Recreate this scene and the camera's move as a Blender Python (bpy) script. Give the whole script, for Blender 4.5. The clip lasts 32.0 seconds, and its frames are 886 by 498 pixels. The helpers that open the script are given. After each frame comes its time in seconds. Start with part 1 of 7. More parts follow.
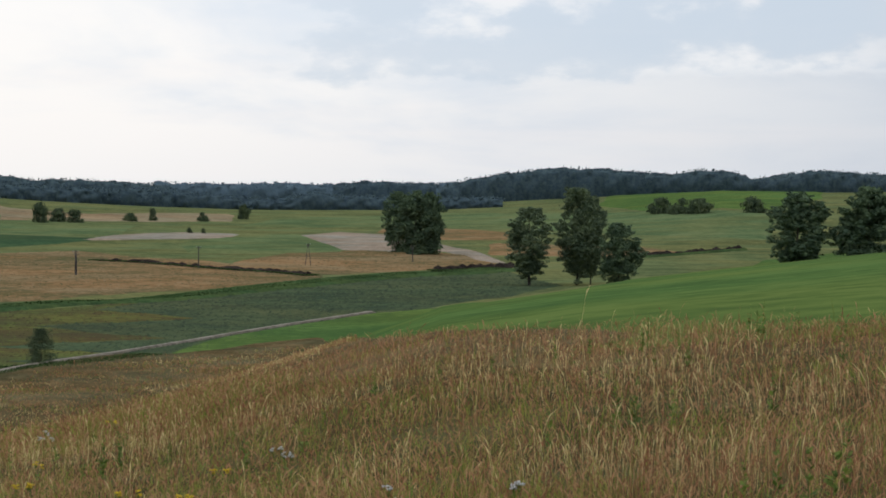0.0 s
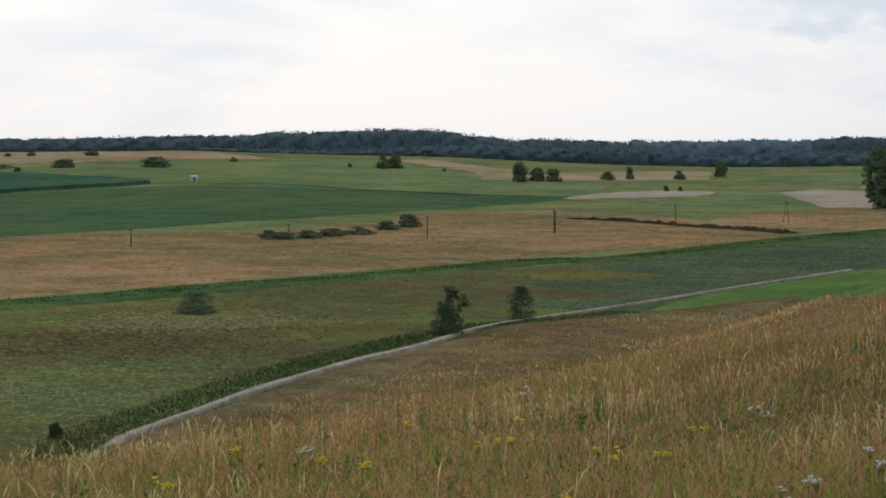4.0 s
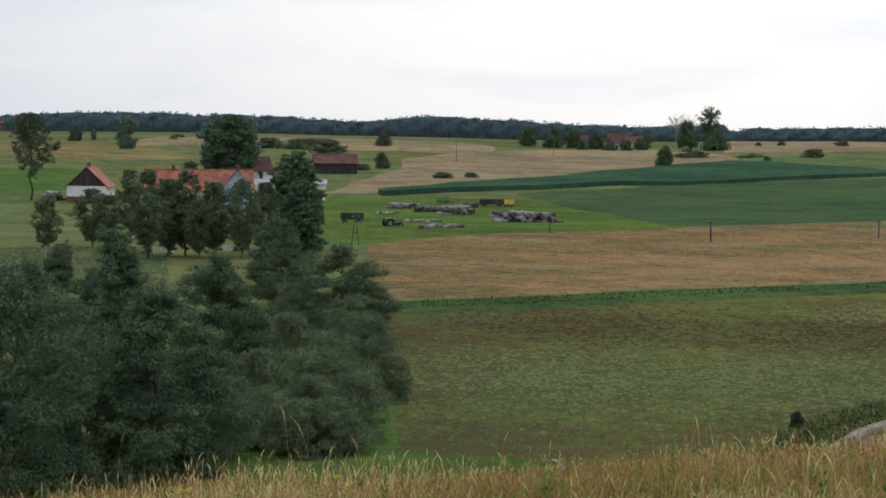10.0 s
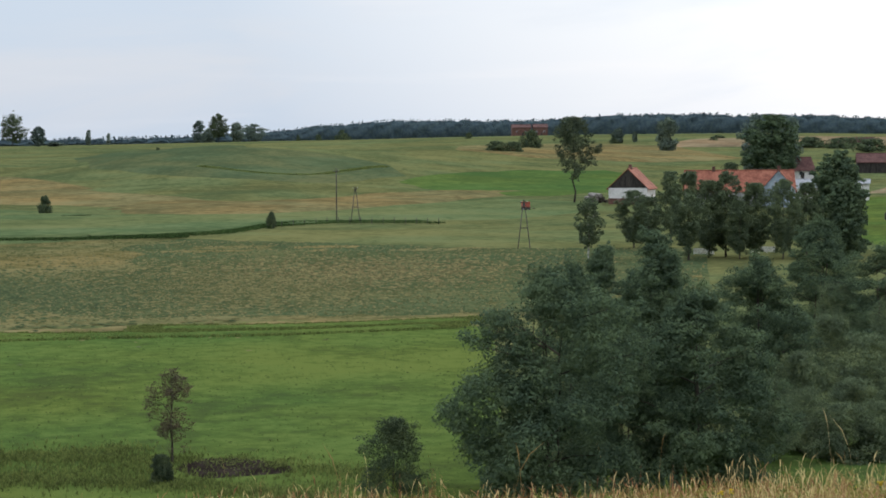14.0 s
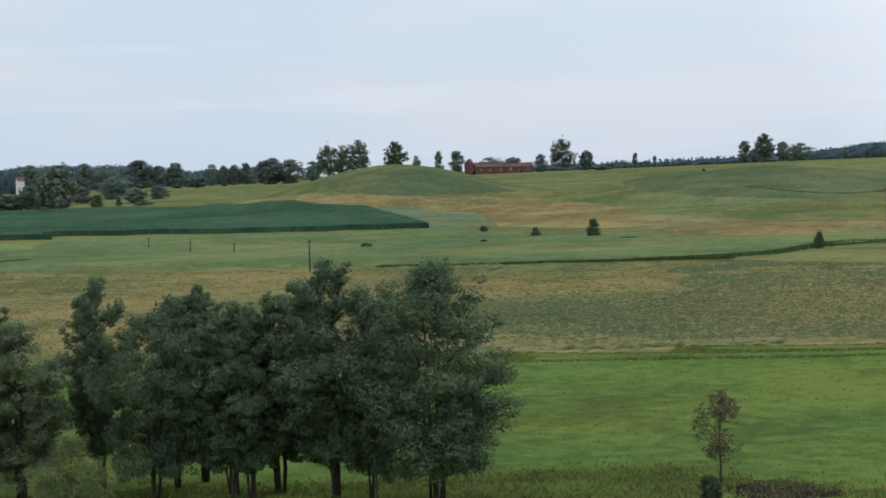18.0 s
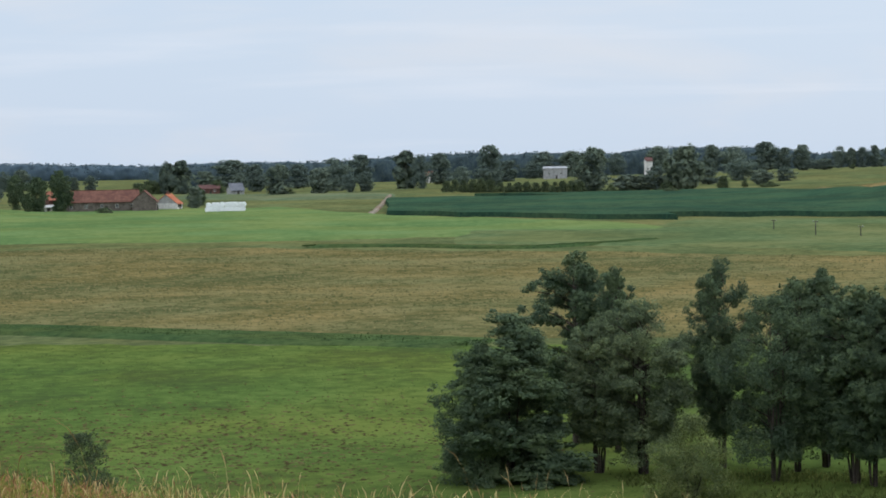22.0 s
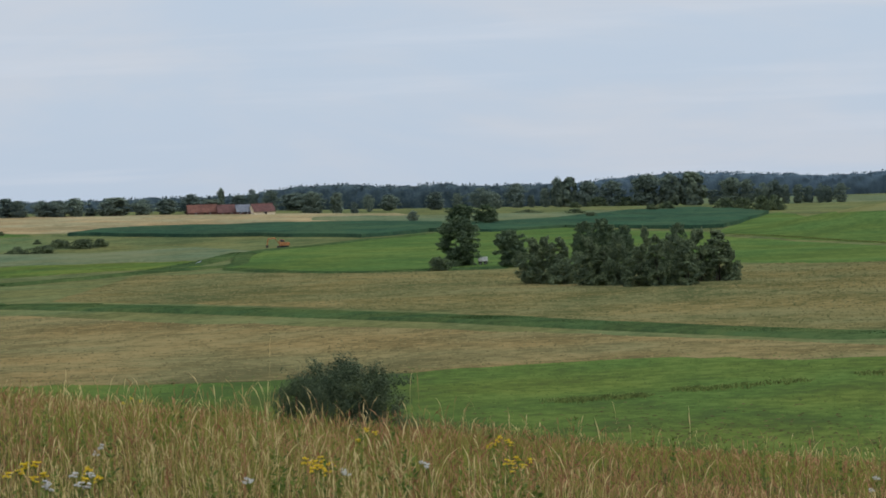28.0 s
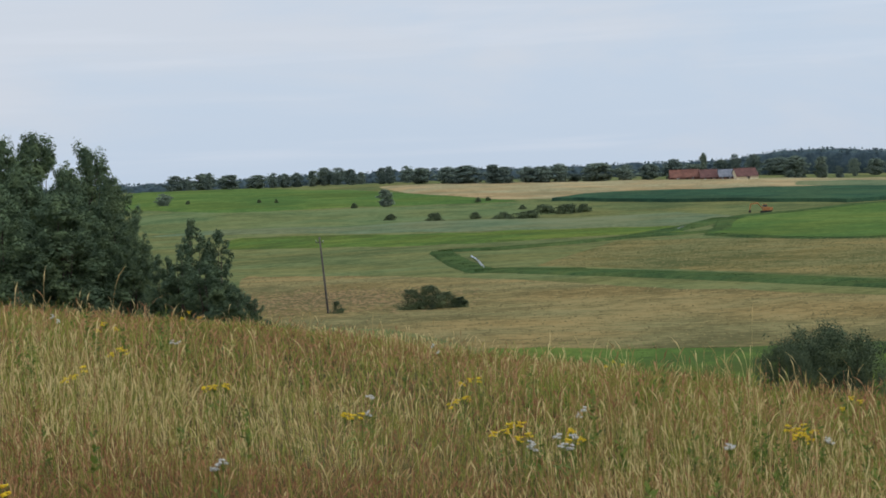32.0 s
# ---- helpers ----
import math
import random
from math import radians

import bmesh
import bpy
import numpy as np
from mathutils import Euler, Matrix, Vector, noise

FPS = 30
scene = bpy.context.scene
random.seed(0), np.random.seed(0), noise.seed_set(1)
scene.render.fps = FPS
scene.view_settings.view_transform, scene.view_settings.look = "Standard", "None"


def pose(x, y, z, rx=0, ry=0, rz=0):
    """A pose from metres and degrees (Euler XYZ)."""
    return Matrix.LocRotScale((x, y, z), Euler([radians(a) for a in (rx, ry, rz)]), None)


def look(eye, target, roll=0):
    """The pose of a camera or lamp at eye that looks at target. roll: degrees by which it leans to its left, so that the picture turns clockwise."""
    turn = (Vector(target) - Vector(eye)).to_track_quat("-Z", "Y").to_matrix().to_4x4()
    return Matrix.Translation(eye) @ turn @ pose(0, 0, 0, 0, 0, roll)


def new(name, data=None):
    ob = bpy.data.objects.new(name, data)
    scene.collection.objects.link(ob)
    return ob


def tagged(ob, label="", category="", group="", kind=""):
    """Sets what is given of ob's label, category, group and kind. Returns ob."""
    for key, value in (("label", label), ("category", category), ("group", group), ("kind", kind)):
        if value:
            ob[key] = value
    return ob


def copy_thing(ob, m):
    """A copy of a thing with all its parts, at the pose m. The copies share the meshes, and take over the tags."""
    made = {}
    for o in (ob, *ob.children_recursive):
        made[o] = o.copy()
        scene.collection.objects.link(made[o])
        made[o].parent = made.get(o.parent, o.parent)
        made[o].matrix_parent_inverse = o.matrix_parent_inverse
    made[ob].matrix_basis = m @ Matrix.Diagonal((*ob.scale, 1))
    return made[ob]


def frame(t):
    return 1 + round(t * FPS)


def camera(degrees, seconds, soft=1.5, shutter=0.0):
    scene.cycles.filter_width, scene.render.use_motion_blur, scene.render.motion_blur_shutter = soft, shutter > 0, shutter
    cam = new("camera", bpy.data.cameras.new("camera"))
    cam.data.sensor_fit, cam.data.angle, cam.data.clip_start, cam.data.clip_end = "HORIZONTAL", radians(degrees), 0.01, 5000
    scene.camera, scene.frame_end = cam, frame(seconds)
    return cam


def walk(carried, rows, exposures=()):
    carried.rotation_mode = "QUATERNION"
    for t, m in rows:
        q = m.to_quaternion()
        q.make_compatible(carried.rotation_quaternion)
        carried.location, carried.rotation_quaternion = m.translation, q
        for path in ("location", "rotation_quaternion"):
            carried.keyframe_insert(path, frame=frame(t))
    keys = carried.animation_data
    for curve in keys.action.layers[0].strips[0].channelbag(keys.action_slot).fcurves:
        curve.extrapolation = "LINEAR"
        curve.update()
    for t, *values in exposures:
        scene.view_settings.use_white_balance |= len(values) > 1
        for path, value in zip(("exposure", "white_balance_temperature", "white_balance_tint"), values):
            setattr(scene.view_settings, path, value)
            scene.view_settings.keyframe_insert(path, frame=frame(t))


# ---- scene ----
EYE = 14.5
cam = camera(25.14, 32.0, 1.8)
# seconds, tilt, lean, bearing of the view
PATH = (
    (0, 88.553, -0.631, 0.002),
    (0.5, 88.415, -0.597, 1.314),
    (1, 88.232, -0.421, 3.019),
    (1.5, 88.048, -0.357, 4.655),
    (2, 87.796, -0.300, 6.427),
    (2.5, 87.598, -0.411, 8.117),
    (3, 87.434, -0.549, 10.170),
    (3.5, 87.337, -0.274, 11.958),
    (5.5, 87.245, 0.263, 19.138),
    (6, 87.277, -0.110, 21.077),
    (6.5, 87.296, -0.433, 22.899),
    (7, 87.147, -0.476, 24.492),
    (7.5, 86.897, -0.469, 25.958),
    (8, 86.320, -0.490, 27.544),
    (8.5, 86.618, -0.334, 29.246),
    (9, 86.734, -0.296, 31.121),
    (9.5, 86.747, -0.384, 32.757),
    (10, 86.888, -0.597, 35.019),
    (10.5, 87.098, -0.551, 37.080),
    (11, 87.009, -0.325, 39.213),
    (11.5, 86.636, -0.411, 41.023),
    (12, 86.791, -0.728, 42.737),
    (12.5, 86.876, -0.692, 44.504),
    (13, 87.074, -0.398, 46.588),
    (13.5, 86.897, 0.176, 48.502),
    (14, 86.883, 0.337, 50.482),
    (14.5, 86.992, 0.602, 51.906),
    (16.5, 86.572, 0.877, 58.456),
    (17, 86.678, 1.611, 61.297),
    (17.5, 87.246, 1.527, 64.068),
    (18, 87.754, 1.613, 66.107),
    (18.5, 87.816, 1.986, 68.171),
    (19, 87.691, 1.771, 70.520),
    (19.5, 87.678, 1.547, 72.834),
    (20, 87.784, 1.072, 74.942),
    (20.5, 87.724, 0.877, 76.918),
    (21, 87.547, 1.112, 79.545),
    (21.5, 87.566, 0.949, 81.824),
    (22, 87.643, 1.080, 84.016),
    (22.5, 87.960, 1.115, 86.093),
    (23, 88.065, 1.032, 88.798),
    (23.5, 88.177, 1.198, 92.134),
    (24, 88.427, 1.240, 95.545),
    (24.5, 88.616, 1.584, 98.743),
    (25, 88.744, 1.259, 101.034),
    (25.5, 89.441, 1.409, 103.822),
    (27.5, 88.477, 1.884, 111.276),
    (28, 88.763, 2.458, 113.829),
    (28.5, 88.991, 2.723, 116.498),
    (29, 88.952, 2.584, 118.011),
    (29.5, 88.808, 2.351, 118.872),
    (30, 88.583, 2.197, 120.268),
    (30.5, 88.254, 2.128, 122.265),
    (31, 87.901, 1.993, 124.026),
    (31.5, 88.020, 2.014, 125.567),
    (32, 88.370, 2.645, 127.678),
)
# The land: bearings in degrees (left of the first view positive), distances in metres from the lookout.
def ease(a, b, v):
    k = np.clip((np.asarray(v, float) - a) / (b - a), 0, 1)
    return k * k * (3 - 2 * k)


def at(az, d):
    a = np.radians(az)
    return -np.sin(a) * d, np.cos(a) * d


SLOPE_AZ = (-60, -13, -4.2, 0, 3.5, 7, 10, 14, 23, 34, 46, 60, 75, 90, 101, 114, 121, 127, 133, 140, 190, 240)
SLOPE_S = (0, 0.001, 0.0175, 0.028, 0.044, 0.056, 0.058, 0.058, 0.052, 0.064, 0.076, 0.085, 0.085, 0.068, 0.038, 0.018, 0.011, 0.009, -0.003, -0.035, 0, 0)
SLOPE_K = (0.0001, 6e-05, 8e-05, 9e-05, 0.00014, 0.00022, 0.0004, 0.00066, 0.001485, 0.00165, 0.00165, 0.00165, 0.00165, 0.00165, 0.00154, 0.001375, 0.001155, 0.00077, 0.000605, 0.001, 0.0005, 0.0001)
RISE_AZ = (-60, -15, -8, -4, 0, 6, 10, 14, 21, 30, 40, 46, 52, 60, 70, 80, 90, 100, 107, 114, 121, 128, 135, 150, 240)
RISE_M = (20, 22, 20, 10, 6, 6, 9, 13, 17, 15, 18, 18, 16, 13, 10, 6, 3, 4, 8, 13, 18, 22, 23, 22, 20)
# knolls and ridges: bearing, distance, height, reach across, reach along
KNOLLS = (
    (56.6, 640, 10.5, 42, 70),
    (50.5, 760, 6.0, 40, 70),
    (67.6, 700, 15.0, 31, 50),
    (100.6, 690, 8.5, 26, 45),
    (-3.5, 1750, 10.0, 90, 250),
)


def height(az, d):
    az, d = np.asarray(az, float), np.asarray(d, float)
    s, k = np.interp(az, SLOPE_AZ, SLOPE_S), np.interp(az, SLOPE_AZ, SLOPE_K)
    hill = 12.5 - s * d - k * d * d
    z = 0.5 * (np.maximum(hill, -60) + np.sqrt(np.maximum(hill, -60) ** 2 + 1.5))
    z = z + np.interp(az, RISE_AZ, RISE_M) * ease(430, 1250, d)
    x, y = at(az, d)
    for ka, kd, kh, kw, kl in KNOLLS:
        cx, cy = at(ka, kd)
        a = math.radians(ka)
        across = (x - cx) * math.cos(a) + (y - cy) * math.sin(a)
        along = -(x - cx) * math.sin(a) + (y - cy) * math.cos(a)
        z = z + kh * np.exp(-0.5 * ((across / kw) ** 2 + (along / kl) ** 2))
    far = ease(60, 200, d)
    z = z + far * 0.25 * (np.sin(x / 31.0 + 1.3) * np.cos(y / 43.0) + 0.6 * np.sin(x / 13.0 - y / 17.0))
    return z
walk(cam, [(t, pose(0, 0, EYE, tilt, lean, turn)) for t, tilt, lean, turn in PATH],
     [(0, -.32), (3, -.31), (6, -.32), (8, -.33), (9, -.28), (13, .01), (17, .03), (19, .09), (21, .13), (23, .05), (25, 0), (28, -.14), (32, -.04)])

# ---- sky and sun ----
SUN_AZ, SUN_EL = 25.0, 32.0
world = bpy.data.worlds.new("overcast_sky")
scene.world = world
world.use_nodes = True
wn, wl = world.node_tree.nodes, world.node_tree.links
wn.clear()


def wnode(kind, **values):
    n = wn.new(kind)
    for key, value in values.items():
        n.inputs[key].default_value = value
    return n


sky = wn.new("ShaderNodeTexSky")
sky.sky_type, sky.sun_disc = "NISHITA", False
sky.sun_elevation, sky.sun_rotation = radians(SUN_EL), radians(-SUN_AZ)
sky.air_density, sky.dust_density, sky.ozone_density = 1.0, 2.5, 1.0
coord = wn.new("ShaderNodeTexCoord")
stretch = wnode("ShaderNodeMapping", Scale=(2.2, 2.2, 9.0))
wl.new(coord.outputs["Generated"], stretch.inputs["Vector"])
puffs = wnode("ShaderNodeTexNoise", Scale=2.0, Detail=7.0, Roughness=0.55, Distortion=0.4)
wl.new(stretch.outputs[0], puffs.inputs["Vector"])
cover = wnode("ShaderNodeMapRange")
cover.interpolation_type = "SMOOTHSTEP"
for key, value in (("From Min", 0.50), ("From Max", 0.76), ("To Min", 0.0), ("To Max", 1.0)):
    cover.inputs[key].default_value = value
# the cloud bank thickens with height above the land
upward = wn.new("ShaderNodeSeparateXYZ")
wl.new(coord.outputs["Generated"], upward.inputs[0])
bank = wn.new("ShaderNodeMath")
bank.operation = "MULTIPLY_ADD"
bank.inputs[1].default_value = 1.6
wl.new(upward.outputs["Z"], bank.inputs[0])
wl.new(puffs.outputs["Fac"], bank.inputs[2])
wl.new(bank.outputs[0], cover.inputs["Value"])
# brightness of the veil falls off away from the sun
sunward = wn.new("ShaderNodeVectorMath")
sunward.operation = "DOT_PRODUCT"
sunward.inputs[1].default_value = (-math.sin(radians(17)), math.cos(radians(17)), 0.35)
wl.new(coord.outputs["Generated"], sunward.inputs[0])
glow = wnode("ShaderNodeMapRange")
for key, value in (("From Min", 0.79), ("From Max", 1.0), ("To Min", 0.0), ("To Max", 1.0)):
    glow.inputs[key].default_value = value
wl.new(sunward.outputs["Value"], glow.inputs["Value"])


def wmix(fac, a, b):
    n = wn.new("ShaderNodeMix")
    n.data_type = "RGBA"
    for slot, v in ((0, fac), (6, a), (7, b)):
        if hasattr(v, "links"):
            wl.new(v, n.inputs[slot])
        else:
            n.inputs[slot].default_value = v
    return n.outputs[2]


# a grey-blue bank of cloud with a flat base, over the first view
def wmath(op, *ins):
    n = wn.new("ShaderNodeMath")
    n.operation = op
    for slot, v in enumerate(ins):
        if hasattr(v, "links"):
            wl.new(v, n.inputs[slot])
        else:
            n.inputs[slot].default_value = v
    return n.outputs[0]


def wstep(v, lo, hi, to=1.0):
    n = wnode("ShaderNodeMapRange")
    n.interpolation_type = "SMOOTHSTEP"
    for key, value in (("From Min", lo), ("From Max", hi), ("To Min", 0.0), ("To Max", to)):
        n.inputs[key].default_value = value
    wl.new(v, n.inputs["Value"])
    return n.outputs[0]


billow_map = wnode("ShaderNodeMapping", Scale=(1.0, 1.0, 2.2))
wl.new(coord.outputs["Generated"], billow_map.inputs["Vector"])
billow = wnode("ShaderNodeTexNoise", Scale=14.0, Detail=8.0, Roughness=0.55)
wl.new(billow_map.outputs[0], billow.inputs["Vector"])
rough_edge = wmath("MULTIPLY_ADD", billow.outputs["Fac"], 0.055, -0.0275)
over_base = wstep(wmath("ADD", upward.outputs["Z"], rough_edge), 0.056, 0.063)
toward = wn.new("ShaderNodeVectorMath")
toward.operation = "DOT_PRODUCT"
toward.inputs[1].default_value = (math.sin(radians(4.5)), math.cos(radians(4.5)), 0.0)
wl.new(coord.outputs["Generated"], toward.inputs[0])
across = wstep(wmath("MULTIPLY_ADD", billow.outputs["Fac"], 0.024, toward.outputs["Value"]), 0.992, 1.003)
mass = wmath("MULTIPLY", over_base, across)
# thin bright streaks far off
streak_map = wnode("ShaderNodeMapping", Scale=(1.6, 1.6, 26.0))
wl.new(coord.outputs["Generated"], streak_map.inputs["Vector"])
streak = wnode("ShaderNodeTexNoise", Scale=2.6, Detail=6.0, Roughness=0.5, Distortion=0.3)
wl.new(streak_map.outputs[0], streak.inputs["Vector"])
streaks = wstep(streak.outputs["Fac"], 0.50, 0.74, 0.4)

veil = wmix(glow.outputs[0], (5.9, 7.0, 8.5, 1), (11.6, 11.7, 12.0, 1))
cloud = wmix(glow.outputs[0], (6.7, 7.3, 8.3, 1), (8.6, 9.7, 11.2, 1))
body = wmix(cover.outputs[0], veil, cloud)
body = wmix(streaks, body, wmix(glow.outputs[0], (7.7, 8.2, 9.2, 1), (12.0, 11.7, 11.8, 1)))
# bright billows beside the grey-blue folds
folds = wstep(billow.outputs["Fac"], 0.38, 0.56)
body = wmix(wmath("MULTIPLY", mass, wmath("SUBTRACT", 0.8, folds)), body, (11.4, 11.6, 12.0, 1))
body = wmix(wmath("MULTIPLY", mass, wmath("MULTIPLY", folds, 0.75)), body, (7.2, 8.5, 10.1, 1))
whole = wmix(0.9, sky.outputs[0], body)
# an overcast sky is brighter overhead than at its rim
updown = wn.new("ShaderNodeSeparateXYZ")
wl.new(coord.outputs["Generated"], updown.inputs[0])
zenith = wnode("ShaderNodeMapRange")
for key, value in (("From Min", 0.12), ("From Max", 1.0), ("To Min", 1.0), ("To Max", 2.3)):
    zenith.inputs[key].default_value = value
wl.new(updown.outputs["Z"], zenith.inputs["Value"])
lift = wn.new("ShaderNodeVectorMath")
lift.operation = "SCALE"
wl.new(whole, lift.inputs[0])
wl.new(zenith.outputs[0], lift.inputs["Scale"])
back = wnode("ShaderNodeBackground", Strength=0.1)
wl.new(lift.outputs[0], back.inputs["Color"])
wout = wn.new("ShaderNodeOutputWorld")
wl.new(back.outputs[0], wout.inputs["Surface"])

sun = new("sun", bpy.data.lights.new("sun", "SUN"))
sun.data.energy, sun.data.angle, sun.data.color = 0.9, radians(14), (1.0, 0.95, 0.86)
sun.matrix_world = look((-math.sin(radians(SUN_AZ)) * 50, math.cos(radians(SUN_AZ)) * 50, 50 * math.tan(radians(SUN_EL))), (0, 0, 0))

# ---- materials ----
def material(name, dark, mid, light, big=0.03, fine=1.5, rough=0.9, bump=0.3, stretch=(1, 1, 1), per="", leaf=0.0, metal=0.0, island=0.0, gloss=0.25, tint=0.0):
    """Colour from two scales of noise, with fine relief; per: vary by object; leaf: light let through."""
    m = bpy.data.materials.new(name)
    m.use_nodes = True
    n, l = m.node_tree.nodes, m.node_tree.links
    bs = n["Principled BSDF"]
    bs.inputs["Roughness"].default_value, bs.inputs["Metallic"].default_value = rough, metal
    bs.inputs["Specular IOR Level"].default_value = gloss
    tc = n.new("ShaderNodeTexCoord")
    mp = n.new("ShaderNodeMapping")
    mp.inputs["Scale"].default_value = stretch
    l.new(tc.outputs["Object"], mp.inputs["Vector"])
    a, b, c = (n.new("ShaderNodeTexNoise") for _ in range(3))
    c.inputs["Scale"].default_value, c.inputs["Detail"].default_value = math.sqrt(big * fine), 4
    a.inputs["Scale"].default_value, a.inputs["Detail"].default_value = big, 5
    b.inputs["Scale"].default_value, b.inputs["Detail"].default_value, b.inputs["Roughness"].default_value = fine, 6, 0.7
    for t in (a, b, c):
        l.new(mp.outputs[0], t.inputs["Vector"])
    mix = n.new("ShaderNodeMath")
    mix.operation = "MULTIPLY_ADD"
    mix.inputs[1].default_value = 0.28
    third = n.new("ShaderNodeMath")
    third.operation = "MULTIPLY"
    third.inputs[1].default_value = 0.26
    half = n.new("ShaderNodeMath")
    half.operation = "MULTIPLY_ADD"
    half.inputs[1].default_value = 0.46
    l.new(c.outputs["Fac"], third.inputs[0])
    l.new(b.outputs["Fac"], half.inputs[0])
    l.new(third.outputs[0], half.inputs[2])
    l.new(a.outputs["Fac"], mix.inputs[0])
    l.new(half.outputs[0], mix.inputs[2])
    value = mix.outputs[0]
    if island or per:
        src = n.new("ShaderNodeObjectInfo").outputs["Random"] if per else n.new("ShaderNodeNewGeometry").outputs["Random Per Island"]
        add = n.new("ShaderNodeMath")
        add.operation = "MULTIPLY_ADD"
        add.inputs[1].default_value = island or 0.25
        l.new(src, add.inputs[0])
        sub = n.new("ShaderNodeMath")
        sub.operation = "SUBTRACT"
        sub.inputs[1].default_value = (island or 0.25) / 2
        l.new(value, sub.inputs[0])
        l.new(sub.outputs[0], add.inputs[2])
        value = add.outputs[0]
    ramp = n.new("ShaderNodeValToRGB")
    cr = ramp.color_ramp
    cr.elements[0].position, cr.elements[0].color = 0.435, (*dark, 1)
    cr.elements[1].position, cr.elements[1].color = 0.565, (*light, 1)
    cr.elements.new(0.5).color = (*mid, 1)
    l.new(value, ramp.inputs[0])
    colour = ramp.outputs[0]
    if tint:
        # patches of yellower and of bluer growth
        e = n.new("ShaderNodeTexNoise")
        e.inputs["Scale"].default_value, e.inputs["Detail"].default_value = big * 1.9, 6
        l.new(tc.outputs["Object"], e.inputs["Vector"])
        warm = n.new("ShaderNodeValToRGB")
        warm.color_ramp.elements[0].position, warm.color_ramp.elements[0].color = 0.40, (.88, .98, 1.0, 1)
        warm.color_ramp.elements[1].position, warm.color_ramp.elements[1].color = 0.60, (1.22, 1.04, .95, 1)
        l.new(e.outputs["Fac"], warm.inputs[0])
        times = n.new("ShaderNodeMix")
        times.data_type, times.blend_type = "RGBA", "MULTIPLY"
        times.inputs[0].default_value = tint
        l.new(ramp.outputs[0], times.inputs[6])
        l.new(warm.outputs[0], times.inputs[7])
        colour = times.outputs[2]
    l.new(colour, bs.inputs["Base Color"])
    if bump:
        bp = n.new("ShaderNodeBump")
        bp.inputs["Strength"].default_value, bp.inputs["Distance"].default_value = bump, 0.3
        l.new(b.outputs["Fac"], bp.inputs["Height"])
        l.new(bp.outputs[0], bs.inputs["Normal"])
    if leaf:
        tr = n.new("ShaderNodeBsdfTranslucent")
        l.new(ramp.outputs[0], tr.inputs["Color"])
        ms = n.new("ShaderNodeMixShader")
        ms.inputs[0].default_value = leaf
        l.new(bs.outputs[0], ms.inputs[1])
        l.new(tr.outputs[0], ms.inputs[2])
        l.new(ms.outputs[0], n["Material Output"].inputs["Surface"])
    return m


M = {}
FLAT = (1, 1, 1)
for name, dark, mid, light, big, fine in (
    ("meadow", (.070, .082, .026), (.101, .114, .034), (.138, .146, .046), .018, .5),
    ("meadow_mix", (.066, .055, .025), (.076, .074, .026), (.096, .108, .030), .022, .5),
    ("tawny", (.090, .082, .033), (.168, .109, .046), (.222, .150, .070), .016, .4),
    ("olive", (.074, .078, .028), (.122, .112, .040), (.172, .148, .058), .02, .45),
    ("olive_dark", (.042, .056, .025), (.057, .073, .028), (.076, .092, .034), .02, .5),
    ("crop_mid", (.036, .060, .022), (.048, .078, .026), (.064, .098, .032), .012, .5),
    ("maize", (.024, .050, .024), (.034, .067, .029), (.046, .088, .035), .02, 1.2),
    ("stubble", (.140, .104, .056), (.195, .148, .076), (.255, .198, .106), .012, .4),
    ("pasture", (.070, .094, .030), (.094, .122, .038), (.128, .150, .050), .014, .4),
    ("bright", (.052, .088, .020), (.070, .112, .023), (.094, .138, .029), .014, .5),
    ("hayfield", (.082, .130, .034), (.108, .160, .041), (.140, .190, .053), .014, .5),
    ("lush", (.055, .076, .018), (.072, .108, .020), (.098, .136, .026), .022, .6),
    ("sand", (.165, .135, .088), (.220, .182, .120), (.275, .232, .158), .02, .5),
    ("straw", (.175, .142, .066), (.240, .196, .094), (.305, .254, .126), .02, .5),
    ("bank", (.034, .056, .017), (.048, .076, .021), (.068, .100, .027), .05, 1.0),
    ("rough_green", (.050, .068, .024), (.070, .088, .029), (.096, .110, .037), .03, .5),
    ("mound", (.058, .076, .028), (.077, .097, .034), (.102, .118, .042), .02, .5),
    # turf: brown thatch, its colour deepened for shade at the grass roots
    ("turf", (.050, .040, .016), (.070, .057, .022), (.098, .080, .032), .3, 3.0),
    ("drygrass", (.100, .086, .034), (.150, .124, .048), (.205, .165, .066), .02, .45),
    ("sagegreen", (.078, .100, .040), (.102, .126, .050), (.130, .150, .062), .016, .5),
    ("lookout_grass", (.062, .050, .021), (.096, .074, .032), (.140, .108, .048), .08, 1.6),
):
    # added blue puts the veil of haze into the field colours, mostly the greens
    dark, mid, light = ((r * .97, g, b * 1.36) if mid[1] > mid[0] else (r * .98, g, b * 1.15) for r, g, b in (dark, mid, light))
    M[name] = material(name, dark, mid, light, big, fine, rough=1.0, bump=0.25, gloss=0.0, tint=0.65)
M["road"] = material("pale_gravel", (.12, .098, .070), (.175, .145, .105), (.23, .192, .145), .3, 3.0)
M["ditch"] = material("ditch_reeds", (.032, .056, .020), (.048, .082, .027), (.074, .118, .038), .05, 1.0, island=.3, leaf=.12, gloss=0)
M["bark"] = material("bark", (.03, .025, .02), (.055, .045, .035), (.09, .075, .06), 1.0, 8.0, per="object")
M["white_bark"] = material("birch_bark", (.10, .09, .08), (.45, .43, .40), (.62, .60, .57), 1.2, 5.0, stretch=(1, 1, 3))
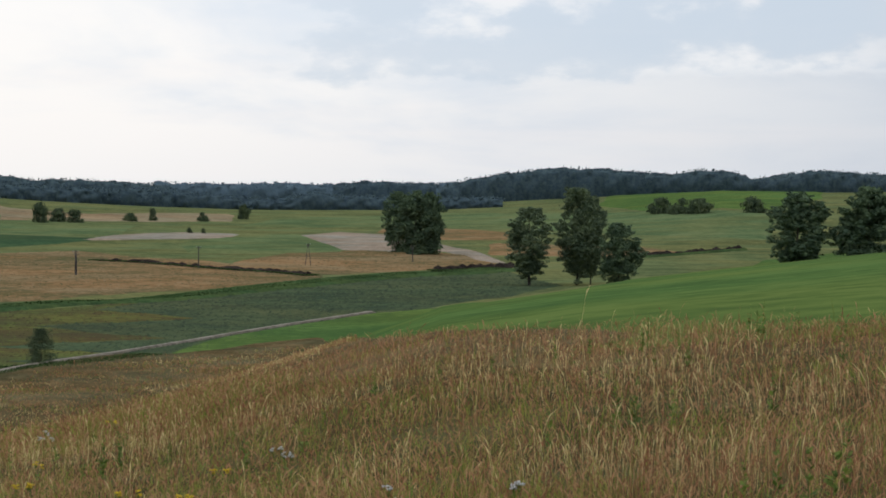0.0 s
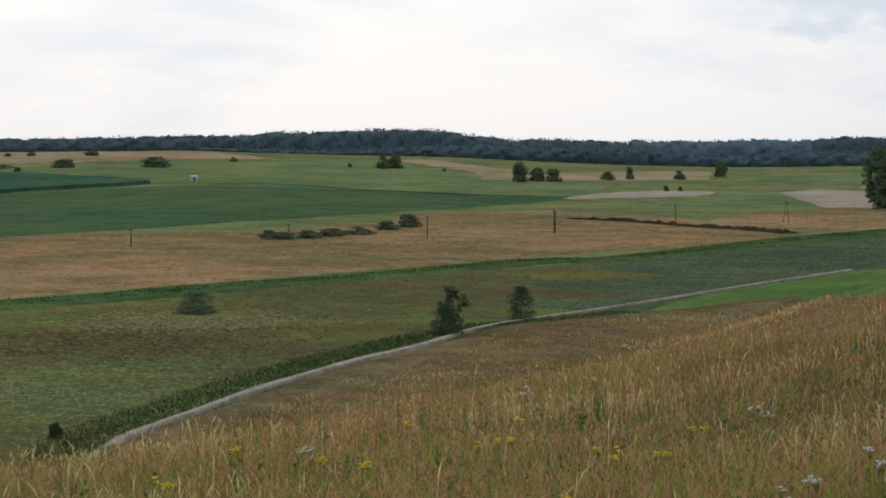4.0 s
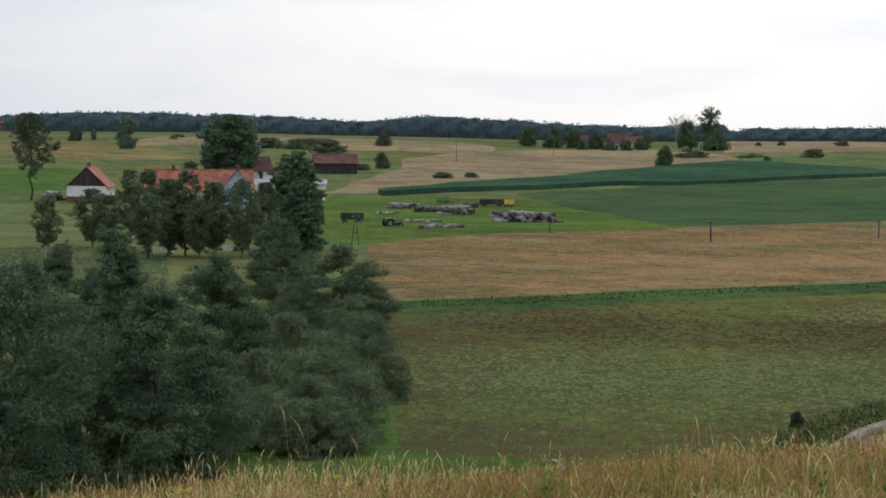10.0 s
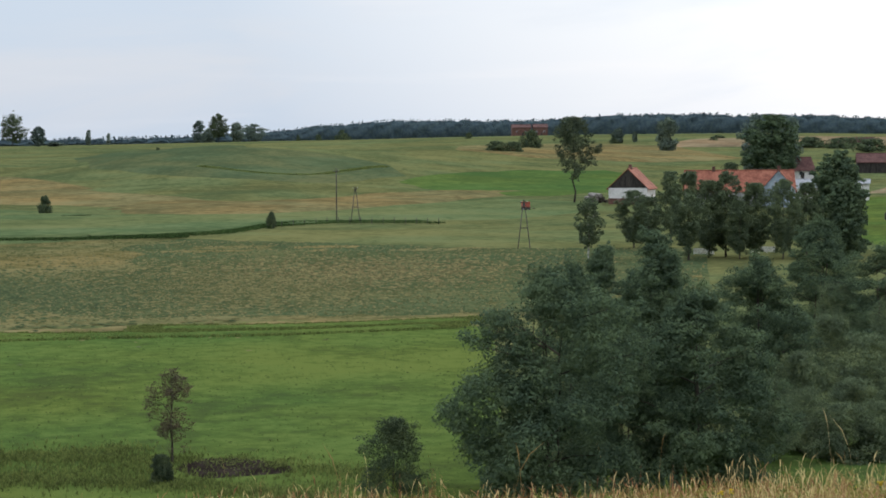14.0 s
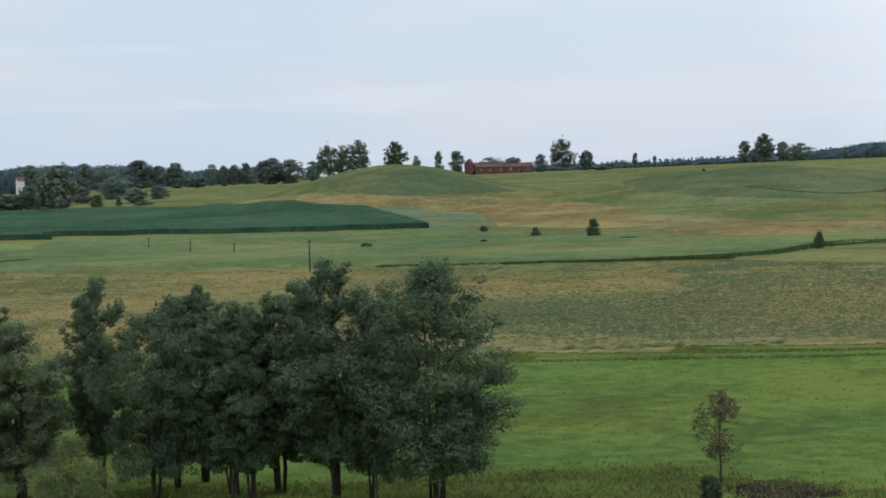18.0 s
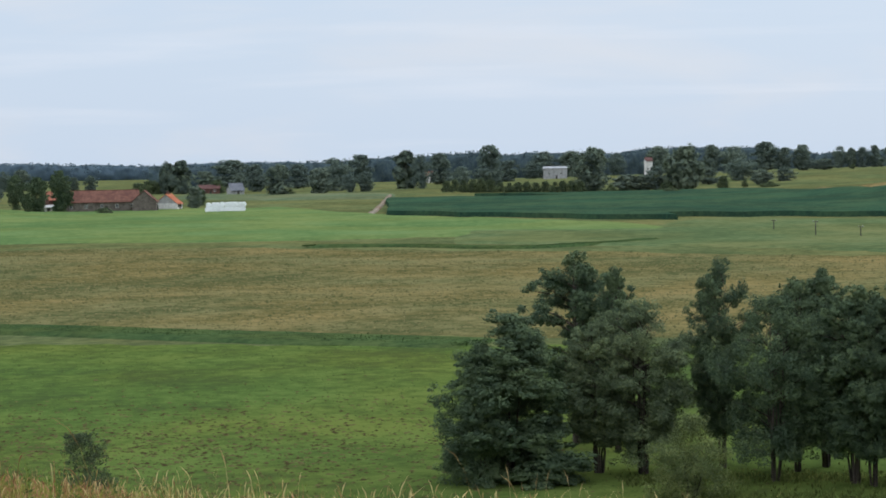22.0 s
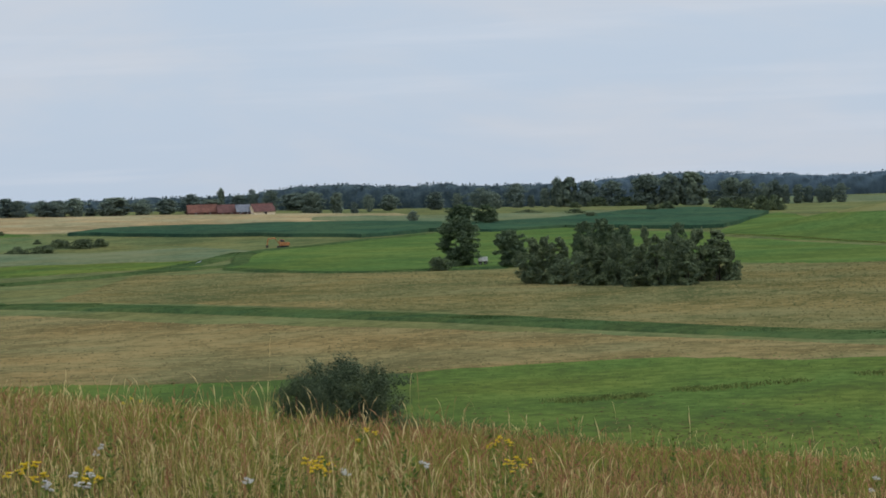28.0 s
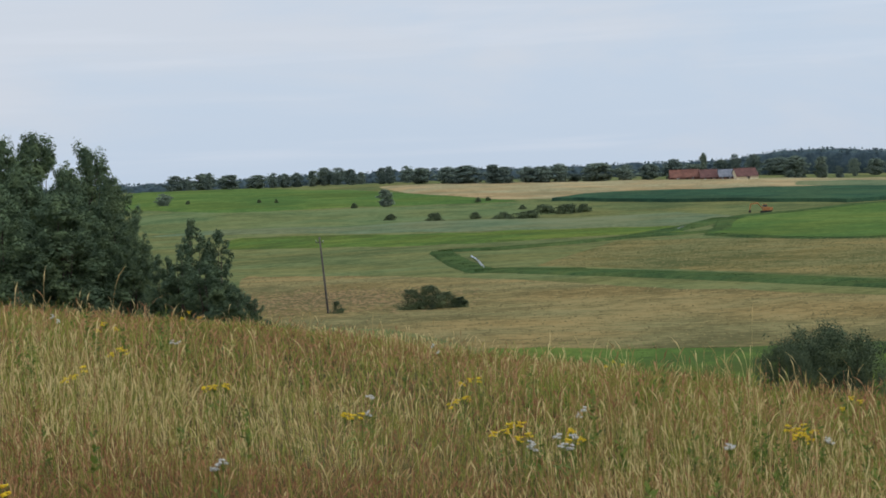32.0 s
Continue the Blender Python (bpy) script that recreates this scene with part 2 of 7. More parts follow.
# lime, poplar and both forest colours are paled and blued as distance haze
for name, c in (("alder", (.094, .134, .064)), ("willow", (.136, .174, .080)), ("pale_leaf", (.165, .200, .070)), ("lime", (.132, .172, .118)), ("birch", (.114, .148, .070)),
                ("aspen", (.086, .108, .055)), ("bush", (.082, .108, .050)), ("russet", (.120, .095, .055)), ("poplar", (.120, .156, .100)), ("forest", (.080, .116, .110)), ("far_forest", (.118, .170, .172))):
    # leaf colours get more blue too, for the same hazy veil
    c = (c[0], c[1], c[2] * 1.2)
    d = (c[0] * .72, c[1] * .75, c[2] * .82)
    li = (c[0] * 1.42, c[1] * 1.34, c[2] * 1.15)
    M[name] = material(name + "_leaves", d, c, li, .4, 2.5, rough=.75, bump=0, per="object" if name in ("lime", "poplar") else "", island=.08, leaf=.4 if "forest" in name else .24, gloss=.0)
M["wood"] = material("weathered_wood", (.036, .031, .027), (.062, .054, .047), (.098, .087, .077), 2, 9, stretch=(1, 1, .2))
M["dead_wood"] = material("pale_dead_wood", (.16, .15, .14), (.23, .22, .20), (.31, .29, .27), 2, 9)
M["tile_roof"] = material("red_clay_tiles", (.18, .062, .04), (.26, .092, .058), (.34, .135, .085), .4, 3)
M["dark_roof"] = material("old_red_roof", (.065, .032, .028), (.098, .046, .04), (.135, .066, .056), .4, 3)
M["grey_roof"] = material("fibre_cement_sheet", (.24, .25, .26), (.32, .33, .34), (.40, .41, .42), .4, 3)
M["white_wall"] = material("whitewashed_plaster", (.55, .53, .50), (.68, .66, .63), (.76, .74, .71), .5, 3)
M["grey_wall"] = material("grey_plaster", (.28, .28, .27), (.36, .36, .35), (.44, .44, .43), .5, 3)
M["slate"] = material("blue_grey_slate", (.09, .10, .115), (.13, .14, .16), (.18, .19, .21), .4, 3)
M["brick"] = material("red_brick", (.09, .05, .04), (.14, .072, .055), (.19, .10, .08), .8, 6)
M["dark_board"] = material("dark_boards", (.025, .022, .02), (.045, .04, .035), (.07, .06, .05), 1, 8, stretch=(1, 1, .2))
M["glass"] = material("dim_window", (.03, .035, .04), (.05, .055, .06), (.07, .075, .08), 1, 5, rough=.15, bump=0)
M["white_plastic"] = material("white_bale_wrap", (.80, .81, .82), (.88, .89, .90), (.93, .94, .95), .6, 3, rough=.4, bump=.15)
M["blue_wall"] = material("blue_grey_boards", (.22, .27, .32), (.30, .36, .42), (.38, .44, .50), 1, 6)
M["cream_wall"] = material("cream_plaster", (.50, .42, .28), (.62, .53, .36), (.70, .61, .44), .5, 3)
M["barn_roof"] = material("rusty_tiles", (.085, .036, .026), (.125, .052, .036), (.17, .08, .055), .3, 3)
M["orange_roof"] = material("orange_tiles", (.30, .09, .045), (.40, .13, .065), (.48, .18, .10), .3, 3)
M["yellow"] = material("yellow_paint", (.45, .32, .05), (.58, .42, .07), (.66, .50, .10), 1, 5, rough=.5)
M["greenpaint"] = material("faded_green_paint", (.06, .16, .05), (.10, .23, .08), (.16, .30, .11), 1, 5, rough=.5)
M["redpaint"] = material("faded_red_paint", (.25, .05, .035), (.36, .08, .05), (.44, .12, .08), 1, 5, rough=.5)
M["orangepaint"] = material("orange_paint", (.26, .10, .03), (.36, .15, .05), (.44, .20, .08), 1, 5, rough=.5)
M["rubber"] = material("black_rubber", (.012, .012, .012), (.02, .02, .02), (.035, .035, .035), 2, 9)
M["log"] = material("grey_timber", (.07, .06, .05), (.14, .12, .105), (.27, .245, .22), 1, 5, per="object")
M["log_end"] = material("sawn_end", (.06, .045, .035), (.10, .075, .055), (.15, .115, .085), 3, 9)
M["water"] = material("stream_water", (.05, .06, .06), (.06, .07, .07), (.08, .09, .09), .5, 3, rough=.06, bump=.05, gloss=.5)
M["grass_green"] = material("green_blades", (.125, .155, .026), (.205, .232, .042), (.29, .305, .064), .08, 2, bump=0, island=.4, leaf=.52, gloss=.05)
M["grass_straw"] = material("straw_stems", (.31, .212, .086), (.50, .360, .155), (.70, .55, .26), .08, 2, bump=0, island=.4, leaf=.52, gloss=.05)
M["grass_red"] = material("reddish_stems", (.205, .091, .046), (.335, .160, .080), (.46, .255, .130), .08, 2, bump=0, island=.3, leaf=.52, gloss=.05)
M["petal_yellow"] = material("yellow_florets", (.55, .36, .01), (.68, .47, .02), (.78, .58, .04), 9, 40, bump=0, island=.3, leaf=.3)
M["petal_white"] = material("white_florets", (.40, .39, .35), (.54, .53, .48), (.66, .65, .60), 9, 40, bump=0, island=.3, leaf=.3)
M["herb"] = material("herb_leaves", (.07, .110, .020), (.115, .165, .030), (.17, .225, .044), 2, 9, bump=0, island=.3, leaf=.4)
for name in ("turf", "lush", "pasture", "rough_green", "meadow_mix", "olive", "olive_dark", "drygrass", "tawny", "bright", "meadow"):
    base = [tuple(e.color)[:3] for e in M[name].node_tree.nodes["Color Ramp"].color_ramp.elements]
    big, fine = (n.inputs["Scale"].default_value for n in M[name].node_tree.nodes if n.type == "TEX_NOISE" and n.name in ("Noise Texture", "Noise Texture.001"))
    M[name + "_tuft"] = material(name + "_tuft", *[tuple(min(1, v * 1.02) for v in c) for c in base], big, fine, rough=1, bump=0, island=.3, leaf=.12, gloss=0)
M["scrub"] = material("scrub_growth", (.085, .105, .034), (.125, .160, .046), (.180, .215, .066), .2, 1.5, bump=0, island=.35, leaf=.5, gloss=0)
M["soil"] = material("bare_soil", (.017, .013, .011), (.029, .023, .018), (.046, .037, .030), .3, 3, gloss=0)
M["stone_wall"] = material("brown_fieldstone", (.09, .075, .06), (.15, .125, .105), (.22, .19, .165), .8, 5)

# ---- the land as one sheet ----
GRID_AZ = np.concatenate([np.arange(-17, 145, 0.5), np.arange(145, 343, 3.0)])
LOG_STEP, LOG_0 = 0.033, math.log(2.0)


def mesh_object(name, verts, faces, mat, parent=None, label="", smooth=False):
    me = bpy.data.meshes.new(name)
    me.from_pydata([tuple(v) for v in verts] if not isinstance(verts, np.ndarray) else verts.tolist(), [], faces if isinstance(faces, list) else faces.tolist())
    if smooth:
        me.shade_smooth()
    me.materials.append(mat)
    ob = new(name, me)
    if parent:
        ob.parent = parent
    if label:
        ob["label"] = label
    return ob


def spot(az, d, up=0.0):
    x, y = at(az, d)
    return Vector((float(x), float(y), float(height(az, d)) + up))


def wrap(az):
    return np.where(np.asarray(az) > 240, np.asarray(az) - 360, az)


def build_ground():
    rings = np.exp(LOG_0 + LOG_STEP * np.arange(int((math.log(4700) - LOG_0) / LOG_STEP)))
    na = len(GRID_AZ)
    aa, dd = np.meshgrid(wrap(GRID_AZ), rings)
    x, y = at(aa, dd)
    z = height(aa, dd) - 0.06
    verts = np.concatenate([np.array([[0, 0, 12.44]]), np.stack([x.ravel(), y.ravel(), z.ravel()], 1)])
    faces = [(0, 1 + (i + 1) % na, 1 + i)[::-1] for i in range(na)]
    for r in range(len(rings) - 1):
        a, b = 1 + r * na, 1 + (r + 1) * na
        faces += [(a + i, b + i, b + (i + 1) % na, a + (i + 1) % na) for i in range(na)]
    ob = mesh_object("ground", verts, faces, M["meadow"], smooth=True)
    tagged(ob, "rolling green meadow land reaching the horizon", "ground", kind="structure")


build_ground()


LAYER = [0]
RIMS = {}


def ragged(rim, seed):
    """The rim with its long sides broken up and slightly uneven."""
    rng = random.Random(seed)
    out = []
    for (a, d), (a2, d2) in zip(rim, rim[1:] + rim[:1]):
        u, u2 = math.log(d) - LOG_0, math.log(d2) - LOG_0
        n = max(1, int(max(abs(a2 - a) / 0.7, abs(u2 - u) / 0.05)))
        for k in range(n):
            j = 0 if k == 0 else 1
            out.append((a + (a2 - a) * k / n + j * rng.uniform(-.06, .06), math.exp(LOG_0 + u + (u2 - u) * k / n + j * rng.uniform(-.008, .008))))
    return out


def field(name, label, mat, thick, rim):
    """A field laid on the land, cut along the same lines as the land's mesh; thick: how high the growth stands."""
    LAYER[0] += 1
    if thick < .7:
        thick = 0.0015 * LAYER[0] + 0.01
    rim = ragged(rim, LAYER[0])
    RIMS.setdefault(name, []).append((mat, rim))
    bm = bmesh.new()
    face = bm.faces.new([bm.verts.new((a, (math.log(d) - LOG_0) / LOG_STEP, 0)) for a, d in rim])
    bmesh.ops.triangulate(bm, faces=[face])
    for axis, step in ((0, 0.5), (1, 1.0)):
        vals = [v.co[axis] for v in bm.verts]
        k = math.floor(min(vals) / step) + 1
        while k * step < max(vals):
            co, no = [0, 0, 0], [0, 0, 0]
            co[axis], no[axis] = k * step, 1
            bmesh.ops.bisect_plane(bm, geom=bm.verts[:] + bm.edges[:] + bm.faces[:], dist=1e-5, plane_co=co, plane_no=no)
            k += 1
    bmesh.ops.recalc_face_normals(bm, faces=bm.faces)
    edge = [e for e in bm.edges if e.is_boundary]
    out = {}
    for e in edge:
        p, q = (v.co.copy() for v in e.verts)
        n = Vector((q.y - p.y, p.x - q.x, 0))
        if n.dot(e.link_faces[0].calc_center_median() - p) > 0:
            n.negate()
        n.normalize()
        for v in e.verts:
            out[v] = out.get(v, Vector()) + n
    made = bmesh.ops.extrude_edge_only(bm, edges=edge)["geom"]
    low = {}
    for v in made:
        if isinstance(v, bmesh.types.BMVert):
            twin = min((o for e in v.link_edges for o in (e.other_vert(v),) if o in out), key=lambda o: (o.co - v.co).length)
            low[v] = out[twin].normalized()
    co = np.array([v.co[:] for v in bm.verts])
    az, d = co[:, 0], np.exp(LOG_0 + co[:, 1] * LOG_STEP)
    lift = np.full(len(az), thick) if thick >= .7 else thick * (1 + d / 150)
    # the edge slopes down to the land outside the rim
    for i, v in enumerate(bm.verts):
        if v in low:
            reach = lift[i] * (0.2 if thick >= .7 else 14) + .05
            reach = min(reach, .03 * d[i])
            az[i] += low[v].x * math.degrees(reach / d[i])
            d[i] += low[v].y * reach
            lift[i] = -.07
    x, y = at(az, d)
    z = height(az, d) + lift
    for i, v in enumerate(bm.verts):
        v.co = (x[i], y[i], z[i])
    bmesh.ops.recalc_face_normals(bm, faces=bm.faces)
    if sum(f.normal.z for f in bm.faces) < 0:
        bmesh.ops.reverse_faces(bm, faces=bm.faces)
    for f in bm.faces:
        f.smooth = thick < .7 and not any(v in low for v in f.verts)
    me = bpy.data.meshes.new(name)
    bm.to_mesh(me)
    bm.free()
    me.materials.append(M[mat])
    return tagged(new(name, me), label, "field", kind="structure")


field('valley_foot', 'rough mottled meadow at foot of hill', 'lush', 0.1, ((22, 72), (26, 58), (34, 48), (50, 47), (50, 76), (40, 105), (33, 115), (27, 112), (22, 96)))
field('valley_meadow', 'mottled green and brown valley meadow', 'meadow_mix', 0.1, ((36.21, 91.9), (30.81, 89.9), (24.28, 97.6), (22.44, 105.1), (17.54, 132), (12.69, 159), (10.04, 169), (12.5, 177), (8.6, 184), (12.9, 195), (7.8, 205), (11.6, 221), (7.0, 235), (9.9, 252), (7.61, 291), (9.55, 269), (14.31, 235), (19.18, 212), (21.14, 201), (29.20, 178), (36.62, 165)))
field('dark_meadow', 'dark rushy meadow in the valley', 'olive_dark', 0.1, ((10.04, 171), (6.79, 189), (2.31, 234), (-1.92, 287), (-3.38, 335), (-1.91, 401), (0.04, 375), (3.62, 335), (3.59, 323), (7.45, 290), (9.9, 252), (7.0, 235), (11.6, 221), (7.8, 205), (12.9, 195), (8.6, 184), (12.5, 177)))
field('rough_pasture', 'brownish green rough pasture', 'olive', 0.1, ((43.03, 169), (49.23, 163), (59.16, 162), (64.47, 160), (64.55, 163), (67.15, 166), (83.09, 169), (87.80, 177), (95.12, 191), (101.46, 209), (103.66, 209), (103.61, 398), (101.42, 401), (95.07, 389), (87.76, 359), (83.06, 340), (70.34, 298), (64.49, 292), (65.55, 281), (59.15, 298), (48.91, 271), (43.05, 268)))
field('rough_pasture', 'darker green rough pasture', 'rough_green', 0.1, ((43.03, 172), (49.2, 165), (56.0, 164), (60.5, 167), (62.0, 174), (61.6, 184), (60.4, 194), (61.0, 205), (60.2, 219), (59.0, 232), (59.6, 246), (59.0, 262), (60.0, 276), (58.0, 296), (48.91, 271), (43.05, 268)))
field('wet_meadow', 'lush bright green wet meadow', 'lush', 0.1, ((49.00, 66.0), (60.00, 64.0), (75.00, 64.0), (90.00, 66.0), (100.00, 72.0), (110.00, 84.0), (118.00, 98.0), (126.50, 112.0), (126.50, 186.0), (121.89, 181.0), (118.66, 180.0), (114.76, 182.0), (110.51, 182.0), (105.31, 178.0), (101.49, 174.0), (95.13, 168.6), (88.63, 162.8), (83.10, 159.3), (67.16, 157.3), (64.40, 153.9), (64.31, 151.9), (59.16, 154.6), (49.23, 153.9)))
field('cow_pasture', 'brownish grazed pasture round a grove', 'olive', 0.1, ((103.66, 203), (111.75, 241), (113.70, 271), (120.18, 318), (124.95, 370), (122.71, 492), (118.85, 475), (113.65, 447), (107.16, 408), (103.61, 408)))
field('dry_band', 'tawny dry grass band beside the ditch', 'drygrass', 0.1, ((99.12, 173), (103.68, 170), (107.26, 178), (112.14, 178), (117.04, 174), (121.89, 174), (126.62, 181), (129.23, 216), (133.76, 239), (133.37, 391), (129.16, 359), (126.53, 326), (121.81, 276), (116.98, 247), (112.10, 222), (107.24, 202), (103.67, 189), (99.12, 177)))
field('ripe_grass_field', 'tawny reddish field of ripe seeding grass', 'tawny', 0.35, ((36.70, 178), (32.47, 185), (27.58, 200), (22.73, 218), (20.81, 228), (14.31, 267), (9.55, 298), (7.61, 309), (3.59, 349), (3.63, 371), (-1.58, 442), (-0.93, 492), (1.52, 544), (4.28, 521), (6.00, 425), (10.39, 507), (14.30, 471), (15.60, 419), (18.83, 371), (24.53, 363), (22.44, 391), (28.12, 335), (30.85, 319), (33.78, 309), (37.02, 275)))
field('green_crop_field', 'dark green even crop field on gentle slope', 'crop_mid', 0.4, ((28.11, 346), (22.44, 401), (16.75, 469), (11.14, 570), (9.57, 622), (14.33, 644), (17.89, 684), (21.47, 681), (24.72, 658), (28.91, 606), (32.71, 525), (31.61, 457), (29.87, 389)))
field('maize_field', 'dark green maize field with shadowed edge', 'maize', 1.3, ((36.70, 501), (34.76, 528), (32.48, 561), (30.53, 596), (27.60, 617), (22.06, 702), (24.38, 763), (26.80, 811), (29.23, 730), (32.48, 622), (34.76, 578), (36.86, 512)))
field('stubble_field', 'pale brown stubble field on rising ground', 'stubble', 0.15, ((38.31, 512), (35.73, 537), (33.46, 593), (30.85, 658), (28.90, 740), (26.63, 828), (26.96, 892), (29.23, 990), (32.49, 931), (34.76, 858), (36.05, 790), (36.05, 702), (37.34, 601)))
field('pasture_hill', 'yellowish green pasture on rising ground', 'pasture', 0.12, ((21.96, 702), (17.89, 699), (14.33, 655), (9.57, 636), (8.95, 763), (12.73, 825), (14.82, 952), (17.57, 985), (20.00, 911), (24.07, 892), (26.50, 843), (24.72, 769)))
field('pale_meadow', 'pale dry meadow strip on the skyline', 'stubble', 0.12, ((26.82, 911), (24.07, 935), (20.82, 990), (18.70, 1007), (20.82, 1172), (24.07, 1240), (26.66, 4000)))
field('far_stubble', 'pale pinkish stubble beyond the pasture', 'stubble', 0.12, ((14.79, 1033), (12.83, 896), (11.69, 797), (9.09, 828), (8.44, 935), (10.07, 919), (12.35, 964), (14.30, 1098)))
field('far_stubble', 'long pale stubble strip before the forest', 'stubble', 0.12, ((12.56, 773), (10.53, 807), (6.23, 884), (6.23, 1047), (10.37, 907), (12.57, 911)))
field('sandy_field', 'bare sandy field among green strips', 'sand', 0.1, ((10.21, 601), (6.38, 641), (6.06, 690), (7.35, 687), (9.42, 647)))
field('grey_fallow', 'greyish tan fallow wedge beside a tree clump', 'sand', 0.1, ((3.96, 681), (2.66, 542), (1.35, 525), (-0.27, 530), (-1.09, 471), (-1.66, 459), (-0.11, 573), (1.52, 696), (2.99, 730)))
field('tawny_strip', 'tawny strip of ripe grain', 'tawny', 0.3, ((1.69, 737), (0.05, 670), (-1.66, 650), (-1.65, 730), (0.06, 793), (1.36, 804)))
field('grain_strip', 'ripe grain strip seen between the birches', 'tawny', 0.3, ((-1.58, 505), (-5.64, 507), (-6.76, 544), (-5.47, 573), (-1.58, 609)))
field('green_strip', 'fresh green strip of grass', 'pasture', 0.12, ((7.02, 510), (4.60, 512), (2.98, 523), (3.63, 611), (4.29, 690), (5.90, 650), (7.35, 588)))
field('far_green', 'green meadow in front of the forest', 'pasture', 0.12, ((5.58, 804), (1.36, 804), (-1.65, 804), (-5.63, 679), (-9.00, 622), (-9.30, 828), (-5.14, 931), (0.06, 1132), (1.69, 1042), (4.61, 931)))
field('forest_meadow', 'bright meadow clearing below the forest edge', 'bright', 0.12, ((-4.73, 1167), (-5.94, 939), (-9.14, 873), (-10.56, 1020), (-10.56, 4000), (-8.82, 4000), (-6.26, 1588), (-4.97, 1527)))
field('hill_meadow', 'fresh mown green meadow on hillside', 'bright', 0.08, ((1.91, 245.4), (2.89, 235.3), (4.51, 220.7), (6.15, 206.1), (7.60, 184.0), (3.61, 204.0), (3.10, 152.0), (2.30, 79.0), (1.30, 63.0), (-0.30, 55.9), (-3.56, 45.4), (-5.51, 39.2), (-3.32, 35.4), (-8.40, 33.0), (-12.50, 31.9), (-12.46, 577.6), (-9.48, 489.6), (-5.16, 187.7), (-1.92, 119.3), (0.36, 252.8)))
field('ripe_strip', 'thin strip of pale ripe grass along ditch', 'drygrass', 0.4, ((64.47, 156), (58.28, 156), (51.12, 159), (51.12, 161), (58.28, 158), (64.47, 157)))
field('maize_field', 'broad dark green maize field with shadowed edge', 'maize', 1.3, ((85.66, 588), (82.08, 556), (77.31, 501), (77.61, 530), (71.94, 505), (66.57, 499), (67.21, 558), (68.34, 601), (71.92, 653), (75.16, 783), (78.39, 793), (83.12, 811), (80.47, 766), (85.62, 790)))
field('hay_meadow', 'light green mown hay strip', 'hayfield', 0.12, ((83.16, 461), (80.02, 445), (77.70, 449), (79.22, 484), (83.15, 558)))
field('pale_slope', 'pale grey green slope at foot of mound', 'sagegreen', 0.12, ((66.40, 503), (64.62, 497), (65.42, 575), (67.36, 604), (68.17, 601), (67.04, 561)))
field('tan_slope', 'tan dry grass slope below the mounds', 'drygrass', 0.12, ((73.21, 793), (71.43, 641), (67.68, 604), (64.94, 575), (64.46, 497), (58.12, 430), (59.85, 432), (56.60, 425), (56.59, 461), (59.85, 505), (62.12, 553), (60.62, 532), (63.00, 601), (64.92, 625), (67.68, 625), (69.47, 636), (71.59, 670)))
field('bright_field', 'bright green sown field between hedges', 'bright', 0.12, ((119.89, 537), (118.99, 622), (116.54, 670), (114.58, 750), (112.30, 743), (110.35, 773), (106.32, 673), (106.35, 444), (112.02, 455), (114.30, 459), (117.55, 475)))
field('bright_field', 'light green strip beside the pasture', 'bright', 0.12, ((107.23, 442), (107.21, 673), (105.72, 609), (103.42, 551), (100.77, 473), (100.29, 407), (103.43, 412)))
field('bright_field', 'bright green sown field below the mound', 'bright', 0.12, ((105.72, 658), (105.00, 790), (104.20, 952), (102.92, 670), (99.46, 633), (100.72, 521), (103.42, 578)))
field('bright_field', 'bright green hay field beside a track', 'hayfield', 0.12, ((100.56, 505), (99.18, 630), (96.93, 696), (93.68, 750), (89.95, 706), (88.82, 721), (85.66, 580), (82.88, 546), (77.79, 451), (80.48, 423), (91.26, 408), (95.59, 425), (98.58, 442)))
field('maize_field', 'dark green maize field in a long strip', 'maize', 1.3, ((124.55, 807), (119.77, 760), (116.21, 727), (114.25, 769), (112.46, 743), (110.34, 776), (105.83, 721), (104.54, 948), (106.45, 1108), (108.71, 1003), (110.33, 907), (112.29, 839), (115.22, 880), (118.47, 888), (121.69, 865), (123.60, 854)))
field('pale_field', 'pale blue green field of young oats', 'sagegreen', 0.2, ((135.72, 664), (130.72, 625), (125.84, 601), (120.98, 596), (119.53, 630), (120.97, 673), (124.20, 667), (129.09, 673), (133.95, 679)))
field('grain_field', 'pale golden ripe grain field on the rise', 'straw', 0.4, ((129.20, 1047), (128.07, 911), (125.80, 847), (122.56, 828), (119.34, 828), (115.25, 850), (115.23, 1042), (118.85, 1047), (122.54, 1056), (126.59, 1052)))
field('green_slope', 'fresh green slope below the tree line', 'bright', 0.12, ((136.40, 880), (133.93, 814), (130.04, 821), (125.80, 818), (128.40, 911), (130.67, 1025), (133.58, 1103), (136.30, 1117)))
field('green_slope', 'green strip of grass across the slope', 'pasture', 0.12, ((135.88, 693), (130.72, 655), (127.13, 696), (123.71, 721), (125.81, 793), (130.04, 793), (133.93, 793), (136.25, 847)))
field('mown_strip', 'bright mown strip beside the stream', 'lush', 0.1, ((133.50, 563), (129.12, 525), (124.22, 539), (121.31, 546), (121.30, 585), (124.22, 580), (129.10, 591), (133.48, 614)))
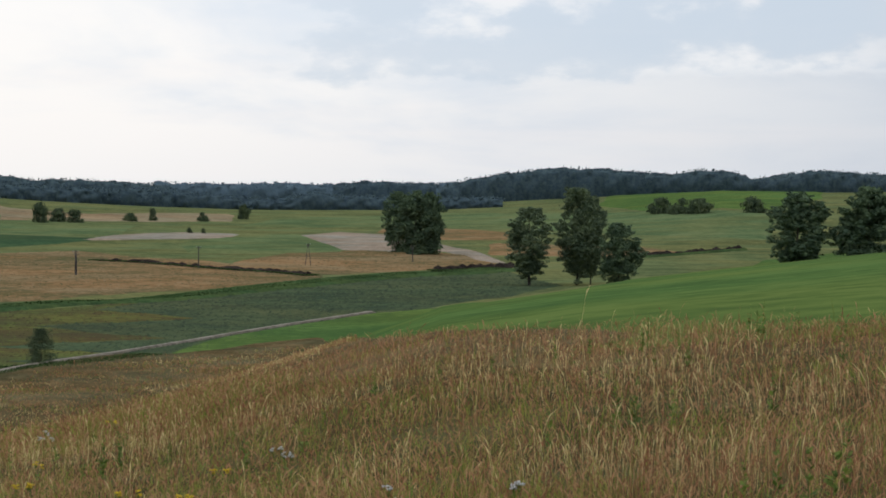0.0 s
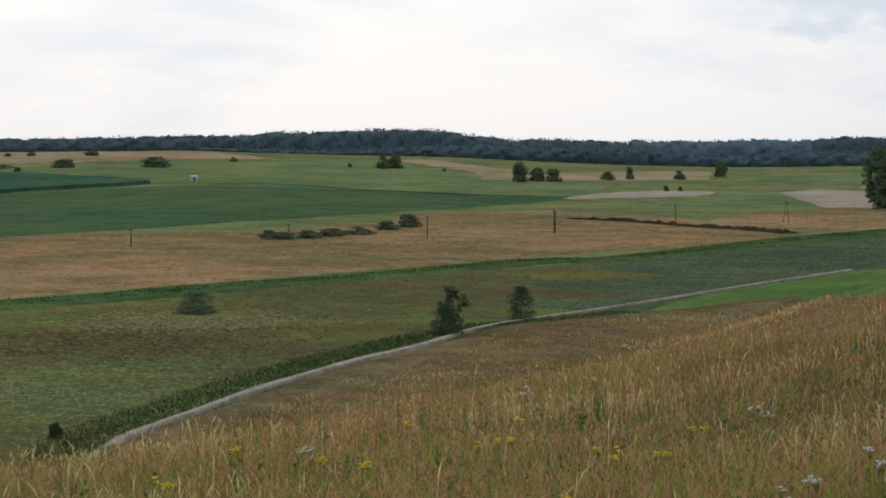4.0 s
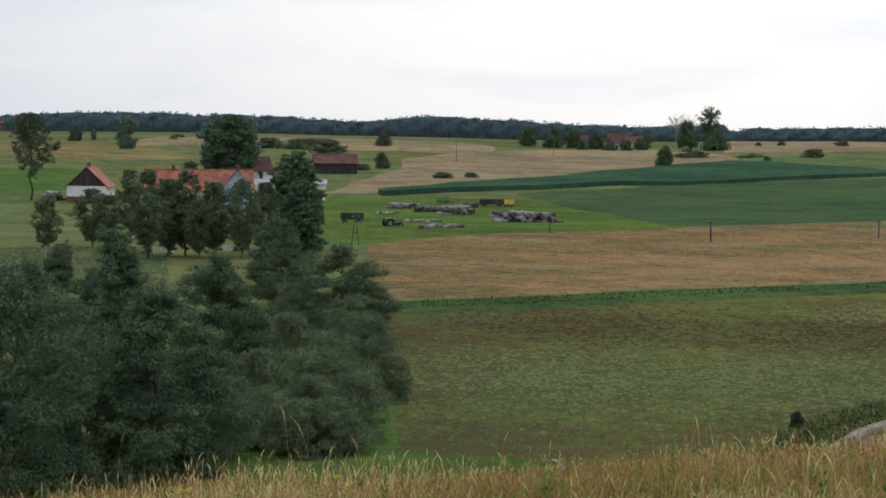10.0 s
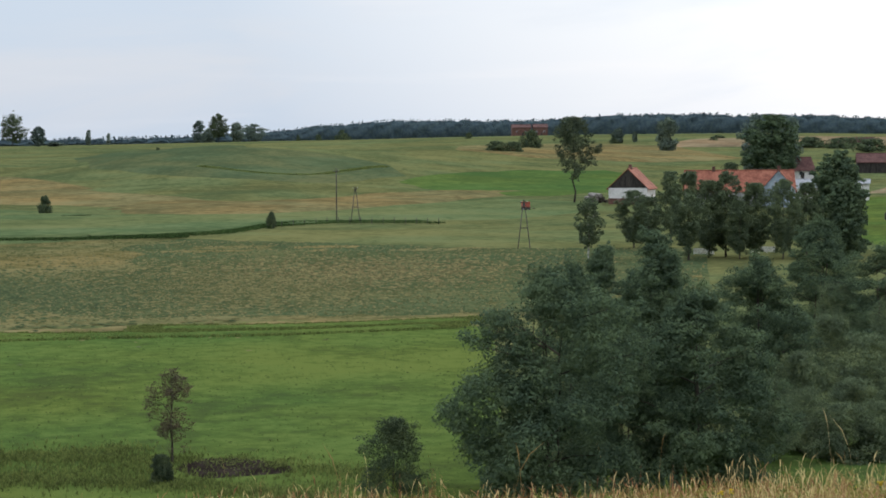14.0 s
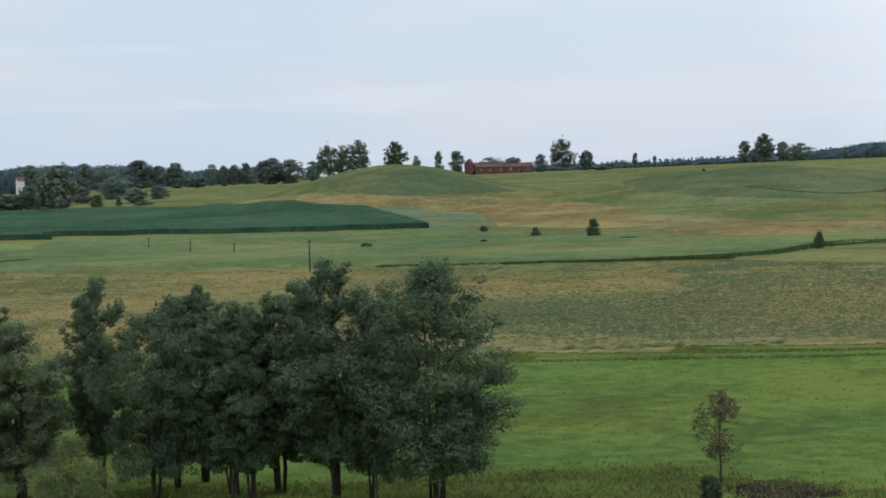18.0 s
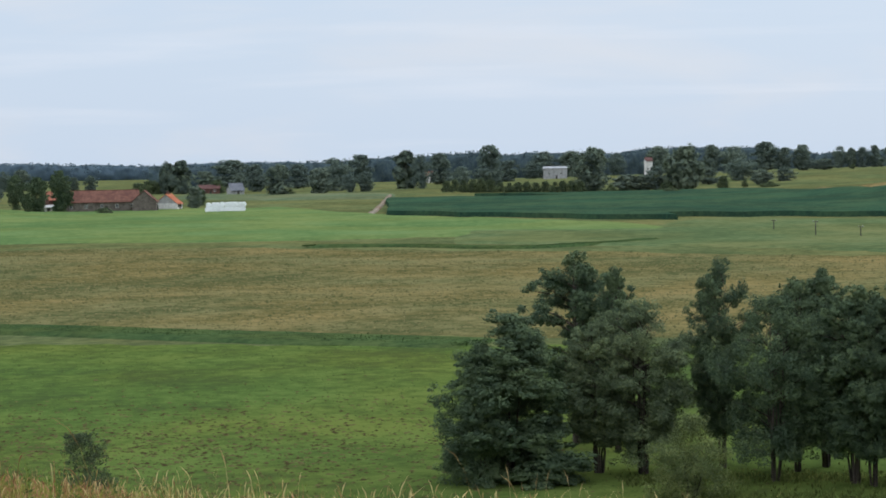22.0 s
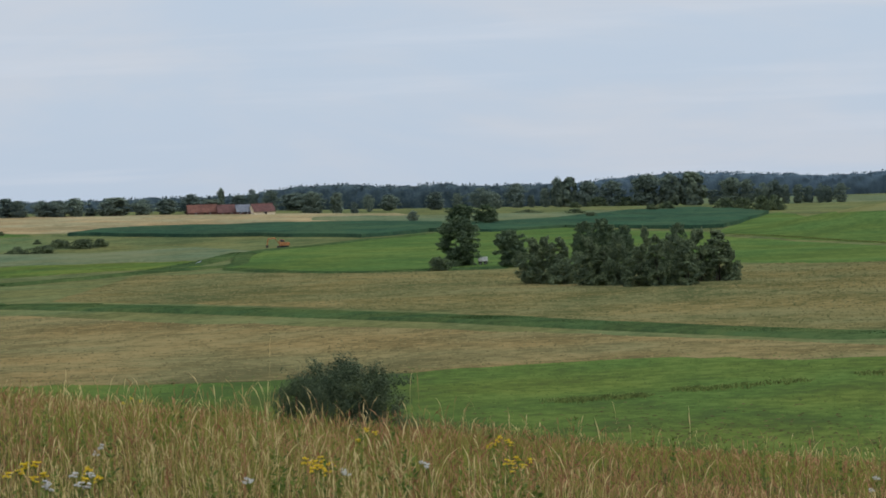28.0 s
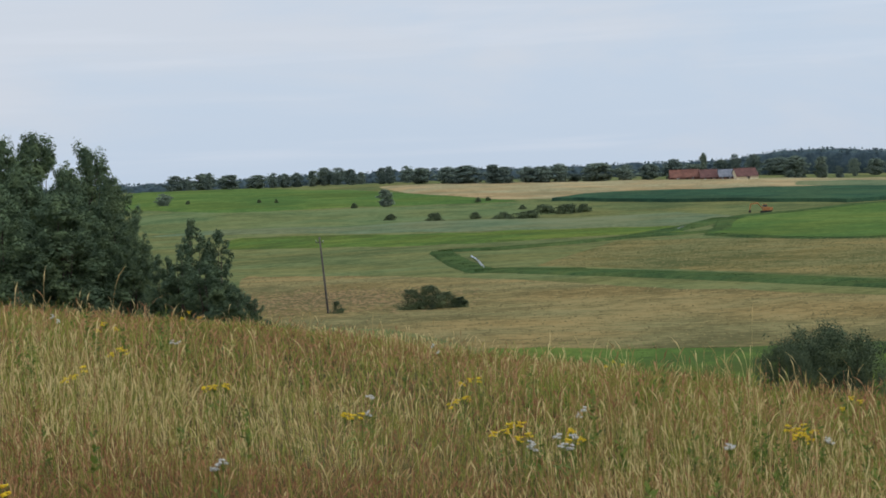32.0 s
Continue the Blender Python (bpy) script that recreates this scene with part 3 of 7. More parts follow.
field('hill_grass', 'tall dry reddish brown grass on hillside', 'lookout_grass', 0.1, ((-12.50, 31.6), (-8.40, 32.9), (-5.51, 33.7), (-3.41, 34.9), (-5.48, 38.8), (-3.56, 44.7), (-0.30, 54.8), (1.30, 62.0), (2.30, 78.0), (3.10, 150.0), (3.61, 202.0), (7.60, 182.0), (9.41, 181.5), (11.03, 171.9), (13.31, 148.7), (14.30, 143.0), (17.54, 124.7), (20.80, 106.8), (22.60, 99.4), (27.00, 62.0), (34.00, 52.0), (46.00, 48.0), (60.00, 46.0), (75.00, 46.0), (90.00, 50.0), (101.00, 54.0), (112.00, 60.0), (121.00, 66.0), (127.00, 90.0), (133.00, 104.0), (140.00, 118.0), (144.00, 120.0), (144.00, 2.2), (100.00, 2.2), (60.00, 2.2), (20.00, 2.2), (-17.00, 2.2), (-17.00, 31.6)))
field('mound_grass', 'darker green grass on the side of a mound', 'mound', 0.1, ((69.13, 667), (68.49, 672), (67.52, 674), (66.39, 675), (65.27, 667), (64.47, 645), (65.93, 630), (67.54, 633), (68.66, 642)))
field('mound_grass', 'darker green grass on the side of a low hill', 'mound', 0.1, ((60.56, 899), (59.42, 996), (58.12, 1028), (56.5, 623), (54.57, 619), (52.5, 604), (52.03, 570), (53.78, 538), (56.19, 547), (58.62, 566), (60.08, 601)))
# thatch sheet, coloured darker to stand for shade between the stems
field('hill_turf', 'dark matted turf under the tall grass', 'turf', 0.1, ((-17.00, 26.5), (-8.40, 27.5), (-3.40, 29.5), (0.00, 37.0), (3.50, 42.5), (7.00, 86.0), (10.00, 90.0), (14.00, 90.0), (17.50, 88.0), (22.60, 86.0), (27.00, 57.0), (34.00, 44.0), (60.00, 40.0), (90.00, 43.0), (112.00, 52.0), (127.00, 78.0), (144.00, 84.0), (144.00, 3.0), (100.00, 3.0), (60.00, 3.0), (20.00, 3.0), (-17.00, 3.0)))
field('green_band', 'fresh green strip of sown grass', 'bright', 0.1, ((51.28, 549), (49.57, 512), (47.62, 501), (45.75, 539), (45.67, 611), (45.83, 650), (47.95, 633), (50.06, 591)))
field('tan_band', 'tan dry band across the hillside pasture', 'drygrass', 0.1, ((59.15, 416), (56.01, 410), (52.49, 430), (50.22, 482), (48.11, 523), (50.55, 512), (52.81, 484), (56.01, 457), (59.15, 473)))
field('green_band', 'green strip along the stream', 'pasture', 0.1, ((46.31, 423), (48.92, 373), (53.45, 363), (55.37, 354), (59.15, 305), (64.25, 300), (67.94, 301), (60.65, 298), (64.33, 299), (70.34, 312), (76.83, 348), (83.17, 373), (83.16, 438), (77.78, 436), (76.81, 484), (70.31, 477), (66.40, 492), (64.31, 457), (60.64, 403), (67.92, 430), (64.24, 388), (59.15, 398), (56.01, 398), (52.49, 423), (48.60, 475), (46.64, 459)))
field('farm_green', 'green farmyard grass round log piles', 'lush', 0.1, ((38.39, 308), (37.67, 278), (35.73, 295), (33.45, 311), (30.85, 320), (28.57, 337), (30.03, 384), (31.83, 444), (32.81, 469), (34.76, 475), (36.70, 486), (38.15, 486)))
field('grain_band', 'pale straw coloured band below the woods', 'stubble', 0.1, ((43.40, 907), (42.10, 915), (38.25, 896), (36.19, 907), (34.03, 861), (34.03, 985), (36.35, 1033), (39.85, 1052), (43.08, 1011)))
field('tan_band', 'brownish grazed ground on the far slope', 'drygrass', 0.1, ((49.58, 734), (47.95, 715), (44.70, 740), (42.42, 780), (44.21, 900), (46.98, 939), (48.93, 964)))
field('village_meadow', 'pale green meadow strip before the village', 'sagegreen', 0.12, ((106.87, 1762), (103.39, 1382), (99.85, 1554), (97.90, 1431), (97.90, 2078), (99.84, 2266), (103.39, 2526), (106.87, 4000)))
field('village_meadow', 'pale green meadow strip before the village', 'sagegreen', 0.12, ((91.16, 931), (88.55, 861), (85.95, 828), (85.95, 915), (88.55, 948), (91.16, 1047)))
field('village_meadow', 'pale green meadow strip before the village', 'sagegreen', 0.12, ((117.49, 923), (114.56, 900), (111.96, 919), (108.71, 973), (108.71, 1052), (111.95, 990), (114.56, 964), (117.49, 973)))
field('bare_soil', 'bare brown soil patch in meadow', 'soil', 0.1, ((57.61, 88.3), (57.13, 86.4), (56.34, 86.8), (55.46, 87.2), (55.78, 88.7), (56.66, 89.9), (57.29, 89.9)))

# ---- trees and bushes ----


def tube(pts, radii, sides=6):
    verts, faces = [], []
    for i, (p, r) in enumerate(zip(pts, radii)):
        p = Vector(p)
        t = (Vector(pts[min(i + 1, len(pts) - 1)]) - Vector(pts[max(i - 1, 0)])).normalized()
        u = t.orthogonal().normalized()
        w = t.cross(u)
        for k in range(sides):
            a = 2 * math.pi * k / sides
            verts.append(p + r * (math.cos(a) * u + math.sin(a) * w))
    for i in range(len(pts) - 1):
        for k in range(sides):
            a, b = i * sides + k, i * sides + (k + 1) % sides
            faces.append((a, b, b + sides, a + sides))
    faces.append(tuple(range(len(pts) * sides - sides, len(pts) * sides)))
    return verts, faces


def join(lots):
    verts, faces = [], []
    for v, f in lots:
        k = len(verts)
        verts += [tuple(p) for p in v]
        faces += [tuple(i + k for i in q) for q in f]
    return verts, faces


def leaves(rng, centres, radii, count, size, droop=0.0):
    """Many small leaves round the given clumps, more on their upper sides."""
    vol = (radii ** 2).prod(axis=1) ** 0.34
    which = rng.choice(len(centres), count, p=vol / vol.sum())
    n = rng.normal(size=(count, 3))
    n /= np.linalg.norm(n, axis=1)[:, None]
    n[:, 2] = np.where(n[:, 2] < 0, n[:, 2] * .6, n[:, 2])
    shell = rng.uniform(0.2, 1.0, count) ** 0.4 * rng.uniform(0.82, 1.25, count)
    c = centres[which] + n * radii[which] * shell[:, None]
    # leaves face outwards and up, more or less
    face = n + rng.normal(size=(count, 3)) * 0.3
    face[:, 2] += 0.4
    face /= np.linalg.norm(face, axis=1)[:, None]
    a = np.cross(face, rng.normal(size=(count, 3)))
    a[:, 2] -= droop
    a /= np.linalg.norm(a, axis=1)[:, None]
    b = np.cross(face, a)
    b /= np.linalg.norm(b, axis=1)[:, None]
    s = size * rng.uniform(0.6, 1.4, count)[:, None]
    v = np.stack([c - a * s + b * s * .5, c + a * s, c - a * s * .7 - b * s * .7], 1).reshape(-1, 3)
    return v, np.arange(count * 3).reshape(-1, 3)


BOUGHS = {
    # lowest boughs, outline from the bottom to the top of the crown, climb of the boughs, size and roundness of the clumps
    "tall": (.03, (.92, 1.05, 1.02, .86, .62, .22), .40, .115, .78),
    "stem": (.22, (.55, .88, 1.06, .98, .74, .26), .48, .115, .80),
    "round": (.04, (.86, 1.0, 1.04, 1.0, .86, .50), .70, .17, 1.1),
    "spread": (.28, (.6, .95, 1.05, 1.0, .75, .35), .50, .15, .75),
    "column": (.03, (.8, 1.0, 1.0, .88, .62, .14), 1.5, .12, 1.5),
}


def boughs(rng, shape, stems, h, w, count):
    """Clumps of leaves strung along boughs that leave the stems and end on the crown's outline; also the boughs' own lines."""
    low, line, climb, plump, flat = BOUGHS[shape]
    cs, rs, lines = [], [], []
    lobe = rng.uniform(0, 6.283, 2)
    for k in range(count):
        f = (k + rng.uniform(0, 1)) / count
        f = f ** .9
        tip_z = h * (low + (1 - low) * f) * .985
        prof = float(np.interp(f, (0, .15, .4, .65, .85, 1), line))
        pts = stems[rng.integers(len(stems))]
        top = pts[-1]
        lean = math.atan2(top[1], top[0])
        ang = lean + rng.normal(0, 1.3) if math.hypot(top[0], top[1]) > .03 * w else k * 2.4 + rng.uniform(-.5, .5)
        prof *= 1 + .12 * math.sin(2 * ang + lobe[0] + 4 * f) + .10 * math.sin(3 * ang + lobe[1] - 7 * f)
        size = w * plump * (1.15 - .5 * f) * rng.uniform(.75, 1.25)
        reach = max(.10 * w * prof, prof * w * .5 * rng.uniform(.66, 1.1) - size * .5)
        z0 = max(.08 * h, tip_z - reach * climb - (.05 * h if f > .8 else 0))
        u = min(len(pts) - 1.001, z0 / max(top[2], .1) * (len(pts) - 1))
        p = Vector(pts[int(u)]).lerp(Vector(pts[int(u) + 1]), u % 1)
        q = Vector((math.cos(ang) * reach, math.sin(ang) * reach, tip_z - size * flat * .5))
        if f > .93:
            q.x, q.y = q.x * .5 + p.x * .5, q.y * .5 + p.y * .5
        lines.append((p, p.lerp(q, .5) + Vector((0, 0, reach * .06)), q))
        side = Vector((-math.sin(ang), math.cos(ang), 0))
        for t, big in ((.40, .7), (.64, .9), (.86, .85), (1.0, .6)):
            c = p.lerp(q, t) + side * rng.normal(0, .4) * size + Vector((0, 0, rng.normal(0, .4) * size))
            r = size * big * rng.uniform(.8, 1.2)
            cs.append(c[:])
            rs.append((r, r, r * flat))
        for sgn in (-1, 1, -1):
            c = p.lerp(q, rng.uniform(.55, 1.08)) + side * sgn * size * rng.uniform(.6, 1.1)
            r = size * rng.uniform(.25, .5)
            cs.append((c.x, c.y, c.z + rng.normal(.1, .5) * size))
            rs.append((r, r, r * flat))
    cs = np.array(cs)
    cs[:, 2] = np.clip(cs[:, 2], .02 * h, None)
    return cs, np.array(rs), lines


def crown_clumps(rng, shape, n, fill=1.0, tufts=True):
    """Clump centres and radii for a crown of unit height and unit width, base of the tree at 0."""
    low = {"round": .06, "stem": .19, "bush": 0, "sparse": .30}[shape]
    cs, rs = [], []
    lobe = rng.uniform(0, 6.283, 3)
    for _ in range(n):
        h = rng.uniform(0, 1)
        if shape == "round":
            prof = math.sqrt(max(0.0, 1 - (2 * h - 0.9) ** 2 / 1.25)) if h < 0.97 else .2
        elif shape == "stem":
            prof = float(np.interp(h, (0, .12, .3, .55, .8, 1), (.2, .55, .95, 1.05, .75, .25)))
        elif shape == "sparse":
            prof = 0.35 + 0.6 * math.sin(math.pi * h ** 0.8)
        else:
            prof = math.sqrt(max(0.02, 1 - h ** 2 * 0.95))
        r = rng.uniform(0.085, 0.165) * (1.15 if shape == "bush" else 1) * (0.75 if shape == "sparse" else 1)
        if shape in ("stem", "round"):
            r *= 1.12 - .5 * h
        ang = rng.uniform(0, 2 * math.pi)
        # boughs reach further on some sides than on others
        prof *= 1 + .08 * math.sin(2 * ang + lobe[0] + 3 * h) + .08 * math.sin(3 * ang + lobe[1] - 5 * h)
        out = max(0.0, prof * 0.52 - r * 0.6) * rng.uniform(0.12, 1.0) ** 0.5 * rng.uniform(.88, 1.12)
        z = low + (1 - low) * h
        cs.append((math.cos(ang) * out, math.sin(ang) * out, min(z, 1 - r * .55)))
        rs.append((r, r, r * (0.9 if shape == "bush" else 0.66)))
        # leaves fill the inside of the crown too
        if rng.uniform(0, 1) < (fill if shape != "sparse" else .35):
            r = rng.uniform(.14, .2) * (1.1 - .5 * h)
            out = max(0.0, prof * .5 - r * .85) * rng.uniform(0, 1) ** .5
            cs.append((math.cos(ang + 2) * out, math.sin(ang + 2) * out, min(z, 1 - r * .8)))
            rs.append((r, r, r * .8))
    cs, rs = np.array(cs), np.array(rs)
    if not tufts:
        return cs, rs * 1.2
    # each bough ends in several smaller tufts on its outer side
    k = 6
    away = cs - np.array([0, 0, .45])
    away[:, 2] *= .8
    away /= np.linalg.norm(away, axis=1)[:, None] + .05
    aim = away[:, None] * .9 + rng.normal(size=(len(cs), k, 3)) * .8 + np.array([0, 0, .15])
    aim /= np.linalg.norm(aim, axis=2)[:, :, None]
    tips = cs[:, None] + aim * rs[:, None] * rng.uniform(.75, 1.25, (len(cs), k, 1))
    flat = np.array([.75, .75, 1.0]) if shape == "bush" else np.array([1, 1, .62])
    small = rs[:, None] * rng.uniform(.32, .55, (len(cs), k, 1)) * flat
    tips[:, :, 2] = np.clip(tips[:, :, 2], .01, 1.0)
    return np.concatenate([cs, tips.reshape(-1, 3)]), np.concatenate([rs * .85, small.reshape(-1, 3)])


KINDS = {
    # crown shape, leaf material, bark, boughs or clumps, leaves, leaf size in metres, stems, category, words
    "alder": ("tall", "alder", "bark", 78, 72000, .066, 4, "tree", "dark green alder with several thin trunks"),
    "alder_stem": ("stem", "alder", "bark", 66, 60000, .066, 7, "tree", "dark green alder with bare slender trunks"),
    # alder_far takes the lighter birch leaf colour in place of haze
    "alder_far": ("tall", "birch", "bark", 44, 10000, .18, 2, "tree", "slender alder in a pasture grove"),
    "willow": ("bush", "willow", "bark", 40, 28000, .05, 5, "shrub", "grey green rounded willow bush"),
    "willow_tree": ("stem", "willow", "bark", 80, 70000, .052, 10, "tree", "grey green willow tree with many stems"),
    "willow_pale": ("bush", "pale_leaf", "bark", 40, 24000, .05, 5, "shrub", "light yellow green willow bush under the alders"),
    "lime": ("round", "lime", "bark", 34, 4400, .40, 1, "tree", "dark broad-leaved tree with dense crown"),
    "lime_near": ("round", "alder", "bark", 44, 19000, .18, 1, "tree", "dark green round-headed tree with dense leaves"),
    "oak": ("spread", "bush", "bark", 34, 6000, .34, 1, "tree", "old spreading tree with open crown on skyline"),
    "birch": ("stem", "birch", "bark", 44, 17000, .115, 1, "tree", "drooping green birch with slim trunk"),
    "birch_white": ("sparse", "birch", "white_bark", 40, 6000, .13, 1, "tree", "young birch with bright white trunk"),
    "aspen": ("sparse", "aspen", "bark", 50, 10000, .17, 1, "tree", "tall aspen with bare lower trunk and airy crown"),
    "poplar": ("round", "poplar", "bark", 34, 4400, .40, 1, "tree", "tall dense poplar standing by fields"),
    "poplar_near": ("column", "alder", "bark", 60, 56000, .066, 3, "tree", "tall dark poplar with upright twigs"),
    "sapling": ("sparse", "russet", "bark", 44, 9000, .04, 1, "tree", "small russet half-bare sapling in the meadow"),
    "bush": ("bush", "bush", "bark", 44, 16000, .055, 3, "shrub", "low dark green bush in the meadow"),
    "bush_far": ("bush", "bush", "bark", 24, 1500, .28, 1, "shrub", "dark rounded bush among distant fields"),
    "shrub": ("sparse", "bush", "bark", 30, 3000, .12, 2, "shrub", "tall thin roadside bush"),
    "shrub_dense": ("column", "alder", "bark", 36, 18000, .055, 3, "shrub", "pointed dark shrub beside the poplars"),
    "sallow": ("round", "bush", "bark", 60, 36000, .030, 5, "shrub", "low grey green willow bush with upright twigs"),
    "bare_tree": ("spread", "dead_wood", "dead_wood", 0, 0, .3, 1, "tree", "dead pale leafless tree"),
}
MODELS = {}


def model(kind, variant, h, w):
    """One tree, with trunk, branches and crown, built at the size h by w."""
    shape, leafmat, bark, clumps, sprays, size, stems, cat, words = KINDS[kind]
    rng = np.random.default_rng(sum(map(ord, kind)) * 7 + variant)
    root = new({"bush": "bush", "bush_far": "bush", "willow": "willow_bush", "willow_pale": "willow_bush", "sallow": "willow_bush", "shrub": "shrub", "shrub_dense": "shrub"}.get(kind, kind.replace("_far", "").replace("_stem", "").replace("_near", "") + ("_tree" if kind in ("lime", "lime_near", "oak", "birch_white", "aspen", "poplar") else "")))
    tagged(root, words, cat)
    trunks, limbs, axes = [], [], []
    thick = 0.011 * h + 0.015
    for s in range(stems):
        a = rng.uniform(0, 6.28)
        off = 0.0 if stems == 1 else rng.uniform(.1, .28) * w * (0.6 if shape == "bush" else 0.5)
        top = 0.93 if shape not in ("bush", "spread") else 0.62
        n = 7
        pts = [(math.cos(a) * off * (0.35 + 0.65 * k / n) + rng.normal() * .006 * h * (k > 0), math.sin(a) * off * (0.35 + 0.65 * k / n) + rng.normal() * .006 * h * (k > 0), top * h * k / n * (1 if s == 0 else rng.uniform(.88, .98)) - (0.3 if k == 0 else 0)) for k in range(n + 1)]
        rad = [thick * (1.25 if k == 0 else 1 - 0.86 * k / n) * (1 if stems < 3 else .5) for k in range(n + 1)]
        trunks.append(tube(pts, rad, 7))
        axes.append(pts)
        for _ in range(0 if shape in BOUGHS and kind != "bare_tree" else 30 if kind == "bare_tree" else max(3, 9 - stems)):
            k = rng.integers(3 if shape != "bush" else 1, n)
            p = Vector(pts[k])
            b = rng.uniform(0, 6.28)
            reach = w * rng.uniform(.22, .42)
            q = p + Vector((math.cos(b) * reach, math.sin(b) * reach, reach * rng.uniform(.3, .9)))
            mid = p.lerp(q, .5) + Vector((0, 0, reach * .12))
            limbs.append(tube([p, mid, q], [rad[k] * .55, rad[k] * .35, rad[k] * .1], 5))
            if kind == "bare_tree":
                for _ in range(14):
                    b2 = b + rng.uniform(-1.2, 1.2)
                    e = mid.lerp(q, rng.uniform(0, 1))
                    limbs.append(tube([e, e + Vector((math.cos(b2) * reach * .4, math.sin(b2) * reach * .4, reach * rng.uniform(.3, .8)))], [rad[k] * .4, rad[k] * .16], 4))
    for v, f in trunks:
        mesh_object("trunk", v, f, M[bark], root, smooth=True)
    s = np.array([w, w, h])
    if clumps and shape in BOUGHS and kind not in ("lime", "poplar", "lime_near", "birch"):
        c, r, lines = boughs(rng, shape, axes, h, w, clumps)
        for p, mid, q in lines[::max(1, len(lines) // (5 * stems))]:
            limbs.append(tube([p, mid, q], [thick * .34, thick * .22, thick * .07], 5))
    elif clumps:
        c, r = crown_clumps(rng, shape, clumps, .6 if kind == "birch" else 1, kind not in ("bush_far", "lime", "poplar"))
        c, r = c * s, r * np.array([w, w, min(h, w * 1.5)])
    if kind in ("alder", "alder_stem", "willow_tree", "poplar_near", "birch_white", "aspen", "sapling", "bare_tree", "oak"):
        for v, f in limbs:
            mesh_object("limb", v, f, M[bark], root, smooth=True)
    if clumps:
        v, f = leaves(rng, c, r, sprays, size * (.6 + .4 * min(h, 14) / 9), 0.5 if kind.startswith("birch") else 0.0)
        mesh_object("crown", v, f, M[leafmat], root)
    return root


VARIANTS = {"alder": 4, "alder_stem": 5, "willow": 4, "lime": 5, "bush": 4, "bush_far": 5, "birch": 4, "poplar": 3, "poplar_near": 3, "alder_far": 4, "oak": 3, "lime_near": 3, "shrub_dense": 2, "willow_tree": 2}
PLANT_COUNT = {}
GROUPS = {"alder_stem": "alders along the stream", "alder": "alders along the stream", "willow": "willow bushes along the stream", "birch": "birches", "alder_far": "grove in the pasture", "poplar_near": "poplars on the hill", "lime": "distant trees", "bush": "scattered bushes", "bush_far": "distant bushes", "poplar": "distant poplars", "oak": "skyline trees", "shrub_dense": "shrubs beside the poplars"}


def plant(kind, az, d, h, w):
    n = PLANT_COUNT.get(kind, 0)
    PLANT_COUNT[kind] = n + 1
    v = n % VARIANTS.get(kind, 1)
    h, w = max(h, 0.8), max(w, 0.8)
    rng = random.Random(n * 31 + sum(map(ord, kind)))
    if (kind, v) not in MODELS:
        ob = MODELS[kind, v] = model(kind, v, h, w)
        ob["made_h"], ob["made_w"] = h, w
        if kind in GROUPS:
            ob["group"] = GROUPS[kind]
        ob.matrix_basis = Matrix.Translation(spot(az, d))
        return ob
    src = MODELS[kind, v]
    ob = copy_thing(src, Matrix.Translation(spot(az, d)) @ Matrix.Rotation(rng.uniform(0, 6.28), 4, "Z"))
    ob.scale = (w / src["made_w"], w / src["made_w"], h / src["made_h"])
    return ob


plant('alder', 47.32, 80.3, 9.5, 8.7)
plant('alder', 43.22, 84.6, 8.4, 7.4)
plant('alder', 44.55, 101.9, 10.1, 5.8)
plant('alder', 41.62, 111.2, 8.1, 7.1)
plant('alder', 38.01, 144.2, 6.9, 8.7)
plant('alder', 39.78, 151.9, 8.6, 7.4)
plant('alder', 45.79, 118.1, 8.4, 4.8)
plant('alder', 46.92, 93.9, 8.9, 5.3)
plant('willow', 40.30, 92.7, 2.8, 3.2)
plant('willow', 38.85, 94.3, 3.1, 4.0)
plant('willow', 37.40, 95.5, 3.1, 3.5)
plant('willow', 36.54, 109.3, 2.6, 2.8)
plant('willow', 38.30, 108.3, 3.8, 4.6)
plant('willow', 37.03, 117.6, 3.8, 4.0)
plant('willow', 39.35, 116.6, 4.1, 4.0)
plant('willow', 40.23, 100.6, 3.7, 3.1)
plant('willow', 37.68, 132.8, 3.9, 4.2)
plant('willow', 41.03, 94.7, 3.0, 2.4)
plant('willow', 39.29, 143.6, 4.0, 3.7)
plant('lime_near', 39.25, 259.0, 12.8, 6.8)
plant('lime_near', 39.00, 249.1, 9.1, 5.7)
plant('birch', 45.00, 271.7, 7.7, 5.9)
plant('birch', 43.45, 239.6, 10.5, 5.6)
plant('birch', 42.39, 247.0, 10.3, 5.0)
plant('birch', 41.58, 244.8, 9.0, 5.0)
plant('birch', 40.77, 242.7, 9.4, 4.9)
plant('birch', 43.94, 288.7, 9.8, 5.0)
plant('birch', 44.59, 267.0, 6.9, 4.6)
plant('birch', 42.88, 245.9, 9.3, 5.0)
plant('birch', 41.99, 242.7, 7.0, 4.2)
plant('birch', 40.13, 248.0, 8.9, 5.0)
plant('birch_white', 46.30, 236.5, 7.6, 4.0)
plant('aspen', 46.72, 449.4, 19.4, 11.8)
plant('poplar', 44.05, 839.2, 14.5, 10.5)
plant('lime', 41.53, 620.0, 19.7, 12.3)
plant('lime', 40.64, 620.0, 18.9, 10.6)
plant('alder', 44.48, 134.0, 7.4, 5.4)
plant('alder', 45.25, 86.5, 6.2, 4.6)
plant('willow', 39.05, 90.5, 2.5, 3.4)
plant('willow', 37.95, 91.5, 2.5, 3.2)
plant('willow', 41.10, 89.5, 2.3, 2.8)
plant('alder_stem', 66.46, 86.4, 10.7, 8.4)
plant('alder_stem', 69.40, 88.7, 10.6, 6.4)
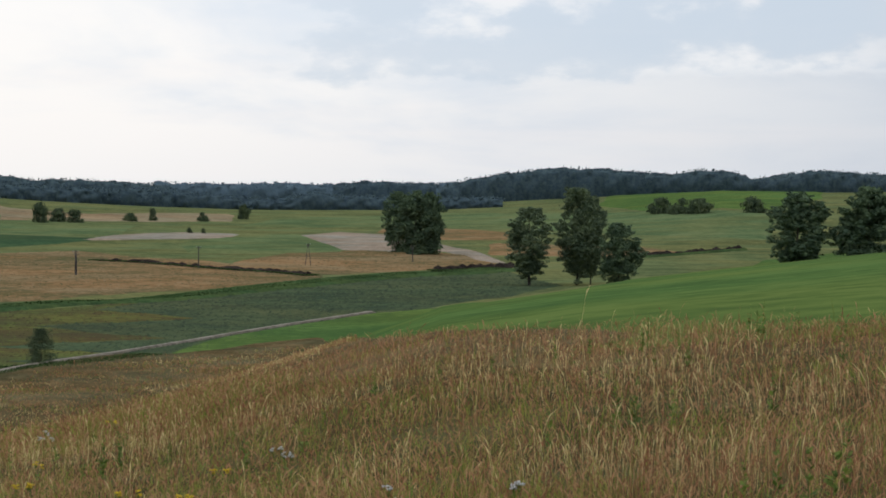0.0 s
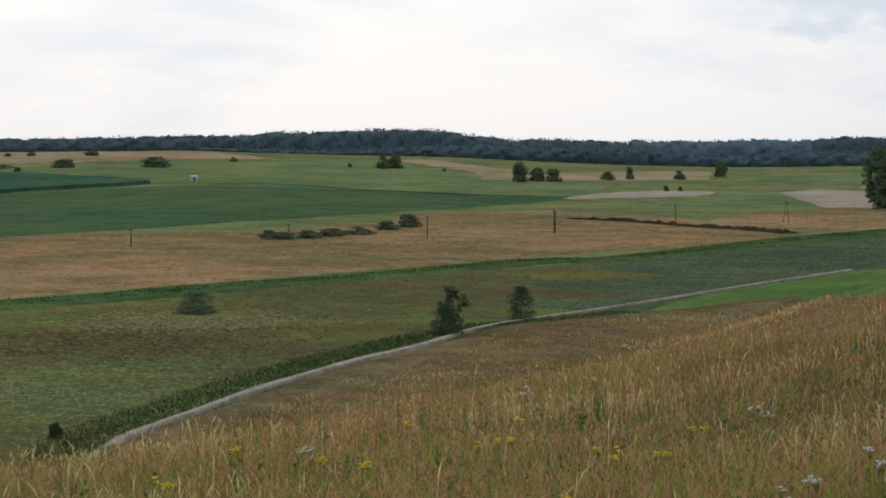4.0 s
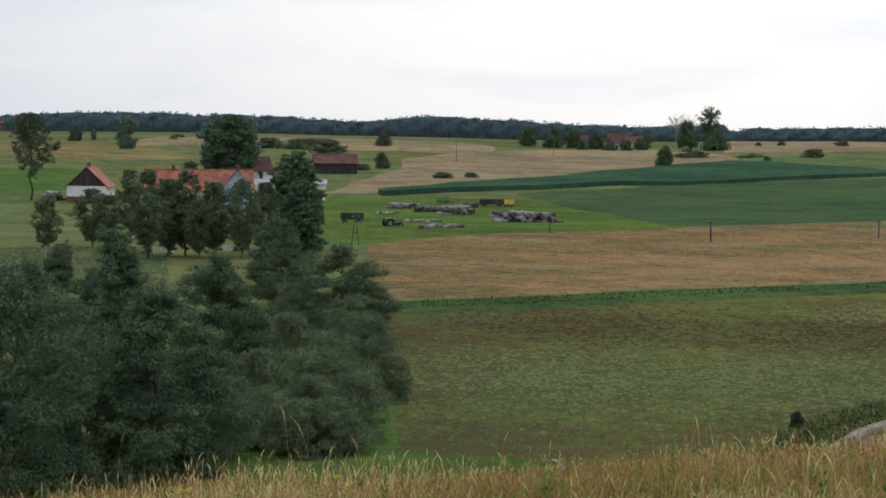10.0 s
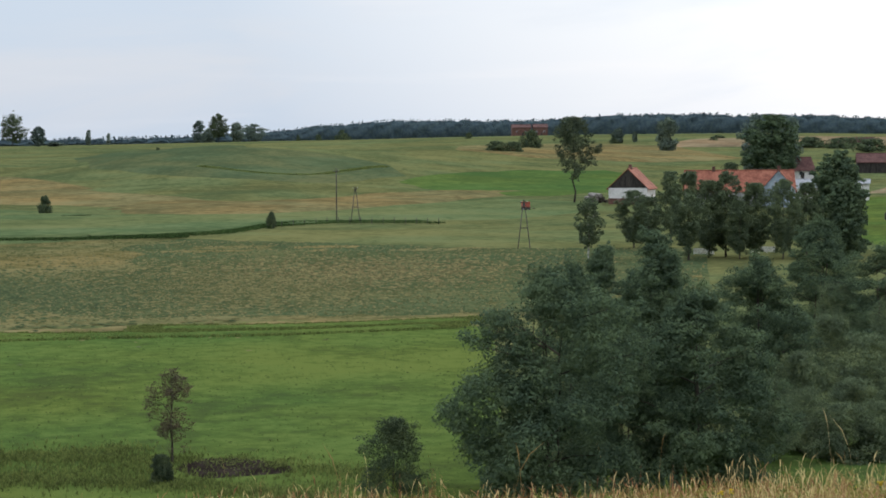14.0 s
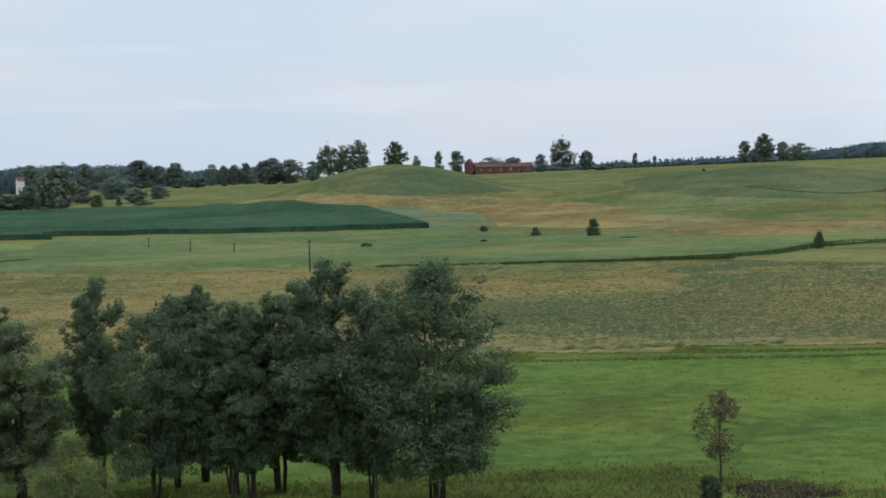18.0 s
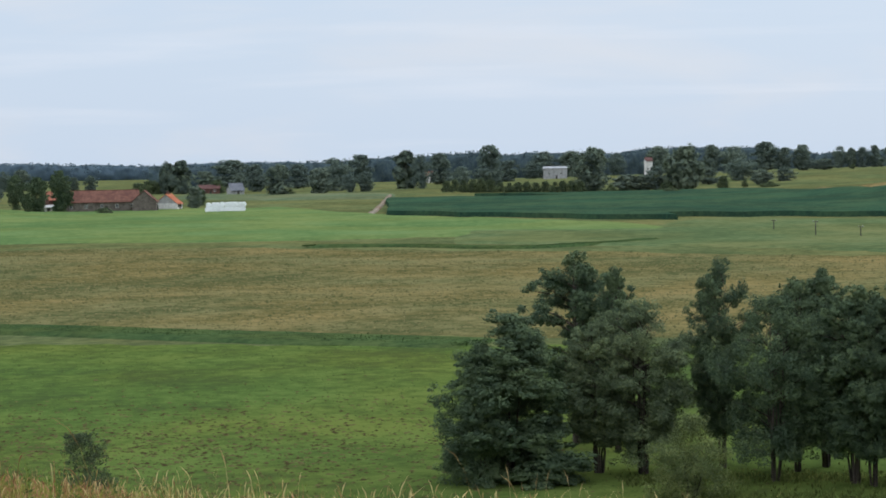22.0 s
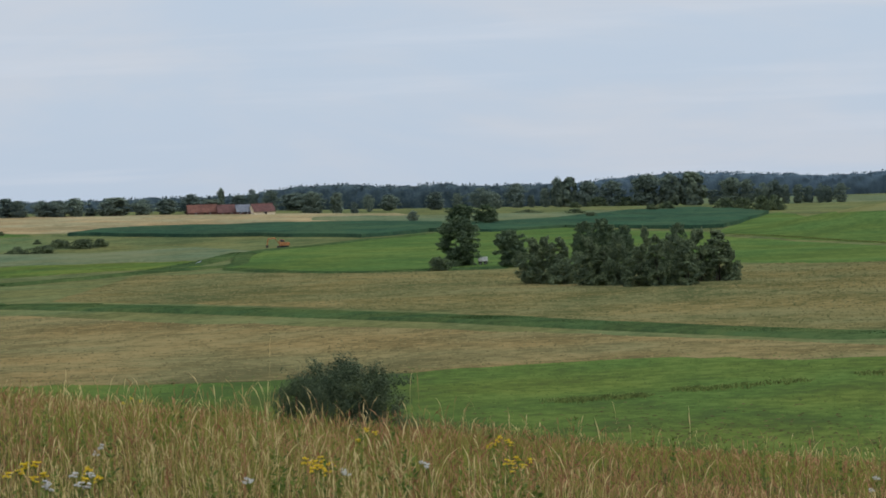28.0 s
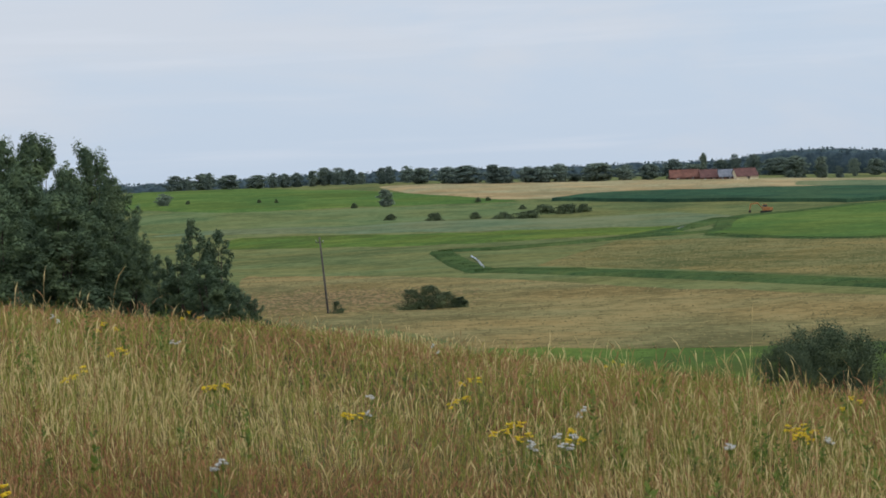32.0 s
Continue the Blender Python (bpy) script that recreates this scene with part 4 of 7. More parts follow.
plant('alder_stem', 71.03, 90.7, 9.4, 4.6)
plant('alder_stem', 72.35, 90.3, 9.0, 5.0)
plant('alder_stem', 73.15, 95.1, 9.5, 4.4)
plant('alder_stem', 74.71, 90.7, 8.6, 5.7)
plant('alder_stem', 76.09, 94.7, 9.9, 4.0)
plant('alder_stem', 73.97, 93.5, 9.3, 3.5)
plant('alder_stem', 80.41, 103.3, 10.1, 5.7)
plant('alder_stem', 79.06, 100.2, 9.4, 3.3)
plant('alder_stem', 68.42, 87.2, 9.1, 4.4)
plant('alder_stem', 71.86, 89.5, 8.1, 4.1)
plant('willow_tree', 78.36, 92.7, 8.3, 5.5)
plant('willow_tree', 79.64, 93.1, 7.6, 4.0)
plant('alder', 82.35, 90.7, 8.0, 7.0)
plant('alder', 83.13, 91.1, 6.6, 5.2)
plant('willow_pale', 77.01, 86.1, 3.5, 3.7)
plant('sapling', 58.35, 89.5, 4.3, 2.7)
plant('bush', 51.98, 81.0, 3.0, 3.2)
plant('bush', 58.68, 84.6, 1.2, 1.0)
plant('bush', 94.50, 89.1, 2.9, 2.8)
plant('sallow', 116.25, 36.0, 1.5, 1.9)
plant('sallow', 117.35, 37.0, 1.55, 2.0)
plant('sallow', 116.85, 36.4, 1.45, 1.5)
plant('sallow', 118.20, 35.0, 1.15, 1.1)
plant('shrub', 13.46, 160.0, 3.8, 2.8)
plant('bush', 13.56, 158.0, 2.5, 2.8)
plant('bush', 11.42, 173.0, 3.0, 2.9)
plant('willow', 20.73, 182.3, 2.0, 4.4)
plant('bush', 24.79, 102.8, 0.6, 0.8)
plant('bush_far', 14.64, 386.1, 2.7, 5.5)
plant('bush_far', 15.29, 376.1, 1.6, 5.3)
plant('bush_far', 16.10, 360.2, 1.5, 6.1)
plant('bush_far', 16.91, 354.0, 1.4, 6.0)
plant('bush_far', 17.55, 347.9, 1.4, 4.9)
plant('bush_far', 18.37, 343.4, 1.4, 6.8)
plant('bush_far', 18.69, 347.9, 1.4, 4.0)
plant('bush_far', 15.38, 884.0, 6.2, 7.0)
plant('bush_far', 15.03, 887.9, 6.2, 7.1)
plant('bush_far', 21.87, 865.1, 4.4, 14.8)
plant('bush_far', 24.48, 861.3, 3.8, 12.2)
plant('bush_far', 25.76, 828.4, 1.8, 4.2)
plant('bush_far', 27.95, 857.6, 4.0, 12.7)
plant('bush_far', 23.66, 1051.6, 2.9, 8.4)
plant('bush_far', 28.65, 749.7, 7.9, 6.8)
plant('bush_far', 25.37, 1051.6, 2.3, 6.0)
plant('bush_far', 26.01, 1042.5, 2.0, 4.2)
plant('bush_far', 26.18, 861.3, 1.6, 14.7)
plant('bush_far', 11.46, 759.5, 7.4, 7.3)
plant('bush_far', 10.95, 776.2, 5.2, 7.5)
plant('bush_far', 10.51, 772.8, 5.4, 7.5)
plant('bush_far', 8.95, 832.0, 3.1, 6.6)
plant('bush_far', 19.68, 951.7, 2.1, 4.3)
plant('bush_far', 16.35, 899.5, 2.0, 2.6)
plant('bush_far', 13.64, 865.1, 1.4, 2.0)
plant('bush_far', 8.30, 846.5, 5.7, 4.3)
plant('bush_far', 8.93, 835.6, 3.2, 5.2)
plant('bush_far', 6.89, 872.6, 3.9, 5.5)
plant('bush_far', 5.74, 919.2, 6.5, 6.3)
plant('bush_far', 7.27, 681.5, 1.9, 2.3)
plant('bush_far', 6.87, 684.4, 1.9, 1.9)
plant('lime_near', 1.28, 520.0, 15.8, 8.9)
plant('lime_near', 0.79, 500.0, 16.0, 10.0)
plant('lime_near', 0.35, 500.0, 15.5, 7.1)
plant('birch', -2.51, 330.0, 12.8, 8.9)
plant('birch', -3.87, 335.0, 16.1, 9.1)
plant('birch', -4.27, 340.0, 14.8, 6.8)
plant('lime_near', -5.08, 330.0, 10.3, 7.5)
plant('lime_near', -10.15, 420.0, 16.2, 12.5)
plant('lime_near', -12.07, 420.0, 16.5, 13.1)
plant('bush_far', -6.27, 872.6, 6.8, 12.4)
plant('bush_far', -6.83, 853.9, 6.7, 12.1)
plant('bush_far', -7.31, 846.5, 6.5, 12.0)
plant('bush_far', -8.86, 842.9, 6.5, 11.0)
plant('bush_far', 28.66, 759.5, 7.2, 7.8)
plant('bush_far', 32.57, 998.2, 9.0, 9.7)
plant('bush_far', 31.84, 993.9, 9.5, 11.3)
plant('bush_far', 31.27, 998.2, 9.0, 9.7)
plant('bush_far', 30.62, 989.6, 7.5, 11.3)
plant('bush_far', 29.23, 1011.3, 7.1, 8.6)
plant('bush_far', 28.02, 1002.6, 12.7, 12.5)
plant('bush_far', 27.20, 972.6, 10.3, 13.8)
plant('bush_far', 27.69, 857.6, 2.9, 9.8)
plant('bush_far', 34.99, 633.0, 1.9, 7.2)
plant('bush_far', 34.19, 641.3, 1.8, 5.5)
plant('bush_far', 36.73, 935.3, 5.4, 8.0)
plant('bush_far', 42.74, 976.8, 1.9, 5.6)
plant('bush_far', 42.24, 684.4, 2.6, 5.8)
plant('oak', 27.37, 1308.0, 24.4, 17.1)
plant('bare_tree', 28.34, 1317.0, 22.7, 15.0)
plant('bare_tree', 27.97, 1339.0, 22.1, 11.4)
plant('bush_far', 36.78, 708.6, 5.2, 6.0)
plant('bush_far', 37.34, 693.4, 2.2, 7.9)
plant('bush_far', 38.31, 842.9, 5.1, 16.8)
plant('bush_far', 39.27, 887.9, 4.3, 12.6)
plant('lime_near', 41.09, 600.0, 19.7, 17.1)
plant('oak', 56.91, 1305.0, 19.9, 14.1)
plant('lime', 57.46, 1333.0, 14.9, 9.9)
plant('lime', 55.93, 1336.0, 12.0, 19.0)
plant('lime', 56.40, 1320.0, 13.2, 9.8)
plant('lime', 57.19, 1319.0, 9.7, 11.3)
plant('bush_far', 55.45, 336.0, 2.5, 1.7)
plant('bush_far', 58.64, 998.2, 1.9, 2.3)
plant('bush_far', 54.06, 1267.2, 3.9, 5.0)
plant('bush_far', 54.65, 1313.0, 4.1, 3.0)
plant('bush_far', 53.37, 1329.0, 6.9, 10.6)
plant('bush_far', 49.74, 1132.0, 3.2, 4.5)
plant('bush_far', 48.93, 733.6, 3.7, 10.4)
plant('bush_far', 48.44, 736.8, 4.1, 8.4)
plant('bush_far', 47.95, 810.6, 7.1, 10.1)
plant('bush_far', 45.51, 951.7, 4.8, 6.5)
plant('bush_far', 42.59, 1015.7, 2.2, 8.7)
plant('bush_far', 36.74, 927.3, 6.1, 8.4)
plant('bush_far', 38.88, 903.4, 4.5, 25.7)
plant('bush_far', 40.01, 895.6, 4.5, 15.3)
plant('bush_far', 36.73, 708.6, 5.4, 5.2)
plant('bush_far', 37.76, 687.4, 2.2, 7.8)
plant('bush_far', 35.07, 633.0, 1.6, 6.5)
plant('bush_far', 42.26, 661.1, 3.3, 6.4)
plant('poplar', 45.46, 951.7, 7.5, 6.0)
plant('poplar', 44.98, 968.4, 4.9, 2.8)
plant('bush_far', 61.83, 415.6, 3.6, 3.3)
plant('bush_far', 63.49, 424.7, 2.0, 2.4)
plant('bush_far', 64.98, 451.3, 1.6, 2.3)
plant('bush_far', 68.37, 387.7, 0.9, 2.9)
plant('bush_far', 64.98, 396.2, 0.8, 2.0)
plant('bush_far', 55.43, 337.5, 2.6, 1.9)
plant('oak', 62.69, 1314.0, 22.2, 18.8)
plant('oak', 68.54, 1327.0, 27.5, 18.1)
plant('oak', 67.48, 1314.0, 25.5, 16.1)
plant('oak', 69.43, 1332.0, 24.6, 18.2)
plant('oak', 68.98, 1309.0, 24.1, 17.9)
plant('lime', 65.71, 1305.0, 15.9, 11.1)
plant('lime', 66.22, 1331.0, 16.6, 6.6)
plant('lime', 66.87, 1323.0, 14.1, 6.6)
plant('lime', 61.97, 1318.0, 12.9, 10.3)
plant('lime', 63.29, 1305.0, 11.6, 9.3)
plant('lime', 60.58, 1329.0, 10.6, 4.7)
plant('lime', 60.03, 1302.0, 7.7, 3.7)
plant('lime', 64.74, 1337.0, 11.4, 23.8)
plant('lime', 64.09, 1305.0, 10.1, 13.9)
plant('lime', 61.54, 1224.0, 2.7, 13.1)
plant('lime', 91.16, 727.3, 8.2, 6.8)
plant('bush', 128.72, 251.3, 2.5, 4.2)
plant('bush', 128.20, 250.8, 2.9, 4.6)
plant('bush', 127.72, 252.4, 2.0, 3.8)
plant('bush', 127.36, 252.6, 1.3, 2.4)
plant('bush', 130.88, 249.1, 1.5, 2.1)
plant('poplar_near', 140.10, 92.0, 11.0, 5.5)
plant('poplar_near', 139.08, 90.0, 10.4, 4.9)
plant('poplar_near', 138.38, 86.0, 8.3, 4.9)
plant('poplar_near', 137.59, 88.0, 9.5, 4.3)
plant('poplar_near', 137.08, 84.0, 7.4, 3.6)
plant('poplar_near', 139.63, 84.0, 7.8, 5.7)
plant('poplar_near', 141.03, 92.0, 10.7, 5.8)
plant('poplar_near', 138.69, 80.0, 6.3, 5.5)
plant('poplar_near', 140.41, 80.0, 6.6, 5.5)
plant('poplar_near', 136.72, 80.0, 5.3, 2.7)
plant('shrub_dense', 134.85, 74.0, 4.6, 1.9)
plant('shrub_dense', 134.20, 74.0, 4.1, 1.9)
plant('shrub_dense', 135.36, 72.0, 3.5, 1.7)
plant('shrub_dense', 133.75, 70.0, 1.7, 1.5)
plant('shrub_dense', 135.84, 72.0, 3.1, 1.7)
plant('shrub_dense', 133.27, 70.0, 1.3, 1.1)
plant('shrub_dense', 134.64, 71.0, 2.8, 2.2)
plant('bush_far', 30.24, 960.0, 5.6, 7.1)
plant('bush_far', 29.75, 960.0, 5.2, 6.6)
plant('bush_far', 29.35, 968.4, 5.4, 7.2)
plant('bush_far', 31.02, 968.4, 4.6, 6.6)
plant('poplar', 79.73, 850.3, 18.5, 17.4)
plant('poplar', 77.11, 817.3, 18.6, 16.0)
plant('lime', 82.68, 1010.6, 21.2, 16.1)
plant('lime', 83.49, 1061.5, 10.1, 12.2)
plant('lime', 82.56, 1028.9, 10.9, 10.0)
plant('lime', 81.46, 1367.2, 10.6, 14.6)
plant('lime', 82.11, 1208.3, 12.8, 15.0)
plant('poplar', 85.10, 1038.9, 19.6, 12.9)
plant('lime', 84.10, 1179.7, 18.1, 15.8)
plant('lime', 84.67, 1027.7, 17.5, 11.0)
plant('bush_far', 79.49, 797.9, 2.0, 5.7)
plant('bush_far', 79.18, 814.4, 3.7, 5.8)
plant('bush_far', 77.48, 766.0, 2.3, 8.2)
plant('lime', 78.72, 829.1, 7.0, 13.2)
plant('lime', 78.28, 832.1, 6.7, 10.4)
plant('lime', 77.88, 832.1, 9.9, 10.4)
plant('bush_far', 77.60, 815.3, 4.0, 7.0)
plant('lime', 76.40, 899.6, 7.5, 11.2)
plant('bush_far', 76.01, 832.1, 5.1, 5.9)
plant('lime', 75.49, 958.6, 10.7, 18.8)
plant('bush_far', 75.39, 830.1, 2.9, 3.0)
plant('lime', 74.94, 877.2, 6.7, 10.9)
plant('lime', 74.27, 933.7, 6.4, 10.8)
plant('lime', 73.73, 1240.0, 2.0, 7.8)
plant('bush_far', 74.71, 826.2, 2.1, 8.2)
plant('lime', 74.86, 1380.0, 18.5, 17.1)
plant('lime', 75.69, 1380.0, 17.3, 22.1)
plant('lime', 76.32, 1380.0, 18.8, 14.8)
plant('lime', 77.83, 1380.0, 19.2, 22.1)
plant('lime', 74.27, 1380.0, 15.4, 12.2)
plant('lime', 73.76, 1380.0, 15.6, 14.8)
plant('lime', 79.03, 1380.0, 15.3, 14.8)
plant('lime', 80.32, 1380.0, 17.8, 19.6)
plant('lime', 81.13, 1380.0, 18.0, 22.1)
plant('lime', 73.75, 1240.0, 2.5, 7.8)
plant('lime', 73.18, 1240.0, 6.6, 17.6)
plant('bush_far', 72.37, 1240.0, 3.0, 3.5)
plant('lime', 71.60, 1380.0, 6.5, 8.6)
plant('lime', 71.12, 1240.0, 15.3, 19.9)
plant('lime', 70.48, 1240.0, 14.9, 19.9)
plant('lime', 73.78, 1380.0, 16.9, 12.2)
plant('lime', 74.76, 1380.0, 19.6, 19.6)
plant('lime', 72.73, 1380.0, 14.8, 11.0)
plant('lime', 72.41, 1380.0, 13.4, 8.4)
plant('lime', 72.09, 1380.0, 13.7, 12.2)
plant('lime', 71.76, 1380.0, 14.8, 8.9)
plant('lime', 70.96, 1380.0, 17.3, 14.8)
plant('lime', 69.83, 1380.0, 13.9, 15.7)
plant('poplar', 88.77, 942.7, 15.0, 14.2)
plant('lime', 87.59, 957.5, 12.6, 12.8)
plant('lime', 89.86, 1198.2, 10.2, 11.8)
plant('lime', 90.87, 1281.5, 11.8, 16.0)
plant('lime', 90.14, 1380.0, 18.9, 31.9)
plant('poplar', 91.92, 1086.0, 17.3, 9.6)
plant('poplar', 91.52, 1080.8, 17.9, 11.5)
plant('bush_far', 92.36, 1089.9, 6.9, 13.9)
plant('lime', 87.14, 1038.9, 17.2, 20.4)
plant('lime', 89.42, 1112.4, 15.0, 13.9)
plant('lime', 86.24, 987.8, 9.8, 9.6)
plant('lime', 86.40, 1380.0, 20.2, 19.6)
plant('lime', 88.20, 1165.6, 14.1, 16.6)
plant('lime', 86.73, 983.1, 8.8, 8.8)
plant('bush_far', 92.73, 1136.6, 5.9, 9.7)
plant('bush_far', 90.51, 1066.6, 6.8, 10.6)
plant('bush_far', 88.44, 948.3, 3.1, 5.4)
plant('lime_near', 97.88, 650.7, 11.7, 7.4)
plant('lime_near', 97.22, 661.8, 9.7, 8.5)
plant('bush_far', 96.87, 670.5, 2.6, 5.7)
plant('lime', 96.70, 928.1, 7.4, 6.6)
plant('lime_near', 96.16, 768.8, 12.9, 7.1)
plant('lime_near', 95.57, 699.3, 12.2, 7.5)
plant('lime_near', 94.93, 716.3, 14.6, 8.1)
plant('lime_near', 95.84, 690.1, 6.3, 3.9)
plant('lime_near', 91.08, 782.7, 6.9, 7.3)
plant('bush_far', 93.70, 687.6, 2.0, 6.8)
plant('bush_far', 94.40, 1157.3, 2.4, 4.9)
plant('lime', 94.08, 1380.0, 10.0, 11.0)
plant('lime', 94.56, 1380.0, 9.1, 9.8)
plant('lime', 95.98, 1380.0, 14.7, 14.8)
plant('lime', 96.49, 1380.0, 14.0, 12.2)
plant('lime', 97.12, 1380.0, 12.3, 14.8)
plant('lime', 127.00, 1053.9, 9.9, 22.5)
plant('lime', 126.22, 1040.1, 10.3, 11.1)
plant('lime', 125.87, 1035.1, 9.1, 11.0)
plant('lime', 125.28, 1041.4, 8.7, 11.1)
plant('lime', 124.88, 1040.1, 8.7, 16.6)
plant('lime', 124.33, 1051.4, 10.0, 15.0)
plant('lime', 123.89, 1066.6, 4.5, 9.5)
plant('lime', 123.22, 1057.7, 9.9, 20.6)
plant('lime', 122.42, 1057.7, 8.5, 15.0)
plant('lime', 121.73, 1069.2, 8.4, 13.2)
plant('lime', 121.05, 1084.7, 10.7, 15.4)
plant('lime', 120.48, 1380.0, 8.7, 22.1)
plant('lime', 119.67, 1380.0, 11.3, 14.8)
plant('poplar', 120.18, 1380.0, 16.5, 5.9)
plant('lime', 119.30, 1380.0, 15.0, 9.8)
plant('lime', 118.05, 1199.7, 10.5, 23.5)
plant('lime', 117.61, 1061.5, 11.6, 17.0)
plant('lime', 116.88, 1064.1, 11.2, 9.5)
plant('lime', 116.39, 1048.9, 6.5, 5.6)
plant('lime', 115.98, 1101.7, 9.4, 7.9)
plant('lime', 115.37, 1133.9, 9.2, 12.1)
plant('lime', 118.77, 1380.0, 14.2, 14.8)
plant('bush_far', 126.78, 686.8, 2.2, 4.4)
plant('bush_far', 125.96, 681.9, 2.4, 7.8)
plant('bush_far', 125.25, 683.5, 2.6, 10.7)
plant('bush_far', 124.77, 712.0, 3.2, 9.1)
plant('bush_far', 124.17, 708.6, 3.5, 11.1)
plant('bush_far', 123.66, 713.7, 2.7, 6.1)
plant('bush_far', 125.41, 743.4, 2.0, 3.7)
plant('bush_far', 126.40, 821.2, 2.0, 2.6)
plant('bush_far', 126.68, 817.3, 2.0, 2.9)
plant('lime', 114.04, 1160.1, 10.4, 14.4)
plant('lime', 113.39, 1380.0, 10.7, 9.8)
plant('lime', 112.70, 1380.0, 14.2, 22.1)
plant('lime', 112.30, 1176.9, 9.2, 8.4)
plant('lime', 111.72, 1380.0, 16.7, 17.1)
plant('lime', 111.28, 1380.0, 8.7, 7.4)
plant('lime', 110.86, 1380.0, 13.5, 9.8)
plant('poplar', 110.51, 1380.0, 20.8, 11.0)
plant('poplar', 110.18, 1380.0, 20.6, 12.2)
plant('lime', 110.47, 1380.0, 8.5, 9.8)
plant('lime', 109.66, 1380.0, 17.7, 17.1)
plant('lime', 108.97, 1380.0, 17.7, 22.1)
plant('bush_far', 110.03, 1258.6, 3.6, 8.9)
plant('bush_far', 109.38, 1373.8, 5.8, 17.6)
plant('bush_far', 108.57, 1380.0, 6.5, 21.6)
plant('bush_far', 108.09, 1380.0, 5.6, 13.7)
plant('poplar', 107.96, 1380.0, 22.1, 27.0)
plant('poplar', 107.28, 1380.0, 22.3, 17.1)
plant('poplar', 106.69, 1380.0, 23.1, 19.6)
plant('lime', 106.05, 1380.0, 10.4, 11.0)
plant('poplar', 105.57, 1380.0, 18.8, 19.6)
plant('lime', 105.09, 1380.0, 17.1, 12.2)
plant('lime', 104.66, 1380.0, 14.6, 14.8)
plant('lime', 104.34, 1380.0, 16.4, 11.0)
plant('bush_far', 105.78, 1032.6, 5.8, 13.2)
plant('bush_far', 105.23, 1026.5, 6.5, 11.7)
plant('bush_far', 104.71, 1015.5, 6.7, 10.1)
plant('bush_far', 104.36, 1009.4, 7.3, 11.5)
plant('bush_far', 107.86, 1004.6, 3.8, 7.1)
plant('bush_far', 107.42, 1038.9, 4.7, 10.3)
plant('bush_far', 109.59, 898.5, 3.2, 6.4)
plant('bush_far', 110.03, 980.7, 2.8, 11.2)
plant('bush_far', 111.45, 1020.3, 2.0, 17.4)
plant('lime', 114.71, 883.6, 5.4, 6.0)
plant('lime', 103.68, 1380.0, 13.0, 9.8)
plant('lime', 103.40, 1380.0, 11.8, 8.9)
plant('lime', 103.05, 1380.0, 13.0, 9.8)
plant('lime', 102.86, 1380.0, 11.3, 7.4)
plant('lime', 102.51, 1380.0, 13.0, 12.2)
plant('lime', 104.03, 1380.0, 13.3, 7.4)
plant('lime_near', 113.33, 831.1, 8.8, 13.0)
plant('lime_near', 112.60, 822.2, 8.7, 10.5)
plant('lime_near', 113.39, 467.3, 11.8, 10.0)
plant('bush_far', 114.00, 450.8, 3.0, 6.4)
plant('lime_near', 111.96, 453.0, 8.3, 7.7)
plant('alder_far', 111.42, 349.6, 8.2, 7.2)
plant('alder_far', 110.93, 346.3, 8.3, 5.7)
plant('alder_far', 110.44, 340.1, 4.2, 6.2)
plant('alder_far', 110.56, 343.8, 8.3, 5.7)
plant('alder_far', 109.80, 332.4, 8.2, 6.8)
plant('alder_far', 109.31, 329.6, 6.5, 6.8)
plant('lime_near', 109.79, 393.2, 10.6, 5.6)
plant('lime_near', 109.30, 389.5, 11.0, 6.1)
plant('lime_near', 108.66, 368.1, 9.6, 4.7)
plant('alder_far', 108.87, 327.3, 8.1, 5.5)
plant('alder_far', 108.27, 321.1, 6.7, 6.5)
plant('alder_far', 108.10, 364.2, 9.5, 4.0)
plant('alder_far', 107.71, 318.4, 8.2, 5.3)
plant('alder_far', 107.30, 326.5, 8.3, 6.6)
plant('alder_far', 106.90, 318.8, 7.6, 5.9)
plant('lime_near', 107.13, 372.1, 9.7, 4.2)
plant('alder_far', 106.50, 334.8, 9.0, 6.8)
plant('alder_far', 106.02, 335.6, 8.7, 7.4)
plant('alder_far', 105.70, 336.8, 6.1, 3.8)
plant('lime', 135.35, 1380.0, 11.3, 14.8)
plant('lime', 134.96, 1380.0, 10.4, 11.0)
plant('lime', 134.55, 1204.0, 9.7, 12.9)
plant('lime', 134.36, 1176.9, 10.0, 8.4)
plant('lime', 133.81, 1128.5, 8.3, 16.0)
plant('lime', 133.02, 1144.9, 7.7, 14.2)
plant('lime', 132.54, 1189.7, 8.8, 10.6)
plant('lime', 132.22, 1157.3, 8.1, 9.2)
plant('lime', 131.87, 1169.8, 8.4, 9.4)
plant('lime', 131.39, 1158.7, 9.1, 8.2)
plant('lime', 131.08, 1162.8, 10.5, 11.4)
plant('lime', 130.67, 1160.1, 10.1, 12.4)
plant('lime', 130.31, 1131.2, 8.8, 9.0)
plant('lime', 130.01, 1147.6, 7.0, 6.1)
plant('lime', 129.42, 1117.7, 9.1, 8.0)
plant('lime', 129.18, 1111.0, 9.6, 7.9)
plant('lime', 128.70, 1140.7, 9.7, 10.1)
plant('lime', 128.29, 1091.2, 8.6, 13.6)
plant('lime', 127.53, 1080.8, 8.9, 13.5)
plant('lime', 127.08, 1075.6, 8.8, 13.4)
plant('lime', 129.34, 803.7, 7.0, 7.4)
plant('bush_far', 129.22, 692.6, 2.4, 4.7)
plant('bush_far', 127.97, 678.6, 2.9, 6.9)
plant('bush_far', 130.25, 798.9, 2.0, 3.2)
plant('bush_far', 132.48, 882.5, 2.1, 2.3)
